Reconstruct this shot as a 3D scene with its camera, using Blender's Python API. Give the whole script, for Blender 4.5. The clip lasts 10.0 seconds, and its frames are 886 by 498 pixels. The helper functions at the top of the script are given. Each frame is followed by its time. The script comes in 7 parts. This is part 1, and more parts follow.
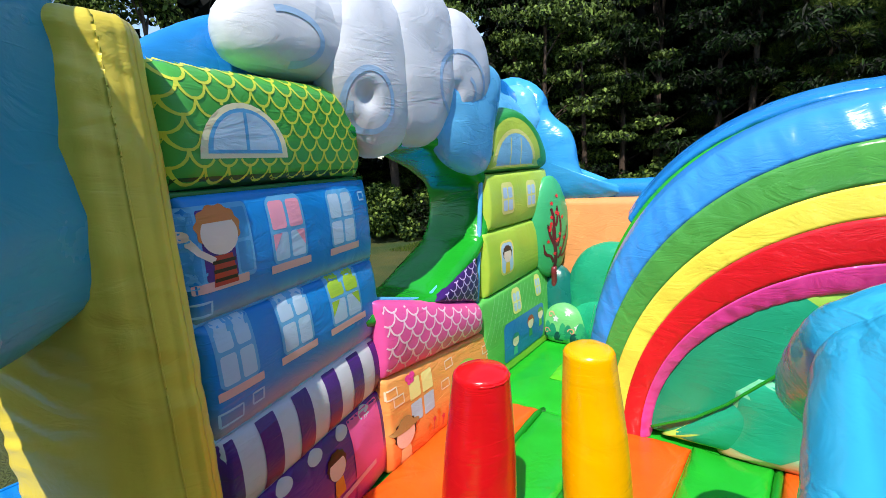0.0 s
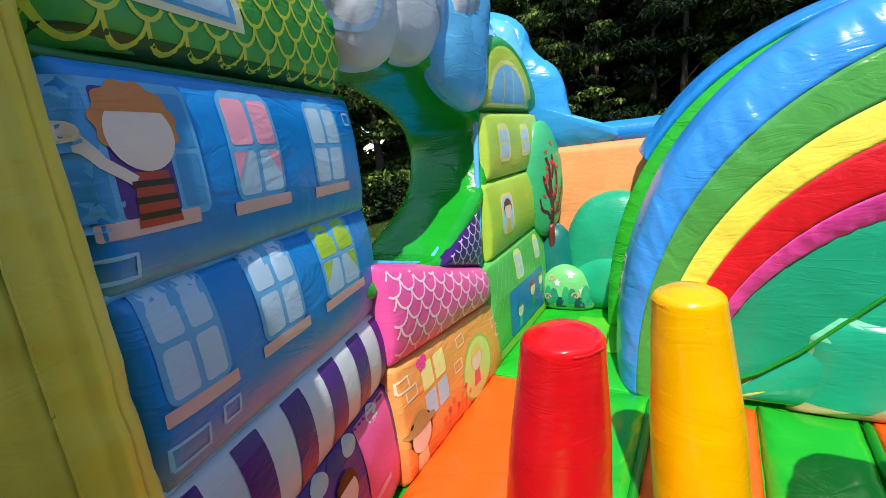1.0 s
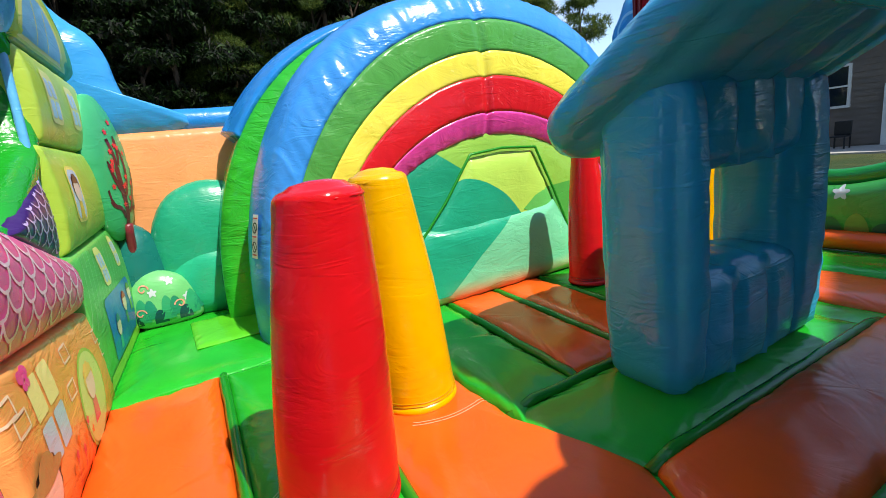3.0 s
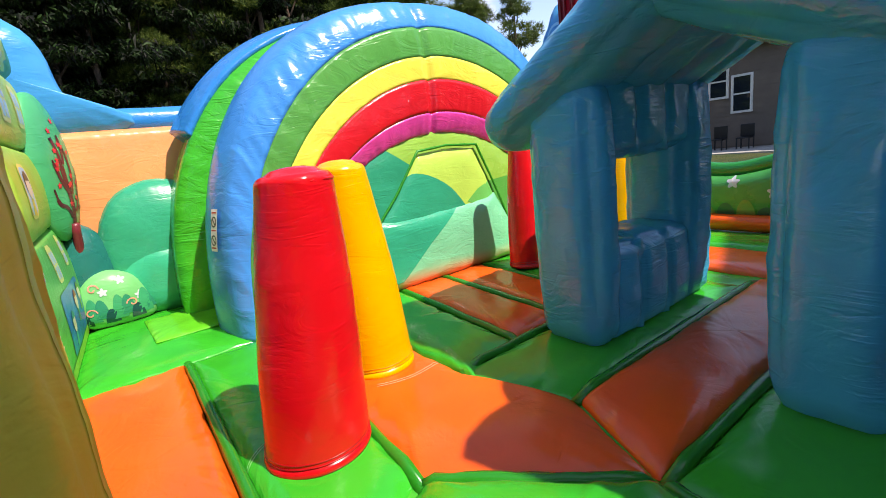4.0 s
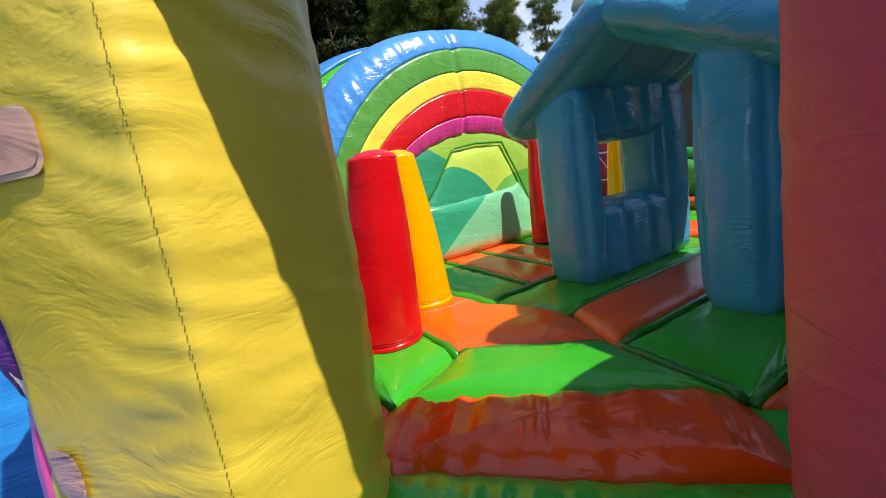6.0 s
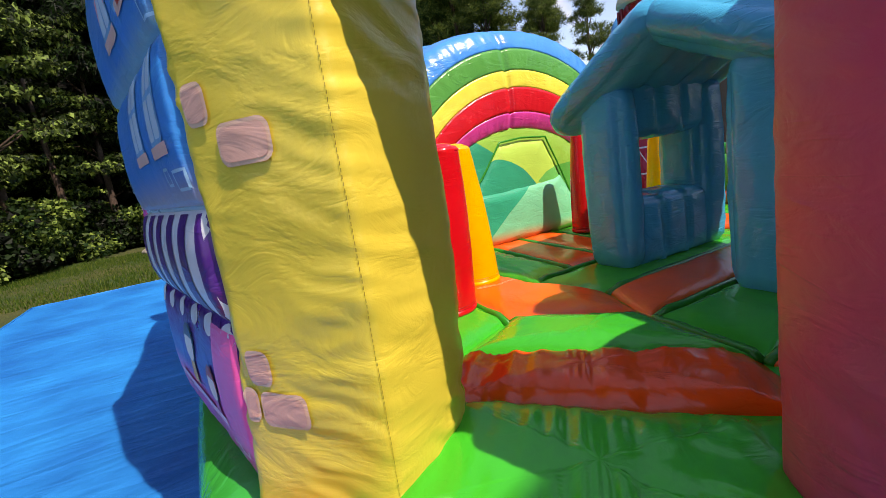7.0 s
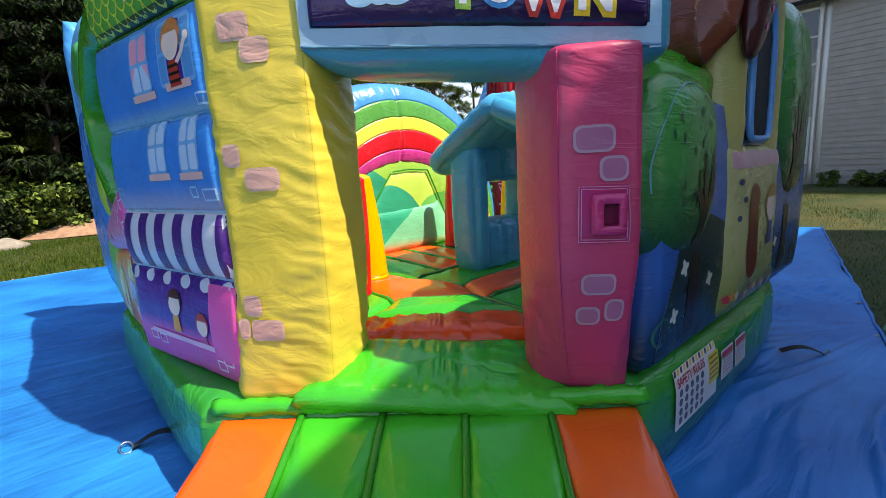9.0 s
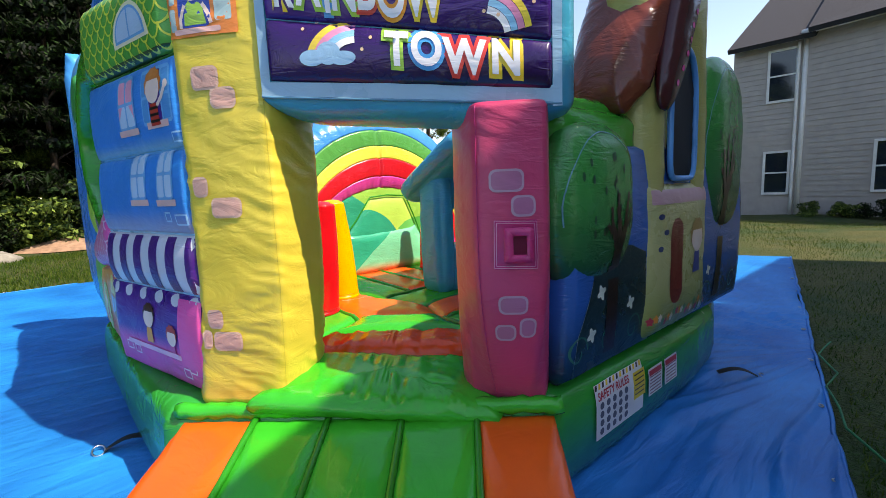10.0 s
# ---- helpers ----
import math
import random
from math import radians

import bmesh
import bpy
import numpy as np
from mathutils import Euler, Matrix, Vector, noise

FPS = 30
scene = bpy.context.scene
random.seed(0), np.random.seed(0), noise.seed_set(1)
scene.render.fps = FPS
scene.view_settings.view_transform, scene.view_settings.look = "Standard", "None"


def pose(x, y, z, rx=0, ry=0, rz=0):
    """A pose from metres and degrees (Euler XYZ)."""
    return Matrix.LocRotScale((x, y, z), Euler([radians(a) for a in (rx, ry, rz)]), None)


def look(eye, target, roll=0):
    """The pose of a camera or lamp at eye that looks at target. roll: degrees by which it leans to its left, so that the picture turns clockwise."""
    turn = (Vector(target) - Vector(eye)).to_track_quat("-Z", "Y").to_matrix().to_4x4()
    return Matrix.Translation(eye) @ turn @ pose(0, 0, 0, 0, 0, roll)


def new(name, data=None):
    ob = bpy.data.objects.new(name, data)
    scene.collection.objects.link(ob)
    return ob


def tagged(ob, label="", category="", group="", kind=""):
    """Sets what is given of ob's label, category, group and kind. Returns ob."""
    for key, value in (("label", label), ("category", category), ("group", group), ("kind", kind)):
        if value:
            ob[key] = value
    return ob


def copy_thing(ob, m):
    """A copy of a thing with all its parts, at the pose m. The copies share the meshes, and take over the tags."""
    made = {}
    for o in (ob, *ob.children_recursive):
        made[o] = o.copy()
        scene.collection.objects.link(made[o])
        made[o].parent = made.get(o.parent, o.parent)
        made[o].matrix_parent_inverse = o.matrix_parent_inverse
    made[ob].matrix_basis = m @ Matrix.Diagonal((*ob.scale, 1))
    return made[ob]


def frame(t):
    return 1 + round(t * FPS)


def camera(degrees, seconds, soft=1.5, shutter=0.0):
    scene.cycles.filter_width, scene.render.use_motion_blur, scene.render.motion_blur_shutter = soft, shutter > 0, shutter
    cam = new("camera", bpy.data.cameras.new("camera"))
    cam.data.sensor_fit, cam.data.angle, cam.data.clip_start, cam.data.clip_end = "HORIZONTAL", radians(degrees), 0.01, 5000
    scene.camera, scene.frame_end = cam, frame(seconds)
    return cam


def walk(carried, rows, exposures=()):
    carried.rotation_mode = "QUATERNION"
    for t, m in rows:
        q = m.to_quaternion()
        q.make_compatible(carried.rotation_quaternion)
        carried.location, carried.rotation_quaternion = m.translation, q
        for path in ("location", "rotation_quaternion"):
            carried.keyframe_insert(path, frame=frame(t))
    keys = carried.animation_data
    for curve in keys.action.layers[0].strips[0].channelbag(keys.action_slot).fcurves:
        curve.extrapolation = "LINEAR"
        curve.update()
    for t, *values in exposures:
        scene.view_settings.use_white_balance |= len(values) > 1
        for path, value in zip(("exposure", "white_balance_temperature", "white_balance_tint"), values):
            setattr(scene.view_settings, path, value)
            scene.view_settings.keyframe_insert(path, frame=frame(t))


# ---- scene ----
cam = camera(89.0, 10.0, 0.55)
PATH = [
    (0, (0.238, 0.612, 1.746), (-0.926, 2.197, 1.384), -4.0),
    (0.5, (-0.103, 0.63, 1.698), (-1.165, 2.258, 1.23), -5.4),
    (1, (-0.368, 0.882, 1.467), (-1.325, 2.584, 1.034), -7.0),
    (1.5, (-0.615, 1.107, 1.23), (-1.226, 2.979, 0.882), -6.6),
    (2, (-0.895, 1.148, 1.148), (-0.959, 3.111, 0.771), -6.6),
    (2.5, (-0.951, 1.05, 1.062), (-0.42, 2.933, 0.648), -7.0),
    (3, (-0.973, 0.885, 0.974), (-0.051, 2.609, 0.555), -6.8),
    (3.2, (-0.991, 0.842, 0.96), (-0.017, 2.536, 0.535), -7.0),
    (4.3, (-1.227, 0.624, 0.921), (-0.066, 2.197, 0.498), -6.7),
    (4.5, (-1.284, 0.579, 0.899), (-0.113, 2.151, 0.504), -6.5),
    (5, (-1.344, 0.421, 0.865), (-0.188, 2.012, 0.503), -7.0),
    (5.5, (-1.451, 0.204, 0.819), (-0.362, 1.843, 0.461), -8.0),
    (6.8, (-1.744, -0.08, 0.848), (-0.882, 1.684, 0.467), -9.5),
    (7, (-1.822, -0.147, 0.845), (-0.959, 1.617, 0.468), -8.7),
    (7.5, (-2.017, -0.38, 0.892), (-1.054, 1.336, 0.538), -6.4),
    (8, (-2.25, -0.576, 0.941), (-1.153, 1.062, 0.602), -4.8),
    (8.5, (-2.373, -0.748, 0.972), (-1.171, 0.813, 0.629), -3.9),
    (9, (-2.44, -0.988, 0.962), (-1.149, 0.497, 0.603), -3.5),
    (9.5, (-2.446, -1.136, 0.972), (-1.107, 0.309, 0.629), -3.1),
    (10, (-2.412, -1.377, 1.007), (-1.097, 0.106, 0.741), -2.3),
]
walk(cam, [(t, look(eye, target, roll)) for t, eye, target, roll in PATH],
     [(0, 0.56, 6600, 10), (2.0, 0.46, 6600, 8), (3.2, 0.52, 6800, 11), (4.5, 0.76, 7500, 24), (5.0, 0.76, 7600, 23), (5.5, 0.42, 7400, 20), (7, 0.50, 7700, 23), (7.5, 0.52, 7700, 22), (8, 0.86, 7700, 21), (9, 0.86, 7700, 19), (10, 0.82, 7500, 17)])

# ---- light ----
SUN = Vector((0.27, -0.66, 1.0)).normalized()
world = bpy.data.worlds.new("world")
scene.world = world
world.use_nodes = True
wn = world.node_tree.nodes
wl = world.node_tree.links
sky = wn.new("ShaderNodeTexSky")
sky.sky_type = "NISHITA"
sky.sun_disc = False
sky.sun_elevation = math.asin(SUN.z)
sky.sun_rotation = math.atan2(SUN.x, SUN.y)
sky.air_density, sky.dust_density, sky.ozone_density = 1.0, 0.3, 1.6
tc = wn.new("ShaderNodeTexCoord")
cl = wn.new("ShaderNodeTexNoise")
cl.inputs["Scale"].default_value, cl.inputs["Detail"].default_value, cl.inputs["Roughness"].default_value = 5.0, 8.0, 0.58
cr = wn.new("ShaderNodeValToRGB")
cr.color_ramp.elements[0].position, cr.color_ramp.elements[1].position = 0.63, 0.78
cm = wn.new("ShaderNodeMix")
cm.data_type = "RGBA"
cm.inputs["B"].default_value = (4.6, 4.75, 5.0, 1)
wl.new(tc.outputs["Generated"], cl.inputs["Vector"])
wl.new(cl.outputs["Fac"], cr.inputs["Fac"])
wl.new(cr.outputs["Color"], cm.inputs["Factor"])
wl.new(sky.outputs["Color"], cm.inputs["A"])
wl.new(cm.outputs["Result"], wn["Background"].inputs["Color"])
wn["Background"].inputs["Strength"].default_value = 0.172
sun = new("sun", bpy.data.lights.new("sun", "SUN"))
sun.data.energy, sun.data.angle, sun.data.color = 4.1, radians(0.5), (1.0, 0.95, 0.87)
sun.matrix_world = look(SUN * 40, (0, 0, 0))


# ---- materials ----
def lin(h):
    """Linear colour from an sRGB hex string."""
    c = [int(h[i:i + 2], 16) / 255 for i in (0, 2, 4)]
    return tuple(v / 12.92 if v <= 0.04045 else ((v + 0.055) / 1.055) ** 2.4 for v in c) + (1.0,)


MATS = {}


def shader(name):
    m = bpy.data.materials.new(name)
    m.use_nodes = True
    t = m.node_tree
    return m, t.nodes, t.links, t.nodes["Principled BSDF"]


def vinyl(h, rough=0.3, wrinkle=0.2, low="", z0=0.0, z1=1.0, axis="Z", fold_by=0.9):
    """Coated PVC cloth: base colour with faint dirt, soft gloss, wrinkles and weave. low: a second colour, blended over
    z0 to z1.
    """
    key = (h, rough, wrinkle, low, z0, z1, axis, fold_by)
    if key in MATS:
        return MATS[key]
    m, n, l, b = shader("vinyl_" + h)
    co = n.new("ShaderNodeTexCoord")
    geo = n.new("ShaderNodeNewGeometry")
    dirt = n.new("ShaderNodeTexNoise")
    dirt.inputs["Scale"].default_value, dirt.inputs["Detail"].default_value = 3.5, 6.0
    l.new(geo.outputs["Position"], dirt.inputs["Vector"])
    ramp = n.new("ShaderNodeMapRange")
    ramp.inputs["From Min"].default_value, ramp.inputs["From Max"].default_value = 0.3, 0.75
    ramp.inputs["To Min"].default_value, ramp.inputs["To Max"].default_value = 0.88, 1.05
    l.new(dirt.outputs["Fac"], ramp.inputs["Value"])
    mul = n.new("ShaderNodeMix")
    mul.data_type, mul.blend_type = "RGBA", "MULTIPLY"
    mul.inputs["Factor"].default_value = 1.0
    mul.inputs["A"].default_value = lin(h)
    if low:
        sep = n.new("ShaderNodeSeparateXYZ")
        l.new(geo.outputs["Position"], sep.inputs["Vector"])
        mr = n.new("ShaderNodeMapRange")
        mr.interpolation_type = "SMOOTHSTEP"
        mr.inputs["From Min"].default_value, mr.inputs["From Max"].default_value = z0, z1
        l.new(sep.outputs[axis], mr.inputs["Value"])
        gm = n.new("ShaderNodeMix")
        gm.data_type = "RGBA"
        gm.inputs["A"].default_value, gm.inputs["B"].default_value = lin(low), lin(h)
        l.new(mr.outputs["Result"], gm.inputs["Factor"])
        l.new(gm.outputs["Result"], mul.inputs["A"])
    l.new(ramp.outputs["Result"], mul.inputs["B"])
    l.new(mul.outputs["Result"], b.inputs["Base Color"])
    rr = n.new("ShaderNodeMapRange")
    rr.inputs["To Min"].default_value, rr.inputs["To Max"].default_value = rough - 0.10, rough + 0.08
    l.new(dirt.outputs["Fac"], rr.inputs["Value"])
    l.new(rr.outputs["Result"], b.inputs["Roughness"])
    b.inputs["IOR"].default_value = 1.5
    # creases: stretched noise in two scales
    mp = n.new("ShaderNodeMapping")
    mp.inputs["Scale"].default_value = (3.2, 3.2, 7.5)
    l.new(geo.outputs["Position"], mp.inputs["Vector"])
    w1 = n.new("ShaderNodeTexNoise")
    w1.inputs["Scale"].default_value, w1.inputs["Detail"].default_value, w1.inputs["Distortion"].default_value = 1.0, 5.0, 0.9
    l.new(mp.outputs["Vector"], w1.inputs["Vector"])
    w2 = n.new("ShaderNodeTexVoronoi")
    w2.feature = "SMOOTH_F1"
    w2.inputs["Scale"].default_value = 9.0
    l.new(w1.outputs["Color"], w2.inputs["Vector"])
    add = n.new("ShaderNodeMath")
    add.operation = "ADD"
    l.new(w1.outputs["Fac"], add.inputs[0])
    sc = n.new("ShaderNodeMath")
    sc.operation = "MULTIPLY"
    sc.inputs[1].default_value = 0.25
    l.new(w2.outputs["Distance"], sc.inputs[0])
    l.new(sc.outputs[0], add.inputs[1])
    bp = n.new("ShaderNodeBump")
    bp.inputs["Strength"].default_value, bp.inputs["Distance"].default_value = min(1.0, wrinkle * 1.3), 0.022
    l.new(add.outputs[0], bp.inputs["Height"])
    # thin sharp folds in patches
    mp2 = n.new("ShaderNodeMapping")
    mp2.inputs["Scale"].default_value = (1.1, 1.1, 8.0)
    mp2.inputs["Rotation"].default_value = (0.25, -0.2, 0.5)
    l.new(geo.outputs["Position"], mp2.inputs["Vector"])
    fold = n.new("ShaderNodeTexNoise")
    fold.inputs["Scale"].default_value, fold.inputs["Detail"].default_value, fold.inputs["Distortion"].default_value = 1.6, 2.0, 0.5
    l.new(mp2.outputs["Vector"], fold.inputs["Vector"])
    mid = n.new("ShaderNodeMath")
    mid.operation = "SUBTRACT"
    mid.inputs[1].default_value = 0.5
    l.new(fold.outputs["Fac"], mid.inputs[0])
    ab = n.new("ShaderNodeMath")
    ab.operation = "ABSOLUTE"
    l.new(mid.outputs[0], ab.inputs[0])
    sharp = n.new("ShaderNodeMapRange")
    sharp.interpolation_type = "SMOOTHSTEP"
    sharp.inputs["From Max"].default_value = 0.045
    sharp.inputs["To Min"].default_value, sharp.inputs["To Max"].default_value = 1.0, 0.0
    l.new(ab.outputs[0], sharp.inputs["Value"])
    where = n.new("ShaderNodeTexNoise")
    where.inputs["Scale"].default_value = 2.6
    l.new(geo.outputs["Position"], where.inputs["Vector"])
    patch = n.new("ShaderNodeMapRange")
    patch.inputs["From Min"].default_value, patch.inputs["From Max"].default_value = 0.48, 0.62
    l.new(where.outputs["Fac"], patch.inputs["Value"])
    line = n.new("ShaderNodeMath")
    line.operation = "MULTIPLY"
    l.new(sharp.outputs["Result"], line.inputs[0])
    l.new(patch.outputs["Result"], line.inputs[1])
    b3 = n.new("ShaderNodeBump")
    b3.inputs["Strength"].default_value, b3.inputs["Distance"].default_value = min(1.0, wrinkle * fold_by), 0.005
    l.new(line.outputs[0], b3.inputs["Height"])
    l.new(bp.outputs["Normal"], b3.inputs["Normal"])
    wv = n.new("ShaderNodeTexNoise")
    wv.inputs["Scale"].default_value = 260.0
    l.new(geo.outputs["Position"], wv.inputs["Vector"])
    b2 = n.new("ShaderNodeBump")
    b2.inputs["Strength"].default_value, b2.inputs["Distance"].default_value = 0.12, 0.001
    l.new(wv.outputs["Fac"], b2.inputs["Height"])
    l.new(b3.outputs["Normal"], b2.inputs["Normal"])
    l.new(b2.outputs["Normal"], b.inputs["Normal"])
    MATS[key] = m
    return m


def plain(name, h, rough=0.6, metal=0.0, noise_scale=12.0, vary=0.25, bump=0.2, bump_scale=60.0, emit=0.0):
    key = (name, h)
    if key in MATS:
        return MATS[key]
    m, n, l, b = shader(name)
    geo = n.new("ShaderNodeNewGeometry")
    t = n.new("ShaderNodeTexNoise")
    t.inputs["Scale"].default_value, t.inputs["Detail"].default_value = noise_scale, 6.0
    l.new(geo.outputs["Position"], t.inputs["Vector"])
    mr = n.new("ShaderNodeMapRange")
    mr.inputs["From Min"].default_value, mr.inputs["From Max"].default_value = 0.3, 0.7
    mr.inputs["To Min"].default_value, mr.inputs["To Max"].default_value = 1.0 - vary, 1.0 + vary
    l.new(t.outputs["Fac"], mr.inputs["Value"])
    mul = n.new("ShaderNodeMix")
    mul.data_type, mul.blend_type = "RGBA", "MULTIPLY"
    mul.inputs["Factor"].default_value = 1.0
    mul.inputs["A"].default_value = lin(h)
    l.new(mr.outputs["Result"], mul.inputs["B"])
    l.new(mul.outputs["Result"], b.inputs["Base Color"])
    b.inputs["Roughness"].default_value, b.inputs["Metallic"].default_value = rough, metal
    f = n.new("ShaderNodeTexNoise")
    f.inputs["Scale"].default_value = bump_scale
    l.new(geo.outputs["Position"], f.inputs["Vector"])
    bp = n.new("ShaderNodeBump")
    bp.inputs["Strength"].default_value, bp.inputs["Distance"].default_value = bump, 0.01
    l.new(f.outputs["Fac"], bp.inputs["Height"])
    l.new(bp.outputs["Normal"], b.inputs["Normal"])
    MATS[key] = m
    return m


def leaf_material(name, dark, light):
    m, n, l, b = shader(name)
    geo = n.new("ShaderNodeNewGeometry")
    mx = n.new("ShaderNodeMix")
    mx.data_type = "RGBA"
    mx.inputs["A"].default_value, mx.inputs["B"].default_value = lin(dark), lin(light)
    # most leaves come out dark: shade between leaves is put into their colour
    pw = n.new("ShaderNodeMath")
    pw.operation = "POWER"
    pw.inputs[1].default_value = 2.4
    l.new(geo.outputs["Random Per Island"], pw.inputs[0])
    l.new(pw.outputs[0], mx.inputs["Factor"])
    l.new(mx.outputs["Result"], b.inputs["Base Color"])
    b.inputs["Roughness"].default_value, b.inputs["Specular IOR Level"].default_value = 0.6, 0.22
    b.inputs["Transmission Weight"].default_value = 0.0
    tr = n.new("ShaderNodeBsdfTranslucent")
    l.new(mx.outputs["Result"], tr.inputs["Color"])
    ms = n.new("ShaderNodeMixShader")
    ms.inputs["Fac"].default_value = 0.25
    l.new(b.outputs["BSDF"], ms.inputs[1])
    l.new(tr.outputs["BSDF"], ms.inputs[2])
    l.new(ms.outputs["Shader"], n["Material Output"].inputs["Surface"])
    return m


# ---- mesh helpers ----
def mesh_from(name, verts, faces, smooth=True):
    me = bpy.data.meshes.new(name)
    me.from_pydata(verts, [], faces)
    me.validate()
    bm = bmesh.new()
    bm.from_mesh(me)
    bmesh.ops.recalc_face_normals(bm, faces=bm.faces)
    bm.to_mesh(me)
    bm.free()
    if smooth:
        me.shade_smooth()
    return me


def part(name, me, material, parent=None, label=""):
    if isinstance(me, bmesh.types.BMesh):
        bm, me = me, bpy.data.meshes.new(name)
        bm.to_mesh(me)
        bm.free()
    ob = new(name, me)
    me.materials.clear()
    me.materials.append(material)
    if parent is not None:
        ob.parent = parent
    if label:
        ob["label"] = label
    return ob


def thing(name, label, category, group="", kind="", at=(0, 0, 0)):
    e = new(name)
    e.empty_display_size = 0.1
    e.location = at
    return tagged(e, label, category, group, kind)


def nz(x, y=0.0, z=0.0):
    return noise.noise((x, y, z))


def crimp(s, seed):
    """Gathered cloth along a seam: uneven ridges along the run s."""
    return 0.8 * nz(s * 13, seed, 0.3) + 0.9 * (0.35 - abs(nz(s * 21, seed, 4.1)) * 1.6) * max(0.0, 0.4 + nz(s * 3, seed, 8.0))


def reach(s, seed):
    """How far the gathers run in from the seam."""
    return 0.055 + 0.05 * nz(s * 6, seed, 2.0)


def edge_round(d, e):
    """0 at an edge, 1 from e inwards, along a quarter circle."""
    k = min(max(d / e, 0.0), 1.0)
    return math.sqrt(1 - (1 - k) ** 2)


class Panel:
    """A blown-up slab over the plan line p0 to p1, from v0(u) to v1(u) high: pt(u, v, face) gives its surface; face 1 is on the right of the line."""

    def __init__(self, p0, p1, half, amp, u0, u1, v0, v1, rim=0.06, seed=0.0, pucker=0.006):
        self.p0, self.d = Vector((*p0, 0)), Vector((p1[0] - p0[0], p1[1] - p0[1], 0))
        self.length = self.d.length
        self.d.normalize()
        self.n = Vector((self.d.y, -self.d.x, 0))
        self.half, self.amp, self.u0, self.u1, self.rim, self.seed, self.pucker = half, amp, u0, u1, rim, seed, pucker
        self.v0 = v0 if callable(v0) else (lambda u, k=v0: k)
        self.v1 = v1 if callable(v1) else (lambda u, k=v1: k)

    def pt(self, u, v, face=1, lift=0.0):
        a, b = self.v0(u), self.v1(u)
        tv = min(max((v - a) / max(b - a, 1e-6), 0), 1)
        du = max(min(u - self.u0, self.u1 - u), 0)
        dv = max(min(v - a, b - v), 0)
        full = (1 - abs(2 * tv - 1) ** 2.4) * (0.35 + 0.65 * edge_round(du, 0.16))
        r = edge_round(du, self.rim) * edge_round(dv, self.rim)
        side = 3.0 if v - a < b - v else 7.0
        pk = self.pucker * (1.25 * crimp(u, self.seed + side) * math.exp(-dv / reach(u, self.seed + side)) + 1.1 * crimp(v, self.seed + 5) * math.exp(-du / reach(v, self.seed)) + 0.5 * nz(u * 5, v * 5, self.seed + 9))
        off = (self.half - self.rim) + self.rim * r + self.amp * full + pk * r + lift
        p = self.p0 + self.d * u + self.n * (off * face)
        return Vector((p.x, p.y, v))

    def mesh(self, name, step=0.013):
        nu = max(6, int((self.u1 - self.u0) / step))
        nv = max(6, int((self.v1(self.u0) - self.v0(self.u0)) / step), int((self.v1(self.u1) - self.v0(self.u1)) / step))
        verts, faces = [], []
        for face in (1, -1):
            for j in range(nv + 1):
                for i in range(nu + 1):
                    u = self.u0 + (self.u1 - self.u0) * i / nu
                    a, b = self.v0(u), self.v1(u)
                    verts.append(self.pt(u, a + (b - a) * j / nv, face))
        w = nu + 1
        k = w * (nv + 1)
        for j in range(nv):
            for i in range(nu):
                q = j * w + i
                faces.append((q, q + 1, q + w + 1, q + w))
                faces.append((k + q, k + q + w, k + q + w + 1, k + q + 1))
        for i in range(nu):
            faces.append((i, k + i, k + i + 1, i + 1))
            q = nv * w + i
            faces.append((q, q + 1, k + q + 1, k + q))
        for j in range(nv):
            q = j * w
            faces.append((q, q + w, k + q + w, k + q))
            q = j * w + nu
            faces.append((q, k + q, k + q + w, q + w))
        return mesh_from(name, verts, faces)


def rrect(cu, cv, w, h, r=0.02, top=0.0):
    """A rounded rectangle, its top raised in the middle by top."""
    pts = []
    r = min(r, w / 2, h / 2)
    for k, (sx, sy) in enumerate(((1, 1), (-1, 1), (-1, -1), (1, -1))):
        for i in range(5):
            a = math.pi / 2 * (k + i / 4)
            pts.append((cu + sx * (w / 2 - r) + r * math.cos(a), cv + sy * (h / 2 - r) + r * math.sin(a)))
    if top:
        pts = [(u, v + (top * (1 - (2 * (u - cu) / w) ** 2) if v > cv else 0)) for u, v in pts]
    return dense(pts, 0.03)


def dense(pts, step):
    out = []
    for (a, b), (c, d) in zip(pts, pts[1:] + pts[:1]):
        k = max(1, int(math.hypot(c - a, d - b) / step))
        out += [(a + (c - a) * i / k, b + (d - b) * i / k) for i in range(k)]
    return out


def ell(cu, cv, ru, rv, n=28, a0=0.0, wob=0.0, waves=7):
    return [(cu + ru * (1 + wob * math.sin(waves * t)) * math.cos(t + a0), cv + rv * (1 + wob * math.sin(waves * t)) * math.sin(t + a0)) for t in [2 * math.pi * i / n for i in range(n)]]


def half_disc(cu, cv, ru, rv, n=16):
    return dense([(cu + ru * math.cos(math.pi * i / n), cv + rv * math.sin(math.pi * i / n)) for i in range(n + 1)], 0.04)


def thin(lift):
    return 0.0012 + lift * 0.34


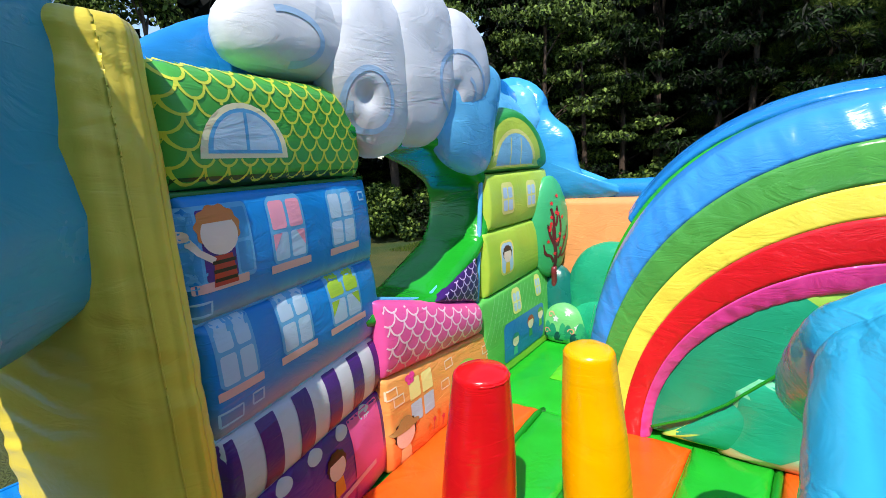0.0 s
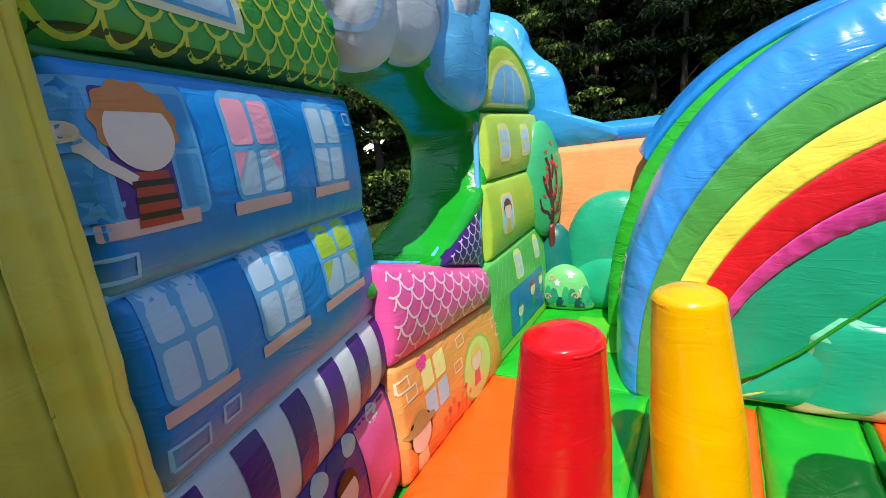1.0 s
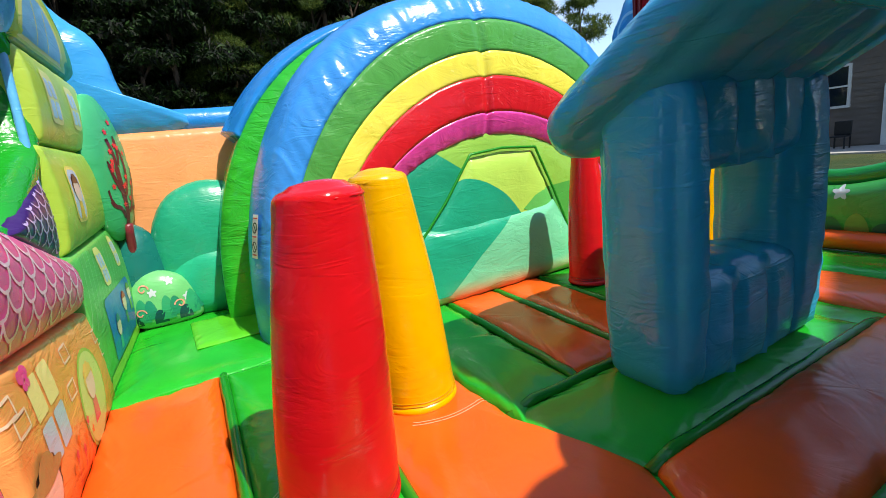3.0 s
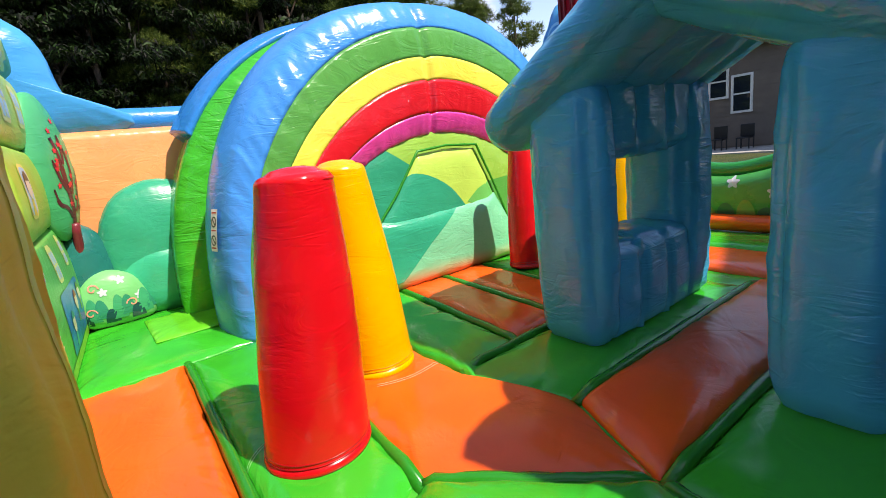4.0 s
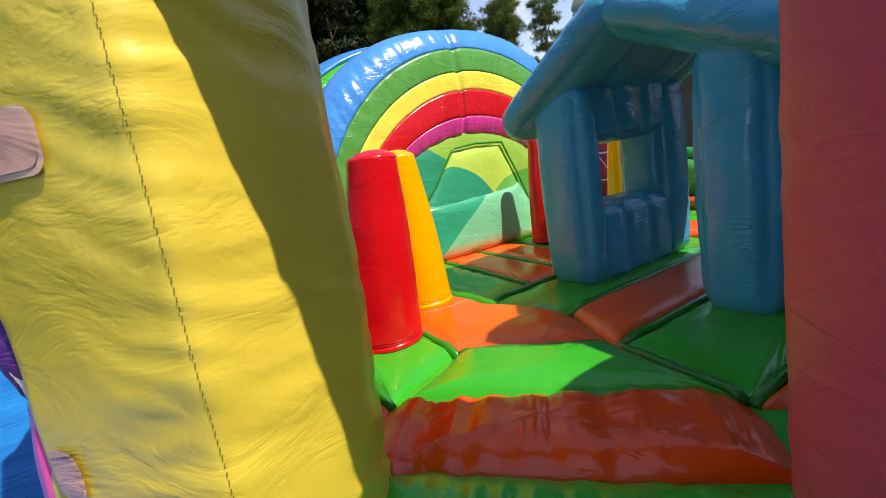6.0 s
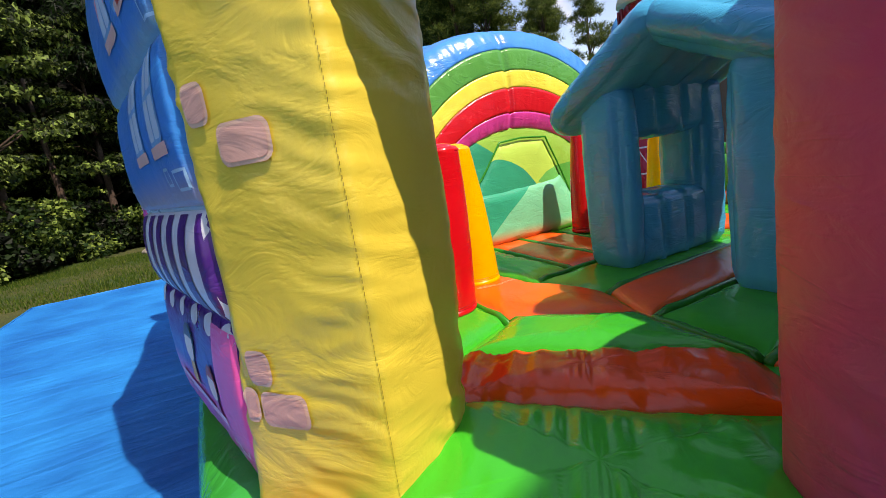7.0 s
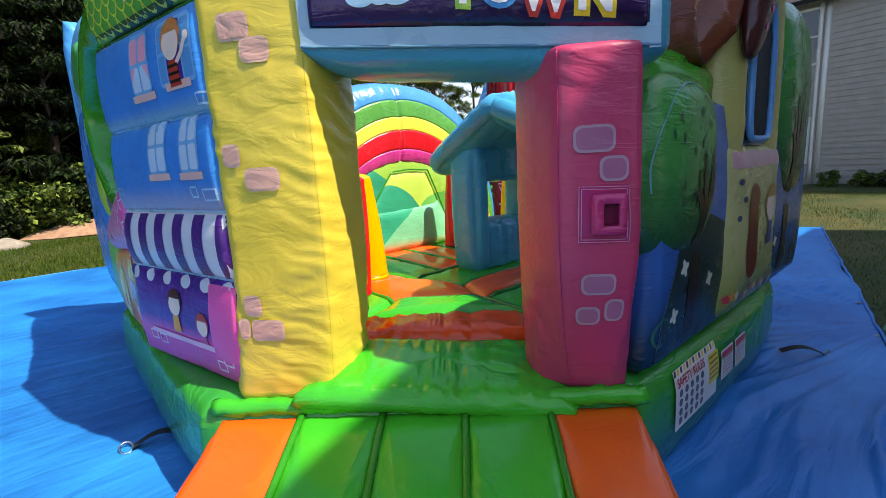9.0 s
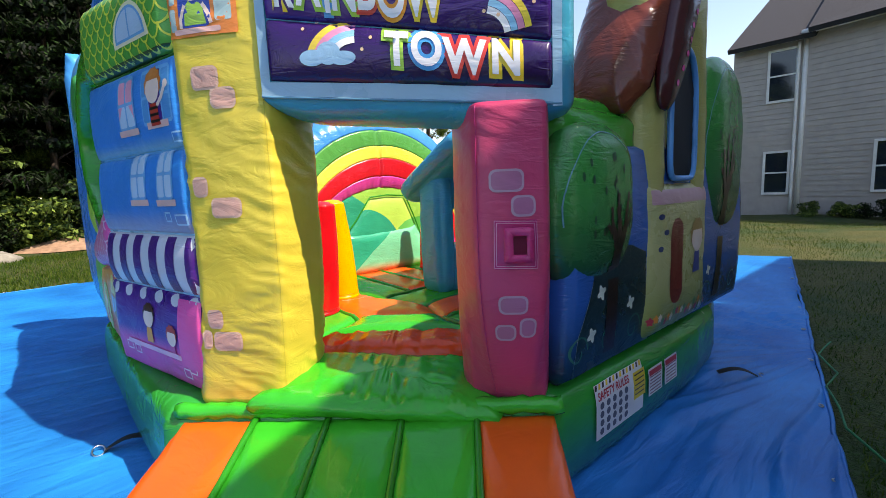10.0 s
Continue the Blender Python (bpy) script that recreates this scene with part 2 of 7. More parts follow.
def decal(pt, outline, lift=0.003, centre=None):
    """A thin printed patch that follows the surface pt(u, v, lift). The outline is star-shaped round its centre."""
    lift = thin(lift)
    cu = sum(p[0] for p in outline) / len(outline) if centre is None else centre[0]
    cv = sum(p[1] for p in outline) / len(outline) if centre is None else centre[1]
    size = max(math.hypot(u - cu, v - cv) for u, v in outline)
    rings = max(2, int(size / 0.02))
    verts, faces = [pt(cu, cv, lift)], []
    n = len(outline)
    for k in range(1, rings + 1):
        for u, v in outline:
            verts.append(pt(cu + (u - cu) * k / rings, cv + (v - cv) * k / rings, lift))
    for i in range(n):
        j = (i + 1) % n
        faces.append((0, 1 + i, 1 + j))
        for k in range(rings - 1):
            a = 1 + k * n
            faces.append((a + i, a + n + i, a + n + j, a + j))
    return verts, faces


def stroke(pt, line, width, lift=0.003):
    """A thin printed line along (u, v) points."""
    fine, lift = [], thin(lift)
    for (a, b), (c, d) in zip(line, line[1:]):
        k = max(1, int(math.hypot(c - a, d - b) / 0.015))
        fine += [(a + (c - a) * i / k, b + (d - b) * i / k) for i in range(k)]
    fine.append(line[-1])
    verts, faces = [], []
    for i, (u, v) in enumerate(fine):
        a, b = fine[max(i - 1, 0)], fine[min(i + 1, len(fine) - 1)]
        tx, ty = b[0] - a[0], b[1] - a[1]
        k = width / 2 / (math.hypot(tx, ty) or 1)
        verts += [pt(u - ty * k, v + tx * k, lift), pt(u + ty * k, v - tx * k, lift)]
        if i:
            q = 2 * i
            faces.append((q - 2, q - 1, q + 1, q))
    return verts, faces


def join(shapes):
    verts, faces = [], []
    for v, f in shapes:
        k = len(verts)
        verts += v
        faces += [tuple(i + k for i in q) for q in f]
    return verts, faces


def print_part(name, shapes, material, parent, label=""):
    v, f = join(shapes)
    return part(name, mesh_from(name, v, f), material, parent, label)


def scales(pt, inside, u0, u1, v0, v1, w, h, width, lift=0.003, hang=True):
    """Rows of scallop lines within inside(u, v)."""
    out = []
    rows = int((v1 - v0) / h) + 2
    for j in range(rows):
        cols = int((u1 - u0) / w) + 2
        for i in range(-1, cols):
            cu, cv = u0 + (i + 0.5 * (j % 2)) * w, v0 + (j + 1) * h
            run = []
            for k in range(11):
                a = math.pi + math.pi * k / 10
                u, v = cu + w / 2 * math.cos(a), cv + h * 1.12 * math.sin(a)
                if inside(u, v):
                    run.append((u, v))
                else:
                    if len(run) > 1:
                        out.append(stroke(pt, run, width, lift))
                    run = []
            if len(run) > 1:
                out.append(stroke(pt, run, width, lift))
    return out


def pillow(outline, frame_m, thick, power=2.2, rings=10, centre=None, seed=0.0, pucker=0.008, lobes=None, gather=1.0):
    """A closed cushion over a star-shaped outline in the plane of frame_m (x across, y up, z towards the viewer). Returns mesh and its front surface pt(u, v, lift)."""
    outline = dense(outline, 0.02)
    rings = rings * 2
    cu = sum(p[0] for p in outline) / len(outline) if centre is None else centre[0]
    cv = sum(p[1] for p in outline) / len(outline) if centre is None else centre[1]
    n = len(outline)
    polar = sorted((math.atan2(v - cv, u - cu), math.hypot(u - cu, v - cv)) for u, v in outline)
    ang = np.array([p[0] for p in polar])
    rad = np.array([p[1] for p in polar])
    ang = np.concatenate((ang - 2 * math.pi, ang, ang + 2 * math.pi))
    rad = np.concatenate((rad, rad, rad))
    xy = np.array([(r_ * math.cos(a_), r_ * math.sin(a_)) for a_, r_ in polar])
    run = np.concatenate(([0.0], np.cumsum(np.linalg.norm(np.diff(xy, axis=0), axis=1))))
    run_a = np.array([p[0] for p in polar])

    def height(u, v):
        r = math.hypot(u - cu, v - cv)
        a = math.atan2(v - cv, u - cu)
        k = min(r / float(np.interp(a, ang, rad)), 1.0)
        h = thick / 2 * (1 - k ** power) ** 0.5
        s_ = float(np.interp(a, run_a, run))
        d = (1 - k) * float(np.interp(a, ang, rad))
        pk = pucker * 1.3 * crimp(s_, seed) * math.exp(-d / (gather * reach(s_, seed))) * min(1.0, d / 0.015) + pucker * 0.6 * nz(u * 6, v * 6, seed)
        if lobes:
            pk += lobes(u, v) * min(1.0, (1 - k) * 6)
        return h + pk * (1 if k < 1 else 0)

    def pt(u, v, lift=0.0):
        return frame_m @ Vector((u, v, height(u, v) + lift))

    verts, faces = [], []
    for sgn in (1, -1):
        base = len(verts)
        verts.append(frame_m @ Vector((cu, cv, sgn * height(cu, cv))))
        last = rings if sgn == 1 else rings - 1
        for k in range(1, last + 1):
            q = math.sin(math.pi / 2 * k / rings)
            for u, v in outline:
                uu, vv = cu + (u - cu) * q, cv + (v - cv) * q
                verts.append(frame_m @ Vector((uu, vv, sgn * (height(uu, vv) if k < rings else 0))))
        for i in range(n):
            j = (i + 1) % n
            faces.append((base, base + 1 + i, base + 1 + j))
            for k in range(rings - 1):
                a = base + 1 + k * n
                if sgn == 1 or k < rings - 2:
                    faces.append((a + i, a + n + i, a + n + j, a + j))
                else:
                    b = 1 + (rings - 1) * n
                    faces.append((a + i, b + i, b + j, a + j))
    return mesh_from("pillow", verts, faces), pt


def flat_frame(origin, right, up=(0, 0, 1)):
    """A frame with x to the right, y up and z towards the viewer."""
    x = Vector(right).normalized()
    y = Vector(up).normalized()
    z = x.cross(y).normalized()
    y = z.cross(x)
    m = Matrix((x, y, z)).transposed().to_4x4()
    m.translation = origin
    return m


def tube(line, radius, segments=10, closed=False, taper=None, seed=0.0, wob=0.0):
    """A round tube along points, with rounded ends."""
    pts = [Vector(p) for p in line]
    n = len(pts)
    verts, faces = [], []
    ref = Vector((0, 0, 1))
    prev = None
    for i, p in enumerate(pts):
        a = pts[(i - 1) % n] if closed else pts[max(i - 1, 0)]
        b = pts[(i + 1) % n] if closed else pts[min(i + 1, n - 1)]
        t = (b - a).normalized()
        side = t.cross(ref if prev is None else prev)
        if side.length < 1e-4:
            side = t.cross(Vector((1, 0, 0)))
        side.normalize()
        up = side.cross(t)
        prev = up
        r = radius * (taper(i / (n - 1)) if taper else 1)
        for k in range(segments):
            w = 2 * math.pi * k / segments
            rr = r * (1 + wob * nz(i * 0.7, k * 0.9, seed))
            verts.append(p + (side * math.cos(w) + up * math.sin(w)) * rr)
    for i in range(n if closed else n - 1):
        for k in range(segments):
            a, b = i * segments, ((i + 1) % n) * segments
            faces.append((a + k, a + (k + 1) % segments, b + (k + 1) % segments, b + k))
    if not closed:
        faces.append(tuple(range(segments))[::-1])
        faces.append(tuple((n - 1) * segments + k for k in range(segments)))
    return mesh_from("tube", verts, faces)


def chaikin(pts, times=2):
    for _ in range(times):
        out = []
        for (a, b), (c, d) in zip(pts, pts[1:] + pts[:1]):
            out += [(0.78 * a + 0.22 * c, 0.78 * b + 0.22 * d), (0.22 * a + 0.78 * c, 0.22 * b + 0.78 * d)]
        pts = out
    return pts


def fillet(pts, radius, bow=0.0, step=7):
    """A polygon with round corners, its sides bowed outwards."""
    cx, cy = sum(p[0] for p in pts) / len(pts), sum(p[1] for p in pts) / len(pts)
    out = []
    n = len(pts)
    for i, p in enumerate(pts):
        a, b, c = Vector(pts[i - 1]), Vector(p), Vector(pts[(i + 1) % n])
        e0, e1 = b + (a - b).normalized() * radius, b + (c - b).normalized() * radius
        for k in range(step + 1):
            t = k / step
            q = e0 * (1 - t) ** 2 + b * 2 * t * (1 - t) + e1 * t ** 2
            out.append((q.x, q.y))
        e2 = c + (b - c).normalized() * radius
        nrm = Vector((c.y - b.y, b.x - c.x)).normalized()
        if nrm.dot((b + c) / 2 - Vector((cx, cy))) < 0:
            nrm = -nrm
        for k in range(1, 6):
            t = k / 6
            q = e1.lerp(e2, t) + nrm * bow * 4 * t * (1 - t)
            out.append((q.x, q.y))
    return out


def column(plan, z0, z1, bulge=0.03, seed=0.0, rows=40, creases=0.008, rim=0.05, shift=lambda t: (0.0, 0.0), levels=(), rounding=2, top=None):
    """A blown-up prism over a plan polygon. Returns mesh and pt(side position 0..1 round the plan, z, lift)."""
    ring = dense(chaikin(plan, rounding) if rounding else plan, 0.014)
    cx, cy = sum(p[0] for p in ring) / len(ring), sum(p[1] for p in ring) / len(ring)
    n = len(ring)
    polar = sorted((math.atan2(y - cy, x - cx), math.hypot(x - cx, y - cy)) for x, y in ring)
    pa_ = np.array([p[0] for p in polar])
    pr_ = np.array([p[1] for p in polar])
    pa_, pr_ = np.concatenate((pa_ - 2 * math.pi, pa_, pa_ + 2 * math.pi)), np.concatenate((pr_, pr_, pr_))

    if top:
        tp = sorted((math.atan2(y - cy, x - cx), math.hypot(x - cx, y - cy)) for x, y in dense(top, 0.014))
        ta_ = np.array([p[0] for p in tp])
        tr_ = np.array([p[1] for p in tp])
        ta_, tr_ = np.concatenate((ta_ - 2 * math.pi, ta_, ta_ + 2 * math.pi)), np.concatenate((tr_, tr_, tr_))

    def at(x, y, z, lift=0.0, snap=True):
        if snap:
            k = float(np.interp(math.atan2(y - cy, x - cx), pa_, pr_)) / math.hypot(x - cx, y - cy)
            x, y = cx + (x - cx) * k, cy + (y - cy) * k
        t = (z - z0) / (z1 - z0)
        d = min(z - z0, z1 - z)
        r = math.hypot(x - cx, y - cy)
        if top:
            s = min(1.0, max(0.0, (z - z0) / 0.85))
            s = s * (2 - s)
            w = 1 + s * (float(np.interp(math.atan2(y - cy, x - cx), ta_, tr_)) / r - 1)
            x, y, r = cx + (x - cx) * w, cy + (y - cy) * w, r * w
        e = rim * (1 - edge_round(d, rim))
        a = math.atan2(y - cy, x - cx)
        tilt = z + 0.10 * a + 0.05 * nz(a * 2, z * 2, seed + 9)
        calm = min(1.0, max(0.0, 0.45 + 1.4 * nz(a * 0.9, z * 2.2, seed + 7)))
        c = creases * (0.55 * nz(a * 1.2, tilt * 9, seed) + calm * (0.9 - 3.2 * abs(nz(a * 1.1, tilt * 11, seed + 4))) * 0.55 + calm * 0.5 * nz(a * 2, tilt * 34, seed + 6))
        c += creases * 1.5 * crimp(a * 0.3, seed + 2) * math.exp(-d / 0.08)
        for s in levels:
            c -= 0.02 * math.exp(-((z - s) / 0.025) ** 2)
        k = (r - e + bulge * (1 - abs(2 * t - 1) ** 3) + c + lift) / r
        sx, sy = shift(t)
        return Vector((cx + (x - cx) * k + sx, cy + (y - cy) * k + sy, z))

    verts, faces = [], []
    zs = [z0 + (z1 - z0) * (0.5 - 0.5 * math.cos(math.pi * j / rows)) * 0.35 + (z1 - z0) * j / rows * 0.65 for j in range(rows + 1)]
    for z in zs:
        verts += [at(x, y, z, 0.0, False) for x, y in ring]
    for j in range(rows):
        for i in range(n):
            a, b = j * n, (j + 1) * n
            faces.append((a + i, a + (i + 1) % n, b + (i + 1) % n, b + i))
    verts += [Vector((cx, cy, z0)), Vector((cx + shift(1)[0], cy + shift(1)[1], z1 + rim * 0.3))]
    for i in range(n):
        j = (i + 1) % n
        faces.append((len(verts) - 2, j, i))
        q = rows * n
        faces.append((len(verts) - 1, q + i, q + j))
    return mesh_from("column", verts, faces), at


def box(x0, x1, y0, y1, z0, z1, bevel=0.0, segments=2):
    bm = bmesh.new()
    bmesh.ops.create_cube(bm, size=1)
    for v in bm.verts:
        v.co = Vector(((x0 + x1) / 2 + v.co.x * (x1 - x0), (y0 + y1) / 2 + v.co.y * (y1 - y0), (z0 + z1) / 2 + v.co.z * (z1 - z0)))
    if bevel:
        bmesh.ops.bevel(bm, geom=bm.edges[:], offset=bevel, segments=segments, profile=0.5, affect="EDGES")
    return bm


def puff_box(x0, x1, y0, y1, z0, z1, bulge=0.03, step=0.05, round_=0.05, seed=0.0, crease=0.005, ribs=()):
    """A blown-up box: rounded edges and swollen faces. ribs: x places of vertical seams."""
    size = Vector((x1 - x0, y1 - y0, z1 - z0))
    mid = Vector((x0 + x1, y0 + y1, z0 + z1)) / 2
    bm = bmesh.new()
    bmesh.ops.create_cube(bm, size=1)
    cuts = int(max(size) / step)
    bmesh.ops.subdivide_edges(bm, edges=bm.edges[:], cuts=36 if ribs else max(4, min(cuts, 20)), use_grid_fill=True)
    for v in bm.verts:
        c = v.co * 2
        p = Vector((c.x * size.x, c.y * size.y, c.z * size.z)) / 2
        inner = Vector([max(s / 2 - round_, 0.001) for s in size])
        q = Vector([min(max(p[i], -inner[i]), inner[i]) for i in range(3)])
        d = p - q
        if d.length > 1e-6:
            p = q + d.normalized() * min(round_, d.length if sum(abs(x) > 1e-6 for x in d) == 1 else round_)
        f = [1 - abs(c[i]) ** 2.2 for i in range(3)]
        for i in range(3):
            if abs(c[i]) > 0.999:
                j, k = (i + 1) % 3, (i + 2) % 3
                b = bulge * max(f[j], 0) ** 0.7 * max(f[k], 0) ** 0.7
                b += crease * nz(p[j] * 14 + seed, p[k] * 14, i + seed)
                if i == 1 or i == 2:
                    for r in ribs:
                        b -= bulge * 0.9 * math.exp(-((p.x + mid.x - r) / 0.025) ** 2)
                p[i] += math.copysign(b, c[i])
        v.co = p + mid
    me = bpy.data.meshes.new("puff_box")
    bm.to_mesh(me)
    bm.free()
    me.shade_smooth()
    return me


# ---- colours of the vinyl ----
GREEN, LIME, DGREEN = vinyl("1fae2b", 0.22), vinyl("7fbe3a"), vinyl("1c6b2c")
ORANGE, RED, YELLOW = vinyl("f2601a", 0.24), vinyl("d8141c", 0.22), vinyl("f2b400", 0.24)
BLUE, SKYBLUE, PALEBLUE = vinyl("1f86d6", 0.28), vinyl("5fb4e6", 0.28), vinyl("9fd0ee", 0.3)
HOUSEBLUE = vinyl("0f86d8", 0.34)
TEAL, DTEAL, PINK, HOTPINK = vinyl("1fa17c", 0.28), vinyl("14706a", 0.28), vinyl("e8559e", 0.3), vinyl("ef3f9b", 0.28)
WHITE, PURPLE, DPURPLE = vinyl("ccd1da", 0.38), vinyl("4a1f86", 0.32), vinyl("3a1466", 0.32)
PEACH, CREAM, SKIN, HAIR = vinyl("f0a066", 0.28), vinyl("f3e9c0", 0.4), vinyl("f4d8c8", 0.4), vinyl("d9803a", 0.4)
BLACK, BROWN, DBROWN = vinyl("1a1416", 0.35), vinyl("7a3a26", 0.25), vinyl("4a1c1c", 0.3)
LTGREEN, SEAM = vinyl("9fcf4f", 0.26), vinyl("15861f", 0.25)
PILLAR_YELLOW = vinyl("e0cb48", 0.36, 0.2, "ecb048", -0.08, 0.08, fold_by=0.3)
# pink turns a warmer red along Y, towards the inner face
PILLAR_PINK = vinyl("d2505a", 0.4, 0.3, "ca3e68", 0.16, 0.46, "Y")
GLASSBLUE, FRAMEBLUE, SILLPINK = vinyl("b5d2ea", 0.36), vinyl("62aee0", 0.36), vinyl("e6b8b0", 0.36)
PLAYBLUE = vinyl("34b0dc", 0.2, 0.4)

# ---- ground ----
GROUND = -0.62
gv, gf = [], []
xs = [-200, -60, -30] + [-20 + 1.0 * i for i in range(51)] + [45, 80, 200]
ys = [-200, -60, -30] + [-16 + 1.0 * i for i in range(51)] + [50, 90, 200]
for y in ys:
    for x in xs:
        flat = min(1.0, max(0.0, (max(abs(x - 1.5) - 6, abs(y - 3) - 7.5, 0)) / 4))
        gv.append((x, y, GROUND - 0.02 + 0.12 * flat * nz(x * 0.25, y * 0.25)))
for j in range(len(ys) - 1):
    for i in range(len(xs) - 1):
        q = j * len(xs) + i
        gf.append((q, q + 1, q + len(xs) + 1, q + len(xs)))
m, n, l, b = shader("lawn")
geo = n.new("ShaderNodeNewGeometry")
t1 = n.new("ShaderNodeTexNoise")
t1.inputs["Scale"].default_value, t1.inputs["Detail"].default_value = 0.8, 8.0
t2 = n.new("ShaderNodeTexNoise")
t2.inputs["Scale"].default_value, t2.inputs["Detail"].default_value = 38.0, 4.0
l.new(geo.outputs["Position"], t1.inputs["Vector"])
l.new(geo.outputs["Position"], t2.inputs["Vector"])
cr = n.new("ShaderNodeValToRGB")
cr.color_ramp.elements[0].position, cr.color_ramp.elements[1].position = 0.36, 0.66
cr.color_ramp.elements[0].color, cr.color_ramp.elements[1].color = lin("3a5a18"), lin("6a6a2a")
l.new(t1.outputs["Fac"], cr.inputs["Fac"])
mx = n.new("ShaderNodeMix")
mx.data_type, mx.blend_type = "RGBA", "MULTIPLY"
mx.inputs["Factor"].default_value = 0.9
l.new(cr.outputs["Color"], mx.inputs["A"])
l.new(t2.outputs["Fac"], mx.inputs["B"])
l.new(mx.outputs["Result"], b.inputs["Base Color"])
b.inputs["Roughness"].default_value = 0.9
bp = n.new("ShaderNodeBump")
bp.inputs["Distance"].default_value = 0.05
l.new(t2.outputs["Fac"], bp.inputs["Height"])
l.new(bp.outputs["Normal"], b.inputs["Normal"])
LAWN = m
tagged(part("ground", mesh_from("ground", gv, gf), LAWN), "sunlit patchy lawn, green with dry straw spots", "lawn", kind="structure")

# ---- tarpaulin ----
m, n, l, b = shader("tarpaulin")
geo = n.new("ShaderNodeNewGeometry")
mp = n.new("ShaderNodeMapping")
mp.inputs["Scale"].default_value = (1.6, 6.5, 1.0)
mp.inputs["Rotation"].default_value = (0, 0, radians(-8))
l.new(geo.outputs["Position"], mp.inputs["Vector"])
t1 = n.new("ShaderNodeTexNoise")
t1.inputs["Scale"].default_value, t1.inputs["Detail"].default_value, t1.inputs["Distortion"].default_value = 1.0, 5.0, 0.6
l.new(mp.outputs["Vector"], t1.inputs["Vector"])
t2 = n.new("ShaderNodeTexNoise")
t2.inputs["Scale"].default_value, t2.inputs["Detail"].default_value = 1.3, 6.0
l.new(geo.outputs["Position"], t2.inputs["Vector"])
cr = n.new("ShaderNodeValToRGB")
cr.color_ramp.elements[0].color, cr.color_ramp.elements[1].color = lin("0266b0"), lin("048ad6")
cr.color_ramp.elements[0].position, cr.color_ramp.elements[1].position = 0.3, 0.7
l.new(t2.outputs["Fac"], cr.inputs["Fac"])
l.new(cr.outputs["Color"], b.inputs["Base Color"])
b.inputs["Roughness"].default_value = 0.42
b.inputs["Specular IOR Level"].default_value = 0.3
bp = n.new("ShaderNodeBump")
bp.inputs["Strength"].default_value, bp.inputs["Distance"].default_value = 1.0, 0.034
l.new(t1.outputs["Fac"], bp.inputs["Height"])
t3 = n.new("ShaderNodeTexNoise")
t3.inputs["Scale"].default_value = 180.0
l.new(geo.outputs["Position"], t3.inputs["Vector"])
b2 = n.new("ShaderNodeBump")
b2.inputs["Strength"].default_value, b2.inputs["Distance"].default_value = 0.2, 0.003
l.new(t3.outputs["Fac"], b2.inputs["Height"])
l.new(bp.outputs["Normal"], b2.inputs["Normal"])
l.new(b2.outputs["Normal"], b.inputs["Normal"])
TARP = m


def sheet(corner, step, amp, z, seed):
    """A thin laid sheet over a four-cornered plan, with low folds and uneven edges."""
    a, b_, c, d = [Vector((*p, 0)) for p in corner]
    nu, nv = int((b_ - a).length / step), int((d - a).length / step)
    verts, faces = [], []
    for j in range(nv + 1):
        for i in range(nu + 1):
            s, t = i / nu, j / nv
            p = (a * (1 - s) + b_ * s) * (1 - t) + (d * (1 - s) + c * s) * t
            e = min(s, 1 - s, t, 1 - t)
            p.x += 0.05 * nz(p.y * 1.1, seed) * (1 if e < 0.01 else 0)
            p.y += 0.05 * nz(p.x * 1.1, seed + 3) * (1 if e < 0.01 else 0)
            h = amp * (max(0.0, nz(p.x * 1.2 + p.y * 1.6, (p.x - p.y) * 0.35, seed)) + 0.5 * abs(nz(p.x * 4 + p.y * 3, p.y - p.x, seed + 1)))
            if min(s, 1 - s, t, 1 - t) > 0.02:
                h += amp * 0.3
            # folds drawn towards the place where the rope pulls
            dx, dy = p.x - 2.98, p.y + 0.81
            far_ = math.hypot(dx, dy)
            if 0.05 < far_ < 4.2 and -1.5 < p.y < 1.6 and e > 0.004:
                an = math.atan2(dy, dx) + 0.10 * nz(p.x * 0.7, p.y * 0.7, seed)
                ridge = 0.5 - abs(nz(an * 9.0, far_ * 0.25, seed + 5)) * 1.7 + 0.5 * (0.4 - abs(nz(an * 21.0, far_ * 0.4, seed + 7)) * 1.6)
                h += 0.055 * max(0.0, ridge) * min(1.0, far_ * 1.2) * min(1.0, (4.2 - far_) * 0.6)
            # one crosswise lap
            h += 0.035 * math.exp(-((p.x - 3.6 - 0.6 * (0.1 - p.y)) / 0.06) ** 2) if -1.2 < p.y < 1.0 else 0.0
            verts.append((p.x, p.y, z + h))
    w = nu + 1
    for j in range(nv):
        for i in range(nu):
            q = j * w + i
            faces.append((q, q + 1, q + w + 1, q + w))
    me = mesh_from("sheet", verts, faces)
    return me


tarp = part("tarpaulin", sheet([(-4.6, -3.0), (-0.4, -1.35), (8.6, 0.65), (5.5, 10.2)], 0.045, 0.012, GROUND + 0.004, 3.0), TARP)
tagged(tarp, "bright blue woven tarpaulin with low folds on the lawn", "tarpaulin")
tarp2 = part("tarpaulin", sheet([(-4.6, -3.0), (5.5, 10.2), (-2.0, 10.3), (-5.0, 10.2)], 0.12, 0.012, GROUND + 0.008, 8.0), TARP)
tagged(tarp2, "bright blue tarpaulin lying lapped over its neighbour on the lawn", "tarpaulin")

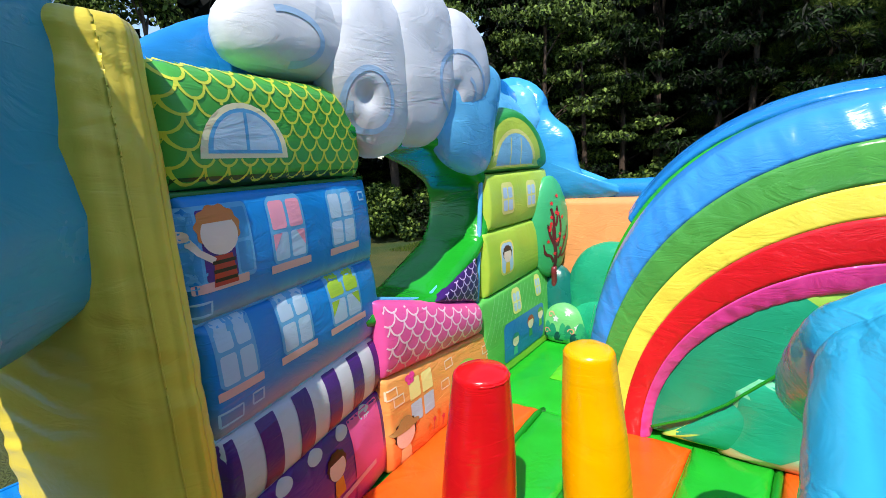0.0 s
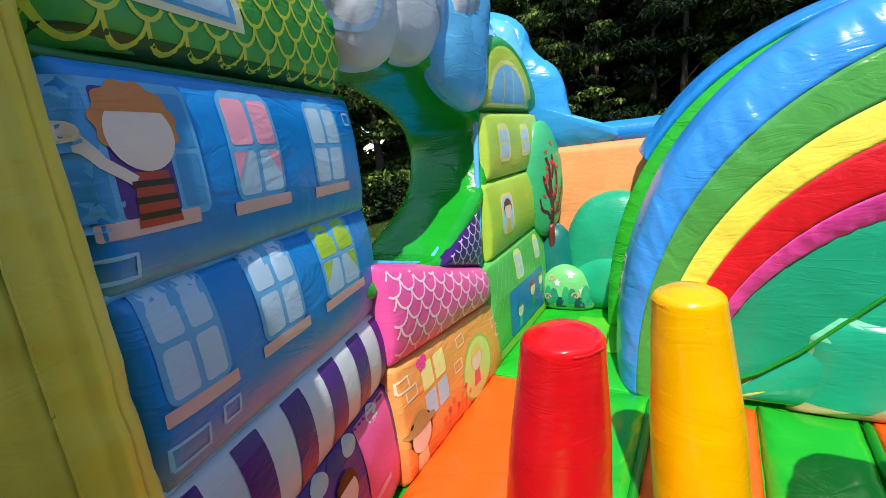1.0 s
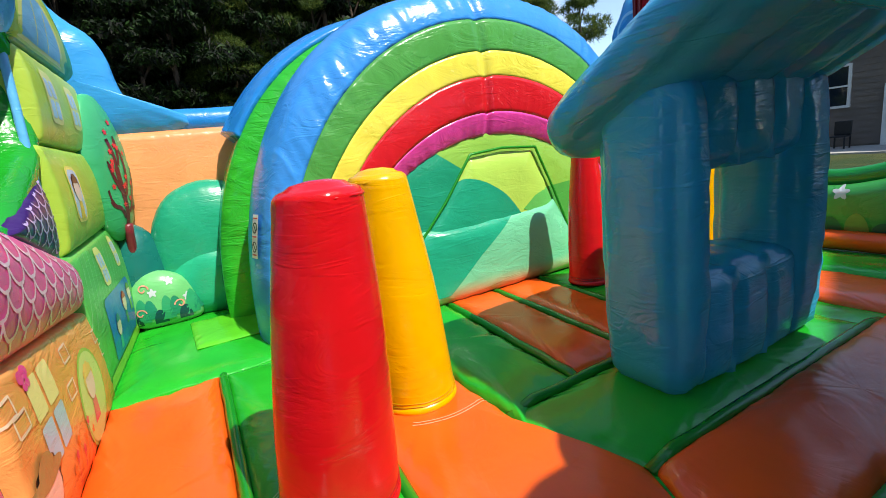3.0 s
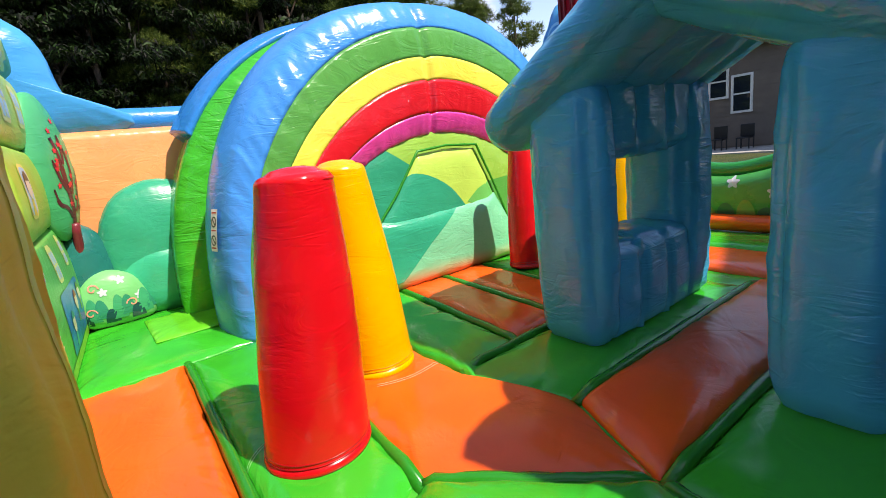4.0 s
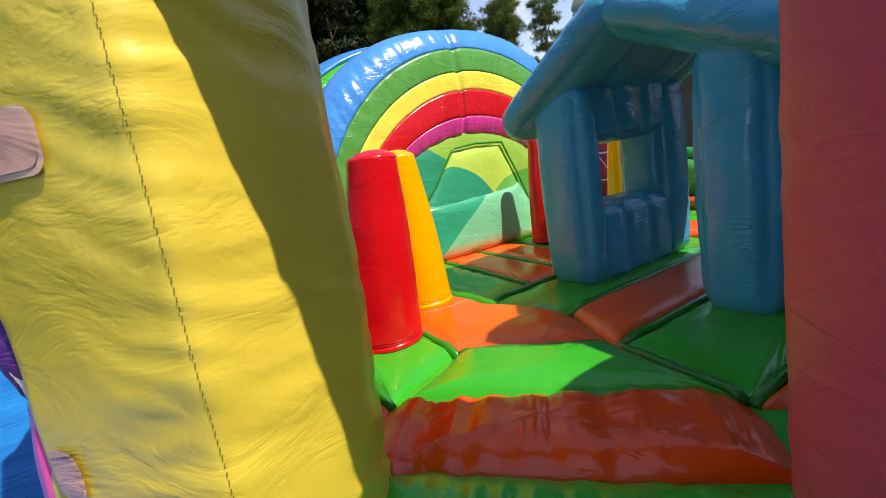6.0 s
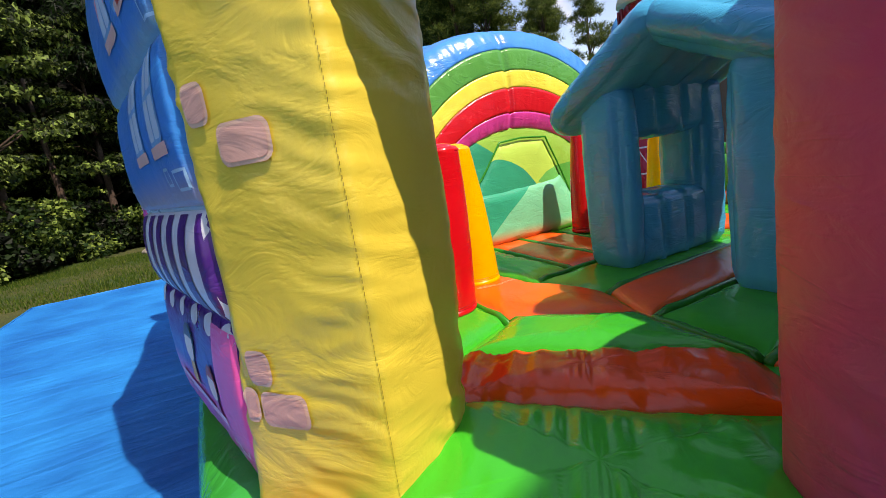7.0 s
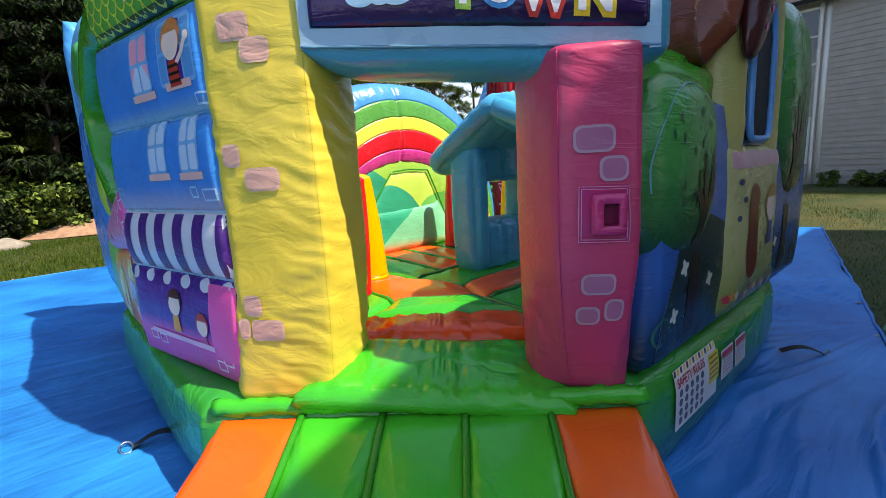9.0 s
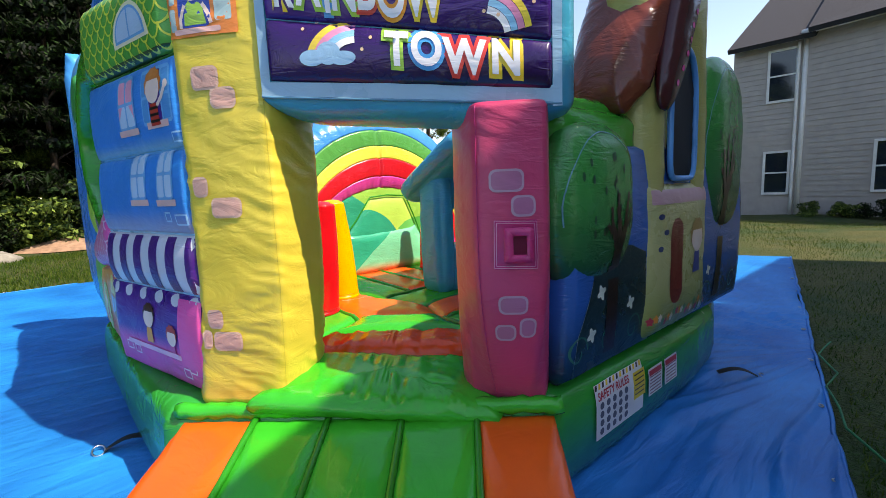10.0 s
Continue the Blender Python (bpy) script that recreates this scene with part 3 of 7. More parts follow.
for sheet_ob, ends in ((tarp, ((-4.6, -3.0), (-0.4, -1.35))), (tarp, ((-0.4, -1.35), (8.6, 0.65))), (tarp2, ((-5.0, 10.2), (-2.0, 10.3))), (tarp2, ((-4.6, -3.0), (-5.0, 10.2)))):
    pa, pb = Vector((*ends[0], GROUND + 0.012)), Vector((*ends[1], GROUND + 0.012))
    n_ = int((pb - pa).length / 0.12)
    hem = part("hem", tube([pa.lerp(pb, i / n_) + Vector((0.02 * nz(i * 0.35, 1.0), 0.02 * nz(i * 0.35, 5.0), 0.006 * abs(nz(i * 0.8)))) for i in range(n_ + 1)], 0.014, 6, wob=0.3), TARP, sheet_ob)
    inward = Vector((pa.y - pb.y, pb.x - pa.x, 0)).normalized() * 0.05
    for i in range(1, n_ // 8):
        part("eyelet", tube([pa.lerp(pb, i * 8 / n_) + inward + Vector((0.018 * math.cos(t), 0.018 * math.sin(t), 0.012)) for t in np.linspace(0, 6.28, 11)[:-1]], 0.006, 5, closed=True), plain("eyelet_metal", "a8a8a4", 0.35, 0.9), hem)

# ---- inflatable: base, floor, step and ramp ----
base_plan = [(-2.05, 1.32), (-1.97, 1.21), (-0.57, -0.10), (-0.5, -0.11), (2.2, -0.11), (3.4, 1.1), (3.4, 4.9), (-2.05, 4.95)]
base = thing("inflatable_base", "glossy green inflated base tube under the bounce house", "inflatable base", kind="structure")
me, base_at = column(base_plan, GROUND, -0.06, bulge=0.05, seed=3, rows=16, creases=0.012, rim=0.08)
# green turns darker teal towards the ground
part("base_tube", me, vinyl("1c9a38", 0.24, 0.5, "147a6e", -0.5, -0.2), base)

floor = thing("floor", "inflated floor of glossy green and orange vinyl panels", "floor", kind="structure")


def floor_panel(name, poly, mat, thick=0.11, z=-0.035, power=5.0, seed=0.0):
    fr = flat_frame((0, 0, z), (1, 0, 0), (0, 1, 0))
    me, pt = pillow(poly, fr, thick, power=power, rings=14, seed=seed, pucker=0.010, gather=1.5)
    return part(name, me, mat, floor), pt


floor_panel("green_panel", [(-1.55, 1.3), (-0.6, 0.35), (2.4, 0.1), (3.2, 1.2), (3.2, 4.85), (-1.55, 4.85)], GREEN, 0.06, -0.06, 12, 1)
floor_panel("orange_panel", [(-1.5, 1.42), (-1.5, 3.37), (-1.03, 3.37), (-1.03, 1.52), (-1.2, 1.45)], ORANGE, seed=2)
_, fp3 = floor_panel("green_panel", [(-1.0, 1.56), (-1.0, 3.37), (-0.545, 3.37), (-0.6, 1.74)], GREEN, 0.12, seed=3)
floor_panel("green_panel", [(-1.52, 3.39), (-0.45, 3.39), (-0.45, 4.8), (-1.52, 4.8)], GREEN, 0.1, seed=4)
_, fp5 = floor_panel("green_panel", [(-1.0, 1.5), (-0.6, 1.71), (-0.13, 1.24), (-0.22, 0.72)], GREEN, 0.2, power=3.2, seed=5)
floor_panel("green_panel", [(-0.12, 1.22), (1.7, 1.22), (1.7, 0.72), (-0.2, 0.7)], GREEN, 0.12, seed=6)
floor_panel("orange_panel", [(-0.2, 0.68), (1.9, 0.7), (1.9, 0.2), (0.25, 0.2)], ORANGE, 0.12, seed=7)
_, fp8 = floor_panel("orange_panel", [(-0.6, 1.73), (-0.53, 3.40), (-0.065, 3.40), (-0.12, 2.45), (-0.10, 2.05), (0.05, 1.66), (-0.12, 1.25)], ORANGE, 0.11, seed=8)
floor_panel("orange_panel", [(0.06, 1.65), (1.75, 1.65), (1.75, 1.25), (-0.12, 1.25)], ORANGE, 0.14, seed=9)
floor_panel("green_panel", [(0.05, 1.67), (1.6, 1.67), (1.6, 2.16), (-0.1, 2.14), (-0.1, 1.95)], GREEN, 0.1, seed=10)
floor_panel("green_panel", [(-0.09, 2.06), (0.02, 2.13), (0.25, 2.15), (0.34, 3.42), (-0.06, 3.42), (-0.115, 2.45)], GREEN, 0.12, seed=11)
floor_panel("orange_panel", [(0.29, 2.2), (0.63, 2.2), (0.71, 3.42), (0.38, 3.42)], ORANGE, 0.12, seed=12)
floor_panel("orange_panel", [(0.67, 2.2), (1.01, 2.2), (1.10, 3.42), (0.75, 3.42)], ORANGE, 0.12, seed=13)
floor_panel("green_panel", [(1.05, 2.2), (1.78, 2.2), (1.82, 3.42), (1.14, 3.42)], GREEN, 0.1, seed=14)
floor_panel("orange_panel", [(1.78, 0.9), (2.3, 0.9), (2.3, 3.4), (1.84, 3.4)], ORANGE, 0.1, seed=15)
floor_panel("green_panel", [(2.32, 0.9), (2.75, 1.2), (2.75, 3.4), (2.32, 3.4)], GREEN, 0.1, seed=16)
for a, b_ in (((-1.01, 1.55), (-1.01, 3.4)), ((-0.6, 1.70), (-0.54, 3.40)), ((-0.6, 1.72), (-0.13, 1.25)), ((-0.13, 1.235), (1.7, 1.235)), ((0.05, 1.66), (1.7, 1.66)), ((-0.1, 2.15), (1.6, 2.17)),
              ((0.27, 2.13), (0.36, 3.42)), ((0.65, 2.2), (0.73, 3.42)), ((1.03, 2.2), (1.12, 3.42)), ((-0.2, 0.7), (1.8, 0.7)), ((-0.13, 1.24), (-0.2, 0.72))):
    k = 14
    part("seam_piping", tube([(a[0] + (b_[0] - a[0]) * i / k, a[1] + (b_[1] - a[1]) * i / k, -0.004 + 0.006 * nz(i * 0.8, a[0]) - (0.03 if i in (0, k) else 0.0)) for i in range(k + 1)], 0.022, 8, seed=a[0], wob=0.25), SEAM, floor)
STITCH = vinyl("f0b088", 0.4), vinyl("8fd890", 0.4)
arc = lambda cx, cy, r_, a, b_: [(cx + r_ * math.cos(t), cy + r_ * math.sin(t)) for t in np.linspace(radians(a), radians(b_), 24)]
print_part("stitching", [stroke(fp8, arc(-0.28, 2.5, q, -125, -20), 0.004, 0.004) for q in (0.27, 0.285)], STITCH[0], floor)
print_part("stitching", [stroke(fp3, arc(-0.83, 2.03, q, 20, 160), 0.004, 0.004) for q in (0.20, 0.212)], STITCH[1], floor)
mat_ob = part("floor_mat", pillow([(-1.12, 3.775), (-0.6, 3.775), (-0.6, 4.36), (-1.15, 4.36)], flat_frame((0, 0, 0.02), (1, 0, 0), (0, 1, 0)), 0.03, power=8)[0], vinyl("58c32a", 0.18), floor, "lighter green overlaid landing patch")

step = thing("entrance_step", "inflated entrance step of orange and green vinyl rolls between the pillars", "step")
part("orange_roll", pillow([(-1.37, 1.29), (-0.42, 0.46), (-0.22, 0.60), (-0.14, 0.74), (-1.02, 1.58), (-1.20, 1.52)], flat_frame((0, 0, -0.11), (1, 0, 0), (0, 1, 0)), 0.335, power=3.8, rings=18, pucker=0.014, seed=2, lobes=lambda u, v: 0.022 * crimp((0.73 * u - 0.68 * v) * 1.5, 3.0))[0], vinyl("f2500f", 0.2, 0.3), step)
part("green_sill", pillow([(-1.30, 1.30), (-0.42, 0.50), (-0.70, 0.08), (-0.85, 0.02), (-1.75, 0.92), (-1.62, 1.02)], flat_frame((0, 0, -0.14), (1, 0, 0.0), (0, 1, 0.1)), 0.19, power=3.2, rings=16, pucker=0.016, seed=7, lobes=lambda u, v: 0.022 * crimp((0.73 * u - 0.68 * v) * 1.6, 9.0) * (0.35 + abs(nz(u * 3, v * 3, 5.0)) * 2))[0], GREEN, step)

ramp = thing("entrance_ramp", "inflated entrance ramp with green ribs and orange edge strips", "ramp")
rin = Vector((0.70, 0.714, 0)).normalized()
rright = Vector((0.714, -0.70, 0)).normalized()
rm = flat_frame(Vector((-1.28, 0.545, -0.155)), rright, rin + Vector((0, 0, 0.27)))
u = -0.955
for i, mat in enumerate((ORANGE, GREEN, GREEN, GREEN, ORANGE)):
    wide = 0.39 if mat is ORANGE else 0.377
    me, _ = pillow([(u, -1.5), (u + wide, -1.5), (u + wide, 0.0), (u, 0.0)], rm, 0.12, power=4, rings=10, seed=20 + i, pucker=0.01)
    part("orange_edge" if mat is ORANGE else "green_rib", me, mat, ramp)
    u += wide
for k in (-0.565, -0.188, 0.189, 0.566):
    part("seam_piping", tube([rm @ Vector((k, -1.5 + 0.1 * i, 0.035)) for i in range(16)], 0.018, 8, wob=0.2, seed=k), SEAM, ramp)
part("front_piping", tube([Vector((-1.99, 1.23, -0.095)).lerp(Vector((-0.56, -0.15, -0.095)), i / 60) + Vector((0, 0, 0.012 * nz(i * 0.4))) for i in range(61)], 0.042, 10, wob=0.3), GREEN, ramp)
part("ramp_body", pillow([(-0.95, -1.5), (0.96, -1.5), (0.96, 0.0), (-0.95, 0.0)], rm @ Matrix.Translation((0, 0, -0.09)), 0.2, power=5, rings=8)[0], vinyl("17902e", 0.25), ramp)


# ---- entrance pillars and sign ----
def brick_print(at_fn, items, mat, rim_mat, parent):
    for cu, cv, w, h in items:
        print_part("printed_brick", [decal(at_fn, rrect(cu, cv, w, h, 0.03), 0.003)], rim_mat, parent)
        print_part("printed_brick", [decal(at_fn, rrect(cu, cv, w - 0.02, h - 0.02, 0.025), 0.008)], mat, parent)


yp = thing("entrance_pillar", "yellow inflated entrance pillar with printed pale pink bricks, creased vinyl", "pillar", "entrance pillars")
me, yp_at = column(fillet([(-1.90, 1.18), (-1.575, 0.865), (-1.235, 1.08), (-1.20, 1.17), (-1.24, 1.26), (-1.50, 1.34), (-1.81, 1.36)], 0.05, 0.010), -0.09, 2.22, bulge=0.004, seed=11, rows=230, creases=0.009, rim=0.06, rounding=0,
                   top=fillet([(-1.845, 1.16), (-1.555, 0.80), (-1.245, 0.97), (-1.195, 1.13), (-1.24, 1.25), (-1.50, 1.31), (-1.77, 1.33)], 0.05, 0.010))
part("column", me, PILLAR_YELLOW, yp)


def yp_front(u, v, lift=0.0):
    """u runs along the front face from its outer to its inner edge."""
    return yp_at(-1.90 + 0.325 * u / 0.5, 1.18 - 0.314 * u / 0.5, v, lift + 0.004)


seam_pt = lambda u, v, lift=0.0: yp_at(-1.555 + 0.7 * u, 0.878 + 0.7 * u, v, lift + 0.001)
print_part("stitched_seam", [stroke(seam_pt, [(0.0, z), (0.001, z + 0.009)], 0.0024, 0.002) for z in np.arange(-0.03, 1.46, 0.0145)], vinyl("8a7a1c", 0.5), yp)
brick_print(yp_front, [(0.24, 1.57, 0.16, 0.11), (0.33, 1.475, 0.13, 0.10), (0.14, 1.06, 0.11, 0.10), (0.29, 0.955, 0.17, 0.10), (0.15, 0.39, 0.11, 0.10), (0.22, 0.275, 0.18, 0.10), (0.08, 0.28, 0.08, 0.10)], vinyl("d4a596", 0.4, 0.45), vinyl("deb8a2", 0.4, 0.45), yp)
print_part("printed_storey", [decal(yp_front, rrect(0.23, 1.98, 0.42, 0.44, 0.01), 0.005)], vinyl("f08a3c", 0.36), yp)
print_part("printed_window", [decal(yp_front, rrect(0.22, 1.99, 0.19, 0.38, 0.03), 0.008)], vinyl("2248a8", 0.36), yp)
print_part("printed_window", [decal(yp_front, rrect(0.375, 1.87, 0.08, 0.10, 0.012), 0.008), decal(yp_front, rrect(0.375, 1.99, 0.08, 0.11, 0.012), 0.008), decal(yp_front, rrect(0.075, 1.84, 0.05, 0.10, 0.01), 0.008), decal(yp_front, rrect(0.075, 1.96, 0.05, 0.10, 0.01), 0.008)], vinyl("a9c7c6", 0.36), yp)
print_part("printed_figure", [decal(yp_front, dense([(0.16, 1.81), (0.29, 1.81), (0.275, 1.89), (0.25, 1.92), (0.20, 1.92), (0.175, 1.89)], 0.03), 0.010)], LTGREEN, yp)
print_part("printed_figure", [stroke(yp_front, [(0.175, 1.90), (0.14, 1.84), (0.135, 1.80)], 0.02, 0.011), stroke(yp_front, [(0.275, 1.90), (0.305, 1.85), (0.315, 1.81)], 0.02, 0.011)], SKIN, yp)
print_part("printed_figure", [decal(yp_front, ell(0.225, 2.00, 0.085, 0.085), 0.011)], SKIN, yp)
print_part("printed_figure", [decal(yp_front, ell(0.225, 2.08, 0.09, 0.045, wob=0.08), 0.013)], BLACK, yp)
print_part("printed_sill", [decal(yp_front, rrect(0.22, 1.785, 0.28, 0.024, 0.008), 0.010)], SILLPINK, yp)

pp = thing("entrance_pillar", "magenta inflated entrance pillar with printed bricks and a square stitched patch", "pillar", "entrance pillars")
me, pp_at = column(fillet([(-0.815, 0.22), (-0.60, -0.08), (-0.44, 0.03), (-0.30, 0.25), (-0.50, 0.42), (-0.71, 0.41)], 0.04, 0.010), -0.09, 1.375, bulge=0.006, seed=21, rows=150, creases=0.0045, rim=0.035, rounding=0, top=fillet([(-0.965, 0.025), (-0.745, -0.205), (-0.46, 0.02), (-0.30, 0.25), (-0.50, 0.40), (-0.745, 0.40)], 0.04, 0.010))
part("column", me, PILLAR_PINK, pp)


def pp_front(u, v, lift=0.0):
    return pp_at(-0.965 + 0.22 * u / 0.32, 0.025 - 0.235 * u / 0.32, v, lift + 0.004)


part("stitched_seam", tube([pp_at(-0.962, 0.022, z, 0.0) for z in np.linspace(-0.05, 1.365, 60)], 0.002, 5, wob=0.4), vinyl("c02f70", 0.4), pp)
brick_print(pp_front, [(0.136, 1.03, 0.147, 0.10), (0.205, 0.918, 0.104, 0.094), (0.157, 0.466, 0.137, 0.091), (0.118, 0.326, 0.107, 0.084), (0.23, 0.35, 0.085, 0.10)], vinyl("b0688a", 0.34), vinyl("b894a6", 0.36), pp)
print_part("patch", [decal(pp_front, rrect(0.171, 0.747, 0.182, 0.223, 0.006), 0.005)], vinyl("c23470", 0.22), pp)
sq = lambda cu, cv, w, h: [(cu - w / 2, cv + h / 2), (cu + w / 2, cv + h / 2 - 0.006), (cu + w / 2 + 0.004, cv - h / 2), (cu - w / 2 - 0.003, cv - h / 2 + 0.004), (cu - w / 2, cv + h / 2)]
print_part("patch_stitching", [stroke(pp_front, sq(0.171, 0.747, 0.178, 0.217), 0.003, 0.009), stroke(pp_front, sq(0.171, 0.747, 0.160, 0.198), 0.003, 0.009)], vinyl("d98fb0", 0.5), pp)
fl = flat_frame(pp_front(0.18, 0.748, 0.012), (0.68, -0.73, 0))
fo, fi = rrect(0.0, 0.0, 0.128, 0.155, 0.01), rrect(0.006, 0.0, 0.06, 0.085, 0.008)
k_ = min(len(fo), len(fi))
fo, fi = [fo[int(i_ * len(fo) / k_)] for i_ in range(k_)], [fi[int(i_ * len(fi) / k_)] for i_ in range(k_)]
fv, ff = [], []
for ring_, off in ((fo, 0.0), (fo, 0.022), (fi, 0.030), (fi, 0.004)):
    fv += [fl @ Vector((a * (1 + 0.06 * nz(a * 40, b_ * 40)), b_, off + 0.008 * nz(a * 50, b_ * 50, 2))) for a, b_ in ring_]
for q in range(3):
    ff += [(q * k_ + i_, q * k_ + (i_ + 1) % k_, (q + 1) * k_ + (i_ + 1) % k_, (q + 1) * k_ + i_) for i_ in range(k_)]
part("patch_flap", mesh_from("patch_flap", fv, ff), vinyl("c8326e", 0.24, 0.5), pp, "puckered magenta window flap round a small opening")
print_part("patch_opening", [decal(pp_front, rrect(0.186, 0.748, 0.062, 0.09, 0.006), 0.02)], vinyl("7a1a40", 0.3), pp)

sign = thing("entrance_sign", "purple inflated sign with bright lettering in a pale blue frame", "sign")
SA, SB = Vector((-1.565, 0.805, 0)), Vector((-0.655, -0.215, 0))
sd = (SB - SA).normalized()
sn = Vector((sd.y, -sd.x, 0))
SL = (SB - SA).length
foot = lambda u: 1.465 - 0.08 * u


def beam_mesh(z1):
    """The sign's hollow box: flat front, sagging round underside, plain back."""
    verts, faces = [], []
    nu = 110
    for i in range(nu + 1):
        run = -0.05 + (SL + 0.13) * i / nu
        over = max(0.0, -run / 0.05, (run - SL) / 0.08)
        slim = math.sqrt(max(0.0, 1 - over * over * 0.96))
        u = min(max(run, 0.0), SL)
        sag = 0.115 * edge_round(min(u + 0.03, SL - u + 0.03), 0.3)
        end = 0.04 * (1 - edge_round(min(u, SL - u), 0.05))
        b0 = foot(u)
        zm = (b0 + z1) / 2
        prof = [(0.0, b0)]
        for k in range(1, 13):
            a = math.pi * k / 13
            prof.append((0.19 - 0.19 * math.cos(a), b0 - sag * math.sin(a) ** 0.8 + 0.03 * k / 13 + 0.007 * crimp(u * 1.2, 3.0) * math.sin(a) * (1 - k / 14)))
        prof += [(0.385, b0 + 0.05), (0.405, b0 + 0.22), (0.38, b0 + 0.40), (0.405, b0 + 0.60), (0.37, z1 - 0.1), (0.30, z1), (0.10, z1), (0.02, z1 - 0.04), (0.0, z1 - 0.1)]
        for q, z in prof:
            p = SA + sd * run - sn * (0.2 + (q - 0.2) * slim * (1 - end))
            verts.append((p.x, p.y, zm + (z - zm) * (0.86 + 0.14 * slim)))
        m_ = len(prof)
    for i in range(nu):
        for k in range(m_):
            a, b_ = i * m_, (i + 1) * m_
            faces.append((a + k, a + (k + 1) % m_, b_ + (k + 1) % m_, b_ + k))
    faces += [tuple(range(m_)), tuple(nu * m_ + k for k in range(m_))]
    me = mesh_from("sign_box", verts, faces, False)
    for p in me.polygons:
        p.use_smooth = len(p.vertices) == 4
    return me


part("sign_box", beam_mesh(2.62), vinyl("2f97b4", 0.26), sign)
sface = lambda u, v, lift=0.0: SA + sd * u + sn * (0.006 + lift + 0.004 * nz(u * 7, v * 9, 3.0)) + Vector((0, 0, v))
TRIMBLUE = vinyl("8fb9d0", 0.3)
for name, line, w in (("frame_strip", [(0.0, foot(0) + 0.03), (SL, foot(SL) + 0.04)], 0.07), ("frame_strip", [(0.022, 1.475), (0.022, 2.28)], 0.045), ("frame_strip", [(SL - 0.018, 1.345), (SL - 0.018, 2.16)], 0.04), ("frame_strip", [(0.0, 2.29), (SL, 2.17)], 0.06)):
    print_part(name, [stroke(sface, line, w, 0.004)], TRIMBLUE, sign)
part("edge_seam", tube([sface(SL * q / 40, foot(SL * q / 40) - 0.002, 0.0) for q in range(41)], 0.006, 6, wob=0.4), vinyl("4f8aa8", 0.4), sign)


def row_panel(v0, v1, seed):
    r = Panel(SA.xy, SB.xy, 0.02, 0.03, 0.045, SL - 0.04, v0, v1, rim=0.016, seed=seed, pucker=0.007)
    r.p0 = r.p0 + sn * -0.008
    return r


mid_row = lambda u: 1.815 - 0.150 * u
rowa, rowb = row_panel(lambda u: 1.535 - 0.092 * u, mid_row, 5.0), row_panel(mid_row, lambda u: 2.255 - 0.09 * u, 6.0)
# each row's purple darkens towards its lower edge
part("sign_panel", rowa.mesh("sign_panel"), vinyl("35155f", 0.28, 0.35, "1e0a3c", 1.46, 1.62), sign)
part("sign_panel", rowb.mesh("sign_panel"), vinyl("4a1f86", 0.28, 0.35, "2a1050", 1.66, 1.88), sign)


def lettering(text, colours, panel, u, v, size, parent, gap=0.0, wide=0.8):
    """Each letter as a thin mesh of its own on the bulging panel, with a coloured outline behind it."""
    for i, ch in enumerate(text):
        width = 0
        for k, (grow, mat, lift) in enumerate(((0.022, colours[i % len(colours)], 0.006), (0.0, vinyl("f4f4f6", 0.35), 0.010))):
            cu = bpy.data.curves.new("letter", "FONT")
            cu.body, cu.size, cu.offset, cu.resolution_u = ch, size, 0.007 + grow * 0.8, 5
            tmp = bpy.data.objects.new("letter", cu)
            me = bpy.data.meshes.new_from_object(tmp)
            if k == 0:
                width = max(p.co.x for p in me.vertices) if me.vertices else size * 0.4
            dv = 0.012 * math.sin(i * 2.1)
            bm = bmesh.new()
            bm.from_mesh(me)
            bmesh.ops.triangulate(bm, faces=bm.faces[:])
            for _ in range(2):
                long = [e for e in bm.edges if e.calc_length() > 0.04]
                if long:
                    bmesh.ops.subdivide_edges(bm, edges=long, cuts=1)
                    bmesh.ops.triangulate(bm, faces=[f for f in bm.faces if len(f.verts) > 3])
            for p in bm.verts:
                p.co = panel.pt(u + p.co.x * wide, v + p.co.y + dv - 0.145 * (u + p.co.x * wide), 1, lift)
            bm.to_mesh(me)
            bm.free()
            me.name = "letter"
            part("letter", me, mat, parent)
            bpy.data.objects.remove(tmp)
            bpy.data.curves.remove(cu)
        u += width * wide + gap


LETTER = [LTGREEN, vinyl("3aa0e0", 0.3), vinyl("e8453c", 0.3), vinyl("f39a2e", 0.3), vinyl("f3cf3a", 0.3)]
lettering("TOWN", [LETTER[0], LETTER[1], LETTER[2], LETTER[4]], rowa, 0.605, 1.650, 0.20, sign, -0.006, 0.84)
lettering("RAINBOW", [LETTER[4], LETTER[0], LETTER[1], LETTER[0], LETTER[2], LETTER[3], LETTER[4]], rowb, 0.10, 1.866, 0.25, sign, -0.008, 0.62)
pa = lambda u, v, lift=0.0: rowa.pt(u, v, 1, lift)
pb = lambda u, v, lift=0.0: rowb.pt(u, v, 1, lift)
for k, c in enumerate(("f3d64a", "f39ac0", "8fd0f0", "ffffff")):
    print_part("printed_rainbow", [stroke(pa, [(0.47 - (0.22 - 0.03 * k) * math.cos(t), 1.565 + (0.20 - 0.03 * k) * math.sin(t)) for t in [0.35 + 1.2 * i / 12 for i in range(13)]], 0.03, 0.005)], vinyl(c, 0.35), sign)
    print_part("printed_rainbow", [stroke(pb, [(1.05 + (0.20 - 0.03 * k) * math.cos(t) - 0.02, 1.645 + (0.20 - 0.03 * k) * math.sin(t)) for t in [0.15 + 1.2 * i / 12 for i in range(13)]], 0.028, 0.005)], vinyl(c, 0.35), sign)
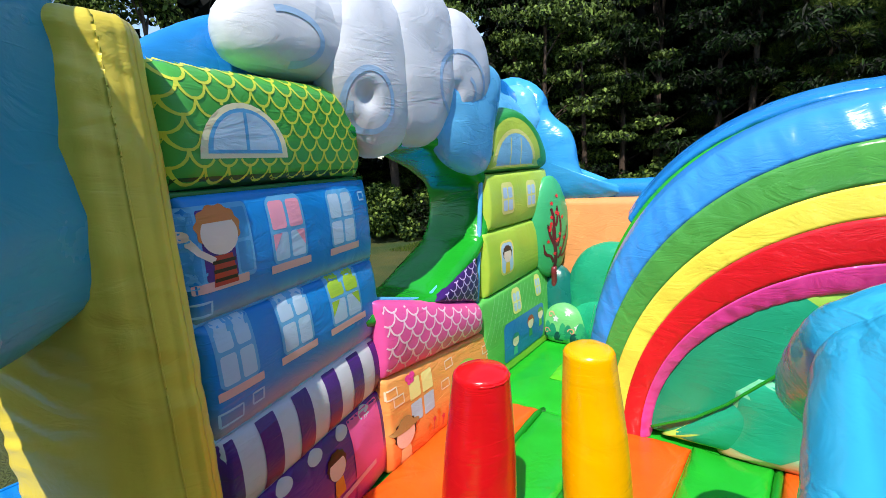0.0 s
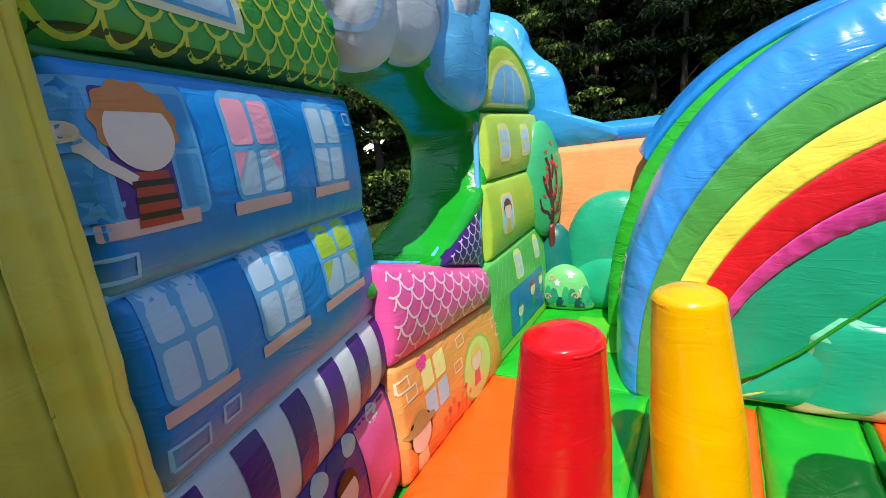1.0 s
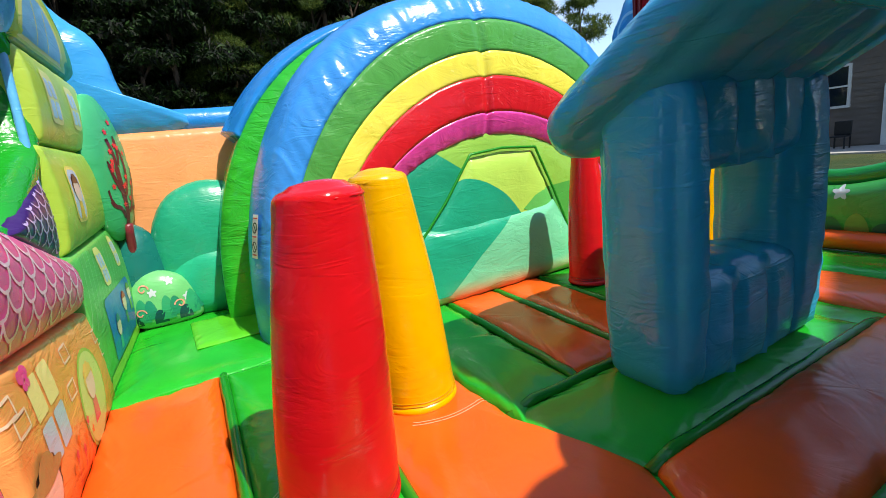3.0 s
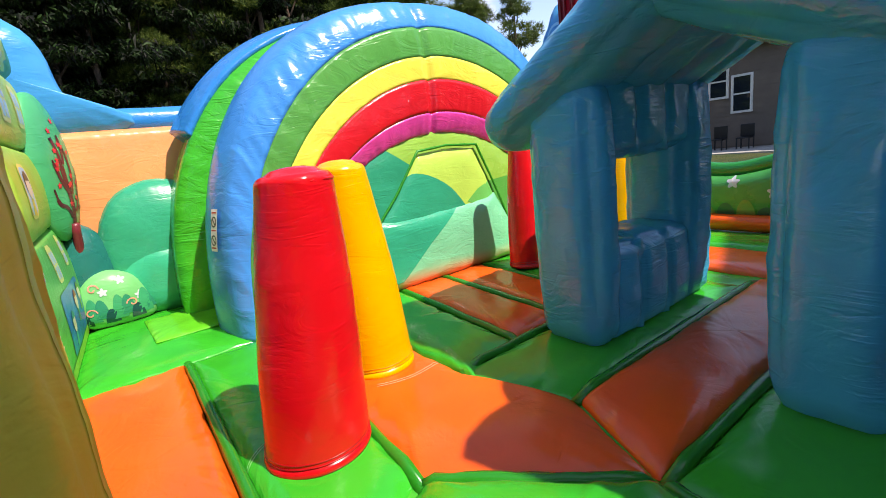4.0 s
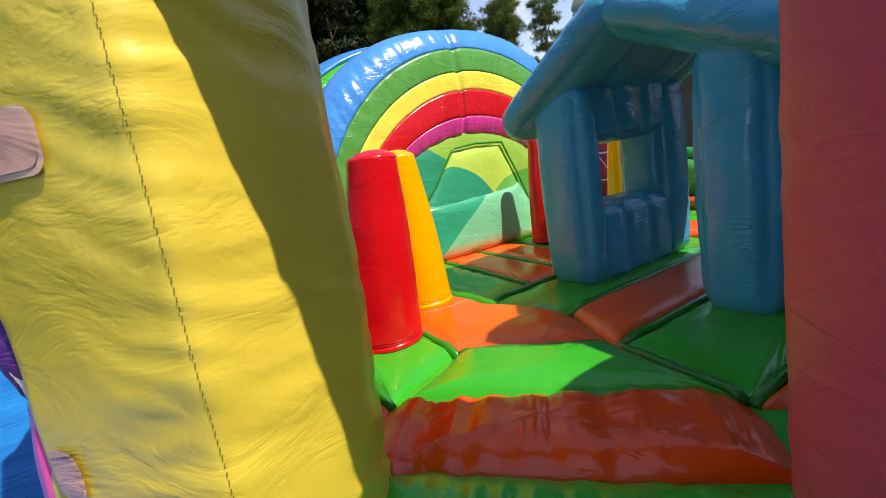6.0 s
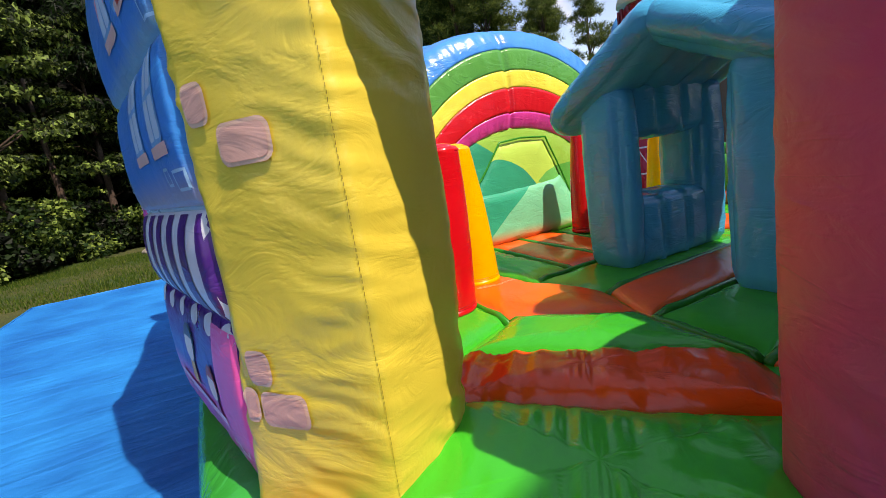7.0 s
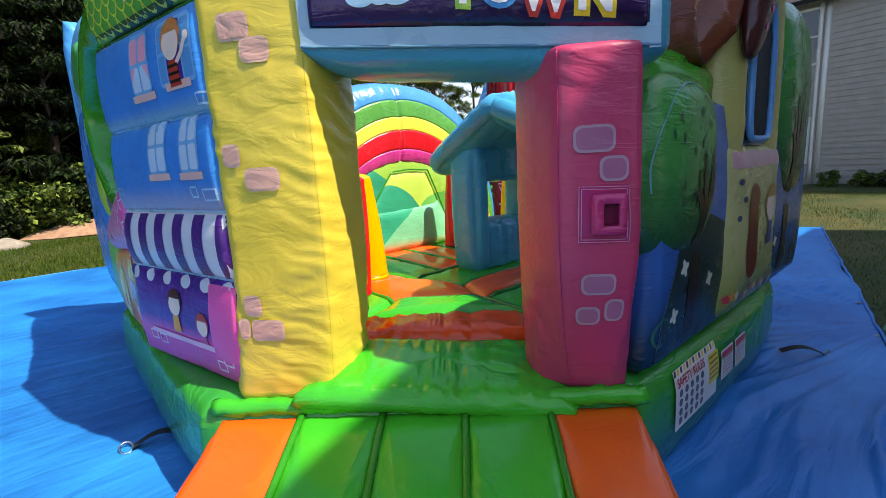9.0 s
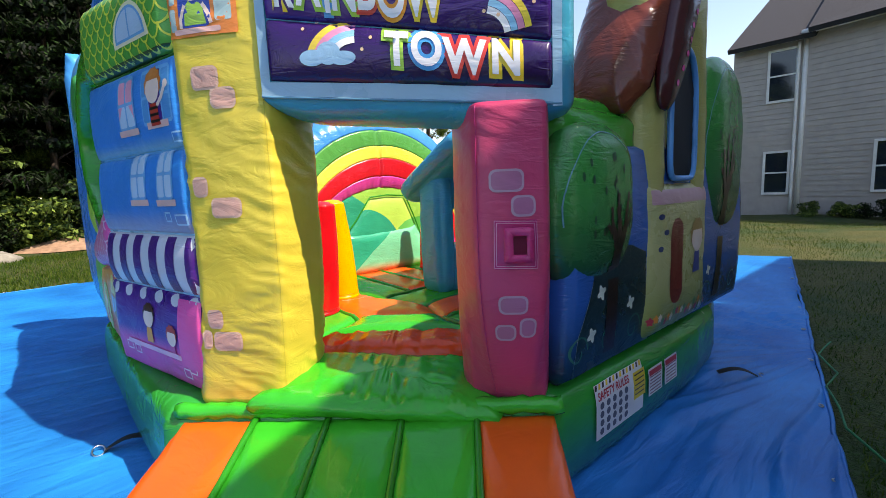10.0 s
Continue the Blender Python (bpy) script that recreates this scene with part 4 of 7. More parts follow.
print_part("printed_cloud", [decal(pa, ell(0.27, 1.61, 0.06, 0.035), 0.008), decal(pa, ell(0.345, 1.625, 0.055, 0.05), 0.0085), decal(pa, ell(0.41, 1.60, 0.06, 0.03), 0.009)], PALEBLUE, sign)

for k, (du, dv) in enumerate(((0.29, 1.77), (0.36, 1.755), (0.50, 1.745), (0.50, 1.63), (0.54, 1.68), (0.23, 1.74))):
    print_part("printed_dot", [decal(pa, ell(du, dv, 0.008, 0.008, 10), 0.005)], vinyl("f3c9a0", 0.36), sign)
for k, (du, dv) in enumerate(((1.04, 1.75), (1.10, 1.73), (1.25, 1.77), (1.06, 1.81))):
    print_part("printed_dot", [decal(pb, ell(du, dv, 0.008, 0.008, 10), 0.005)], vinyl("f3c9a0", 0.36), sign)


# ---- blue town house wall ----
def window_print(pt, cu, cv, w, h, parent, curtain=None, top=0.02):
    print_part("printed_window_frame", [decal(pt, rrect(cu, cv, w, h, 0.03, top), 0.004)], FRAMEBLUE, parent)
    pw, ph = w / 2 - 0.022, h / 2 - 0.022
    for sx in (-1, 1):
        for sy in (-1, 1):
            print_part("printed_pane", [decal(pt, rrect(cu + sx * (w / 4 - 0.003), cv + sy * (h / 4 - 0.003), pw, ph, 0.012, top * 0.4 if sy > 0 else 0), 0.006)], curtain if curtain and sy > 0 else GLASSBLUE, parent)
    if curtain:
        for sx in (-1, 1):
            print_part("printed_curtain", [decal(pt, dense([(cu + sx * w * 0.44, cv - 0.01), (cu + sx * w * 0.2, cv - 0.01), (cu + sx * w * 0.44, cv - h * 0.3)], 0.03), 0.008)], curtain, parent)
    print_part("printed_sill", [decal(pt, rrect(cu, cv - h / 2 - 0.016, w * 1.16, 0.034, 0.004), 0.007)], SILLPINK, parent)


def brick_outline(pt, cu, cv, w, h, parent, mat):
    print_part("printed_brick", [stroke(pt, [(cu - w / 2, cv - h / 2), (cu + w / 2, cv - h / 2), (cu + w / 2, cv + h / 2), (cu - w / 2, cv + h / 2), (cu - w / 2, cv - h / 2)], 0.009, 0.004)], mat, parent)


def figure_print(pt, cu, cv, s, parent, hair, shirt, hat=None, stripes=None, arm=0):
    """A printed cartoon child as plain shapes: shirt, head and hair."""
    print_part("printed_figure", [decal(pt, dense([(cu - 0.36 * s, cv - 1.25 * s), (cu + 0.36 * s, cv - 1.25 * s), (cu + 0.26 * s, cv - 0.5 * s), (cu - 0.26 * s, cv - 0.5 * s)], 0.03), 0.010)], shirt, parent)
    if stripes:
        print_part("printed_figure", [stroke(pt, [(cu - 0.33 * s, cv - k * s), (cu + 0.33 * s, cv - k * s)], 0.09 * s, 0.012) for k in (0.66, 0.88, 1.1)], stripes, parent)
    if arm:
        print_part("printed_figure", [stroke(pt, [(cu + arm * 0.25 * s, cv - 0.62 * s), (cu + arm * 0.62 * s, cv - 0.35 * s), (cu + arm * 0.86 * s, cv + 0.0 * s)], 0.16 * s, 0.011), decal(pt, ell(cu + arm * 0.9 * s, cv + 0.06 * s, 0.14 * s, 0.14 * s, 12), 0.012)], SKIN, parent)
    print_part("printed_figure", [decal(pt, ell(cu, cv + 0.16 * s, 0.62 * s, 0.56 * s, 66, wob=0.05, waves=11), 0.012)], hair, parent)
    print_part("printed_figure", [decal(pt, ell(cu, cv, 0.52 * s, 0.50 * s), 0.014)], SKIN, parent)
    print_part("printed_figure", [decal(pt, half_disc(cu, cv + 0.30 * s, 0.50 * s, 0.34 * s), 0.016)], hair, parent)
    if hat:
        print_part("printed_figure", [decal(pt, ell(cu, cv + 0.34 * s, 0.80 * s, 0.17 * s), 0.018), decal(pt, half_disc(cu, cv + 0.36 * s, 0.44 * s, 0.42 * s), 0.019)], hat, parent)


W0, W1 = (-1.575, 1.20), (-1.832, 2.335)
wall = thing("town_house_wall", "inflated wall printed as a blue town house with striped awning and green scale roof", "inflatable wall", kind="structure")
HALF, AMP = 0.262, 0.035
WL = 1.164
shop = Panel(W0, W1, HALF, AMP, 0.035, WL, -0.04, 0.495, rim=0.025, seed=41)
awn = Panel(W0, W1, HALF, AMP + 0.005, 0.035, WL, 0.495, 0.82, rim=0.025, seed=42)
low = Panel(W0, W1, HALF, AMP, 0.035, WL, 0.82, 1.26, rim=0.025, seed=43)
upp = Panel(W0, W1, HALF, AMP, 0.035, WL, 1.26, 1.71, rim=0.025, seed=44)
rof = Panel(W0, W1, HALF, AMP, 0.035, WL, 1.71, lambda u: 2.15 + 0.03 * u, rim=0.09, seed=45)
part("shop_panel", shop.mesh("shop_panel"), vinyl("5a2490", 0.32, 0.35, "e84aa0", 0.13, 0.24), wall)
part("awning_panel", awn.mesh("awning_panel"), WHITE, wall)
part("storey_panel", low.mesh("storey_panel"), vinyl("0f86d8", 0.34, 0.35, "a8a0b0", 0.80, 0.97), wall)
part("storey_panel", upp.mesh("storey_panel"), vinyl("0f86d8", 0.34, 0.35, "7fb0b8", 1.245, 1.35), wall)
part("roof_panel", rof.mesh("roof_panel"), vinyl("4bab46", 0.34), wall)
for z, m_ in ((0.495, PALEBLUE), (0.822, PALEBLUE), (1.262, SKYBLUE), (1.71, DGREEN)):
    for f in (1, -1):
        q = upp if z > 1.2 else awn
        nrm = q.n * (f * (HALF - 0.022))
        part("seam_piping", tube([Vector((*W0, z)) + q.d * (WL * i / 20) + nrm for i in range(21)], 0.012, 8, wob=0.2), m_, wall)
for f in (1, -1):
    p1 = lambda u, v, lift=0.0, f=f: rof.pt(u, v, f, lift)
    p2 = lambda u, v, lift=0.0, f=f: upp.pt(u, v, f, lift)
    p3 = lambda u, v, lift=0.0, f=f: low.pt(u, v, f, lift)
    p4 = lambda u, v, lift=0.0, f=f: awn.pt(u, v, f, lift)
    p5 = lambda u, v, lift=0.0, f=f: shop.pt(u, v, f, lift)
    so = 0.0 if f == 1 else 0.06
    # dark green band: the shade under the roof's eave, drawn in the print
    print_part("printed_eave_shade", [decal(p1, rrect(WL / 2 - 0.01, 1.74, WL - 0.02, 0.05, 0.003), 0.003)], vinyl("1c4a26", 0.34), wall)
    win = lambda u, v: math.hypot((u - 0.345 - so) / 0.20, (v - 1.83) / 0.19) < 1 and v > 1.83
    print_part("printed_scale", scales(p1, lambda u, v: 0.0 < u < WL - 0.01 and 1.735 < v < 2.16 and not win(u, v), 0.0, WL, 1.748, 2.16, 0.1, 0.056, 0.010, 0.004), vinyl("d6df4a", 0.36), wall)
    print_part("printed_window_frame", [decal(p1, half_disc(0.345 + so, 1.825, 0.21, 0.20), 0.006)], CREAM, wall)
    print_part("printed_window_frame", [decal(p1, half_disc(0.345 + so, 1.842, 0.178, 0.163), 0.008)], FRAMEBLUE, wall)
    for s in (-1, 1):
        pane = [(0.345 + so + s * (0.008 + 0.148 * math.sin(a)), 1.855 + 0.135 * math.cos(a)) for a in np.linspace(0.0, math.pi / 2, 10)] + [(0.345 + so + s * 0.008, 1.855)]
        print_part("printed_pane", [decal(p1, dense(pane, 0.03), 0.010)], GLASSBLUE, wall)
    # upper storey
    bx = 0.15 + so
    print_part("printed_window_frame", [decal(p2, rrect(bx, 1.53, 0.30, 0.28, 0.02), 0.004)], FRAMEBLUE, wall)
    print_part("printed_pane", [decal(p2, rrect(bx, 1.53, 0.13, 0.25, 0.01), 0.006)], PURPLE, wall)
    print_part("printed_pane", [decal(p2, rrect(bx + sx * 0.108, 1.53 + sy * 0.064, 0.062, 0.114, 0.008), 0.006) for sx in (-1, 1) for sy in (-1, 1)], vinyl("3f94cf", 0.36), wall)
    print_part("printed_sill", [decal(p2, rrect(bx, 1.388, 0.225, 0.034, 0.004), 0.007)], SILLPINK, wall)
    figure_print(p2, bx + 0.01, 1.565, 0.145, wall, HAIR, vinyl("c0392b", 0.4), stripes=BLACK, arm=-1 if f == 1 else -1)
    window_print(p2, 0.50 + so, 1.53, 0.21, 0.27, wall, vinyl("f0a0b8", 0.36))
    if f == 1:
        window_print(p2, 0.885, 1.525, 0.21, 0.27, wall)
        brick_outline(p2, 1.08, 1.62, 0.05, 0.04, wall, PALEBLUE)
    brick_outline(p2, 0.06, 1.315, 0.07, 0.045, wall, PALEBLUE)
    # lower storey
    window_print(p3, 0.157 + so, 1.14, 0.178, 0.27, wall)
    window_print(p3, 0.475 + so, 1.145, 0.20, 0.27, wall)
    if f == 1:
        window_print(p3, 0.843, 1.145, 0.26, 0.27, wall, vinyl("a8cf3a", 0.36))
    brick_outline(p3, 0.10, 0.90, 0.10, 0.05, wall, PALEBLUE)
    brick_outline(p3, 0.225, 0.915, 0.055, 0.045, wall, PALEBLUE)
    brick_outline(p3, 1.06, 0.93, 0.06, 0.04, wall, PALEBLUE)
    # awning
    for k in range(6):
        u0 = 0.0 + k * 0.205
        print_part("printed_stripe", [decal(p4, rrect(u0 + 0.045, 0.657, 0.098, 0.30, 0.004), 0.004)], vinyl("4a1f7a", 0.34, 0.35, "7a2030", 0.50, 0.62), wall)
    # shop front
    print_part("printed_shop_wall", [decal(p5, rrect(0.15, 0.28, 0.22, 0.38, 0.01), 0.007)] if f == -1 else [decal(p5, rrect(0.90, 0.26, 0.28, 0.44, 0.01), 0.006)], vinyl("ee5aa8", 0.34), wall)
    for k in range(6):
        print_part("printed_scallop", [decal(p5, ell(0.09 + k * 0.205, 0.455, 0.05, 0.035, 18), 0.006)], WHITE, wall)
        print_part("printed_scallop", [decal(p5, ell(0.1925 + k * 0.205, 0.455, 0.05, 0.035, 18), 0.005)], PURPLE, wall)
    figure_print(p5, 0.62, 0.32, 0.12, wall, DBROWN, vinyl("f0a030", 0.4))
    figure_print(p5, 0.34, 0.24, 0.10, wall, vinyl("c0392b", 0.4), vinyl("d05090", 0.4))
    print_part("printed_sill", [decal(p5, rrect(0.6, 0.135, 0.7, 0.03, 0.004), 0.012)], vinyl("f4b8d0", 0.4), wall)
    for cu, cv in ((0.84, 0.09), (0.95, 0.10), (0.12, 0.36), (0.15, 0.09), (0.22, 0.05)):
        brick_outline(p5, cu, cv, 0.075, 0.05, wall, vinyl("f6d6e4", 0.4))


# ---- left wall: pink cottage, opening, tall house, cloud ----
def poly_v(lo, hi):
    """Edge heights along u from point lists."""
    f0 = lambda u: float(np.interp(u, [p[0] for p in lo], [p[1] for p in lo]))
    f1 = lambda u: float(np.interp(u, [p[0] for p in hi], [p[1] for p in hi]))
    return f0, f1


cott = thing("cottage_wall", "inflated wall printed as an orange cottage with a pink scale roof", "inflatable wall", kind="structure")
CY = 2.31
a0, b0 = poly_v([(0, 0.56), (1.15, 0.46)], [(0, 1.04), (0.55, 0.88), (1.12, 0.70)])
pinkp = Panel((-1.78, CY), (-1.78, 5), 0.27, 0.06, 0.0, 1.09, a0, b0, rim=0.035, seed=51)
a1, b1 = poly_v([(0, -0.04), (1.3, -0.04)], [(0, 0.56), (1.15, 0.46)])
orap = Panel((-1.78, CY), (-1.78, 5), 0.28, 0.02, 0.0, 1.24, a1, b1, rim=0.03, seed=52)
a2, b2 = poly_v([(0.54, 0.86), (1.11, 0.70)], [(0.54, 0.88), (1.11, 1.10)])
purp = Panel((-1.78, CY), (-1.78, 5), 0.26, 0.03, 0.54, 1.11, a2, b2, rim=0.04, seed=53)
part("roof_panel", pinkp.mesh("roof_panel"), vinyl("ea5aa6", 0.32), cott)
part("wall_panel", orap.mesh("wall_panel"), vinyl("f0a45c", 0.32, 0.35, "ee7a3a", -0.05, 0.25), cott)
part("gable_panel", purp.mesh("gable_panel"), DPURPLE, cott)
for f in (1, -1):
    q1 = lambda u, v, lift=0.0, f=f: pinkp.pt(u, v, f, lift)
    q2 = lambda u, v, lift=0.0, f=f: orap.pt(u, v, f, lift)
    q3 = lambda u, v, lift=0.0, f=f: purp.pt(u, v, f, lift)
    print_part("printed_scale", scales(q1, lambda u, v: 0.02 < u < 1.06 and a0(u) + 0.03 < v < b0(u) - 0.03, 0.0, 1.2, 0.42, 1.06, 0.118, 0.066, 0.011, 0.004), vinyl("f6d3e6", 0.36), cott)
    print_part("printed_scale", scales(q3, lambda u, v: 0.58 < u < 1.095 and a2(u) + 0.02 < v < b2(u) - 0.025, 0.58, 1.2, 0.70, 1.14, 0.085, 0.05, 0.008, 0.004), vinyl("cdb8ea", 0.36), cott)
    for sx in (0, 1):
        for sy in (0, 1):
            print_part("printed_pane", [decal(q2, rrect(0.25 + sx * 0.125, 0.26 + sy * 0.15, 0.105, 0.13, 0.01), 0.004)], vinyl("f3ea9a", 0.36) if (sy and not sx) or (sx and sy) else GLASSBLUE, cott)
    print_part("printed_medallion", [decal(q2, ell(0.80, 0.17, 0.20, 0.20), 0.004)], vinyl("a8cf5a", 0.36), cott)
    print_part("printed_medallion", [decal(q2, ell(0.80, 0.17, 0.183, 0.185), 0.006)], vinyl("d3e58a", 0.36), cott)
    figure_print(q2, 0.78, 0.23, 0.125, cott, vinyl("f0d070", 0.4), vinyl("ee5a70", 0.4))
    figure_print(q2, 0.13, 0.16, 0.16, cott, BLACK, vinyl("f0d8a0", 0.4), hat=vinyl("b0905a", 0.4))
    for cu, cv in ((0.05, 0.46), (0.10, 0.40), (0.62, 0.42), (1.10, 0.34), (1.15, 0.26), (0.56, 0.30)):
        brick_outline(q2, cu, cv, 0.085, 0.055, cott, vinyl("f8dcc0", 0.4))
    for k in range(7):
        cu = 0.36 + 0.05 * k
        print_part("printed_flower", [stroke(q2, [(cu, 0.02), (cu + 0.01, 0.07 + 0.03 * (k % 3))], 0.006, 0.005), decal(q2, ell(cu + 0.01, 0.085 + 0.03 * (k % 3), 0.017, 0.017, 16, wob=0.3, waves=5), 0.007)], vinyl("e0405a", 0.4) if k % 2 else vinyl("f07a30", 0.4), cott)
    print_part("printed_butterfly", [decal(q2, ell(0.20, 0.495, 0.028, 0.02, 16), 0.008), decal(q2, ell(0.24, 0.50, 0.028, 0.02, 16), 0.008), decal(q2, ell(0.205, 0.465, 0.018, 0.014, 12), 0.009), decal(q2, ell(0.235, 0.468, 0.018, 0.014, 12), 0.009)], HOTPINK, cott)
k = 16
part("edge_piping", tube([pinkp.p0 + Vector((0.20, 0.55 * i / k, 0)) + Vector((0, 0, b0(0.55 * i / k) + 0.0)) for i in range(k + 1)] + [pinkp.p0 + Vector((0.20, u_, b2(u_))) for u_ in np.linspace(0.57, 1.11, k)], 0.016, 8), SKYBLUE, cott)

# green collar round the opening
collar = thing("opening_collar", "glossy green inflated collar lining the round opening in the wall", "inflatable collar", kind="structure")
path = [(2.18, 1.02), (2.50, 0.95), (2.86, 0.91), (3.14, 1.02), (3.40, 1.14), (3.55, 1.28), (3.60, 1.47), (3.53, 1.63), (3.28, 1.77), (2.92, 1.87), (2.55, 1.89), (2.15, 1.90)]
fine = []
for (ya, za), (yb, zb) in zip(path, path[1:]):
    fine += [(ya + (yb - ya) * i / 5, za + (zb - za) * i / 5) for i in range(5)]
fine.append(path[-1])
for _ in range(3):
    fine = [fine[0]] + [((a[0] + 2 * b_[0] + c[0]) / 4, (a[1] + 2 * b_[1] + c[1]) / 4) for a, b_, c in zip(fine, fine[1:], fine[2:])] + [fine[-1]]
verts, faces = [], []
ns = 18
for i, (y, z) in enumerate(fine):
    a, b_ = fine[max(i - 1, 0)], fine[min(i + 1, len(fine) - 1)]
    t = Vector((0, b_[0] - a[0], b_[1] - a[1])).normalized()
    inn = Vector((0, -t.z, t.y))
    for k in range(ns):
        w = 2 * math.pi * k / ns
        cx, ci = math.cos(w), math.sin(w)
        px = 0.29 * math.copysign(abs(cx) ** 0.6, cx)
        # bellies at seams along the way
        s = i / (len(fine) - 1) * 5
        belly = 0.035 * (1 - abs(2 * (s % 1) - 1) ** 3) if ci > 0 else 0
        pi_ = (0.06 * math.copysign(abs(ci) ** 0.7, ci) + belly * max(ci, 0)) - 0.07
        verts.append(Vector((-1.80 + px, y, z)) + inn * (pi_ + 0.006 * nz(i * 0.8, k * 0.5)))
for i in range(len(fine) - 1):
    for k in range(ns):
        faces.append((i * ns + k, i * ns + (k + 1) % ns, (i + 1) * ns + (k + 1) % ns, (i + 1) * ns + k))
faces += [tuple(range(ns)), tuple((len(fine) - 1) * ns + k for k in range(ns))]
part("collar_tube", mesh_from("collar_tube", verts, faces), vinyl("1a9a28", 0.2, 0.4), collar)

tall = thing("tall_house_wall", "inflated wall printed as a tall lime green house with arched top", "inflatable wall", kind="structure")
TY = 3.41
TP0, TP1 = (-1.78, TY), (-1.74, 4.8)
t_low = Panel(TP0, TP1, 0.27, 0.035, 0.0, 1.3, -0.04, lambda u: 0.70 + 0.05 * u, rim=0.03, seed=61)
t_mid = Panel(TP0, TP1, 0.27, 0.035, 0.11, 1.25, lambda u: 0.70 + 0.05 * u, lambda u: 1.22, rim=0.03, seed=62)
t_up = Panel(TP0, TP1, 0.27, 0.035, 0.18, 1.25, 1.22, 1.66, rim=0.03, seed=63)
t_top = Panel(TP0, TP1, 0.27, 0.035, 0.20, 1.25, 1.66, lambda u: 1.68 + 0.50 * math.sqrt(max(0.02, 1 - ((u - 0.64) / 0.60) ** 2)), rim=0.07, seed=64)
part("storey_panel", t_low.mesh("storey_panel"), vinyl("5cbb58", 0.34), tall)
part("storey_panel", t_mid.mesh("storey_panel"), vinyl("a8cc48", 0.34), tall)
part("storey_panel", t_up.mesh("storey_panel"), vinyl("b4d24e", 0.34), tall)
part("gable_panel", t_top.mesh("gable_panel"), vinyl("2f9a4a", 0.34), tall)
r1 = lambda u, v, lift=0.0: t_low.pt(u, v, 1, lift)
r2 = lambda u, v, lift=0.0: t_mid.pt(u, v, 1, lift)
r3 = lambda u, v, lift=0.0: t_up.pt(u, v, 1, lift)
r4 = lambda u, v, lift=0.0: t_top.pt(u, v, 1, lift)
print_part("printed_stripe", [stroke(r1, [(u_, 0.34), (u_ + 0.22, 0.69)], 0.006, 0.003) for u_ in np.linspace(0.0, 1.0, 15)], vinyl("8ad08a", 0.36), tall)
print_part("printed_bus", [decal(r1, rrect(0.66, 0.26, 0.74, 0.34, 0.05), 0.005)], vinyl("2a78c8", 0.34), tall)
print_part("printed_band", [decal(r1, rrect(0.66, 0.045, 1.1, 0.07, 0.01), 0.005)], vinyl("b8d95a", 0.34), tall)
figure_print(r1, 0.48, 0.24, 0.10, tall, vinyl("2f8a8a", 0.4), vinyl("4fb8b0", 0.4))
figure_print(r1, 0.76, 0.31, 0.10, tall, vinyl("b8402a", 0.4), vinyl("3f9a6a", 0.4))
figure_print(r1, 0.96, 0.33, 0.09, tall, vinyl("5a9a3a", 0.4), vinyl("7ab84a", 0.4))
window_small = lambda pt, cu, cv, w, h: (print_part("printed_window_frame", [decal(pt, rrect(cu, cv, w, h, 0.04, 0.02), 0.005)], vinyl("e6e48a", 0.36), tall), print_part("printed_pane", [decal(pt, rrect(cu + sx * w * 0.2, cv + sy * h * 0.21, w * 0.32, h * 0.36, 0.015), 0.008) for sx in (-1, 1) for sy in (-1, 1)], GLASSBLUE, tall))
window_small(r1, 0.54, 0.57, 0.15, 0.20)
window_small(r1, 0.95, 0.60, 0.12, 0.18)
window_small(r3, 0.45, 1.45, 0.20, 0.24)
window_small(r3, 0.86, 1.45, 0.18, 0.22)
print_part("printed_window_frame", [decal(r2, rrect(0.40, 0.98, 0.22, 0.28, 0.06), 0.005)], vinyl("f0e070", 0.36), tall)
print_part("printed_pane", [decal(r2, rrect(0.40, 0.98, 0.185, 0.245, 0.05), 0.007)], GLASSBLUE, tall)
figure_print(r2, 0.40, 1.0, 0.115, tall, DBROWN, vinyl("f0c840", 0.4))
print_part("printed_gable", [decal(r4, half_disc(0.62, 1.69, 0.46, 0.40), 0.004)], vinyl("bcd452", 0.36), tall)
print_part("printed_window_frame", [decal(r4, half_disc(0.62, 1.70, 0.36, 0.30), 0.006)], vinyl("e6e48a", 0.36), tall)
print_part("printed_pane", [decal(r4, half_disc(0.62, 1.715, 0.31, 0.25), 0.008)], vinyl("86c4e6", 0.36), tall)
print_part("printed_glazing_bar", [stroke(r4, [(0.62 + d, 1.72), (0.62 + d * 0.9, 1.93)], 0.014, 0.010) for d in (-0.09, 0.09)], vinyl("e6e48a", 0.36), tall)
part("edge_piping", tube([(-1.545, TY + 0.02 + 0.17 * (z - 0.7), z) for z in np.linspace(0.7, 1.66, 24)], 0.018, 8), SKYBLUE, tall)

# sky behind the houses and the cloud
skyw = thing("sky_cushion", "sky blue inflated cushions behind the printed houses", "inflatable cushion", kind="structure")


def side_pillow(name, x, pts, thick, mat, parent, power=2.4, seed=0.0, centre=None, lobes=None, pucker=0.01, label=""):
    """A cushion facing +x; its outline is given in (y, z)."""
    fr = flat_frame((x, 0, 0), (0, 1, 0))
    # x across is +y, so the frame's z looks to +x
    me, pt = pillow(pts, fr, thick, power, 12, centre, seed, pucker, lobes)
    return part(name, me, mat, parent, label), pt


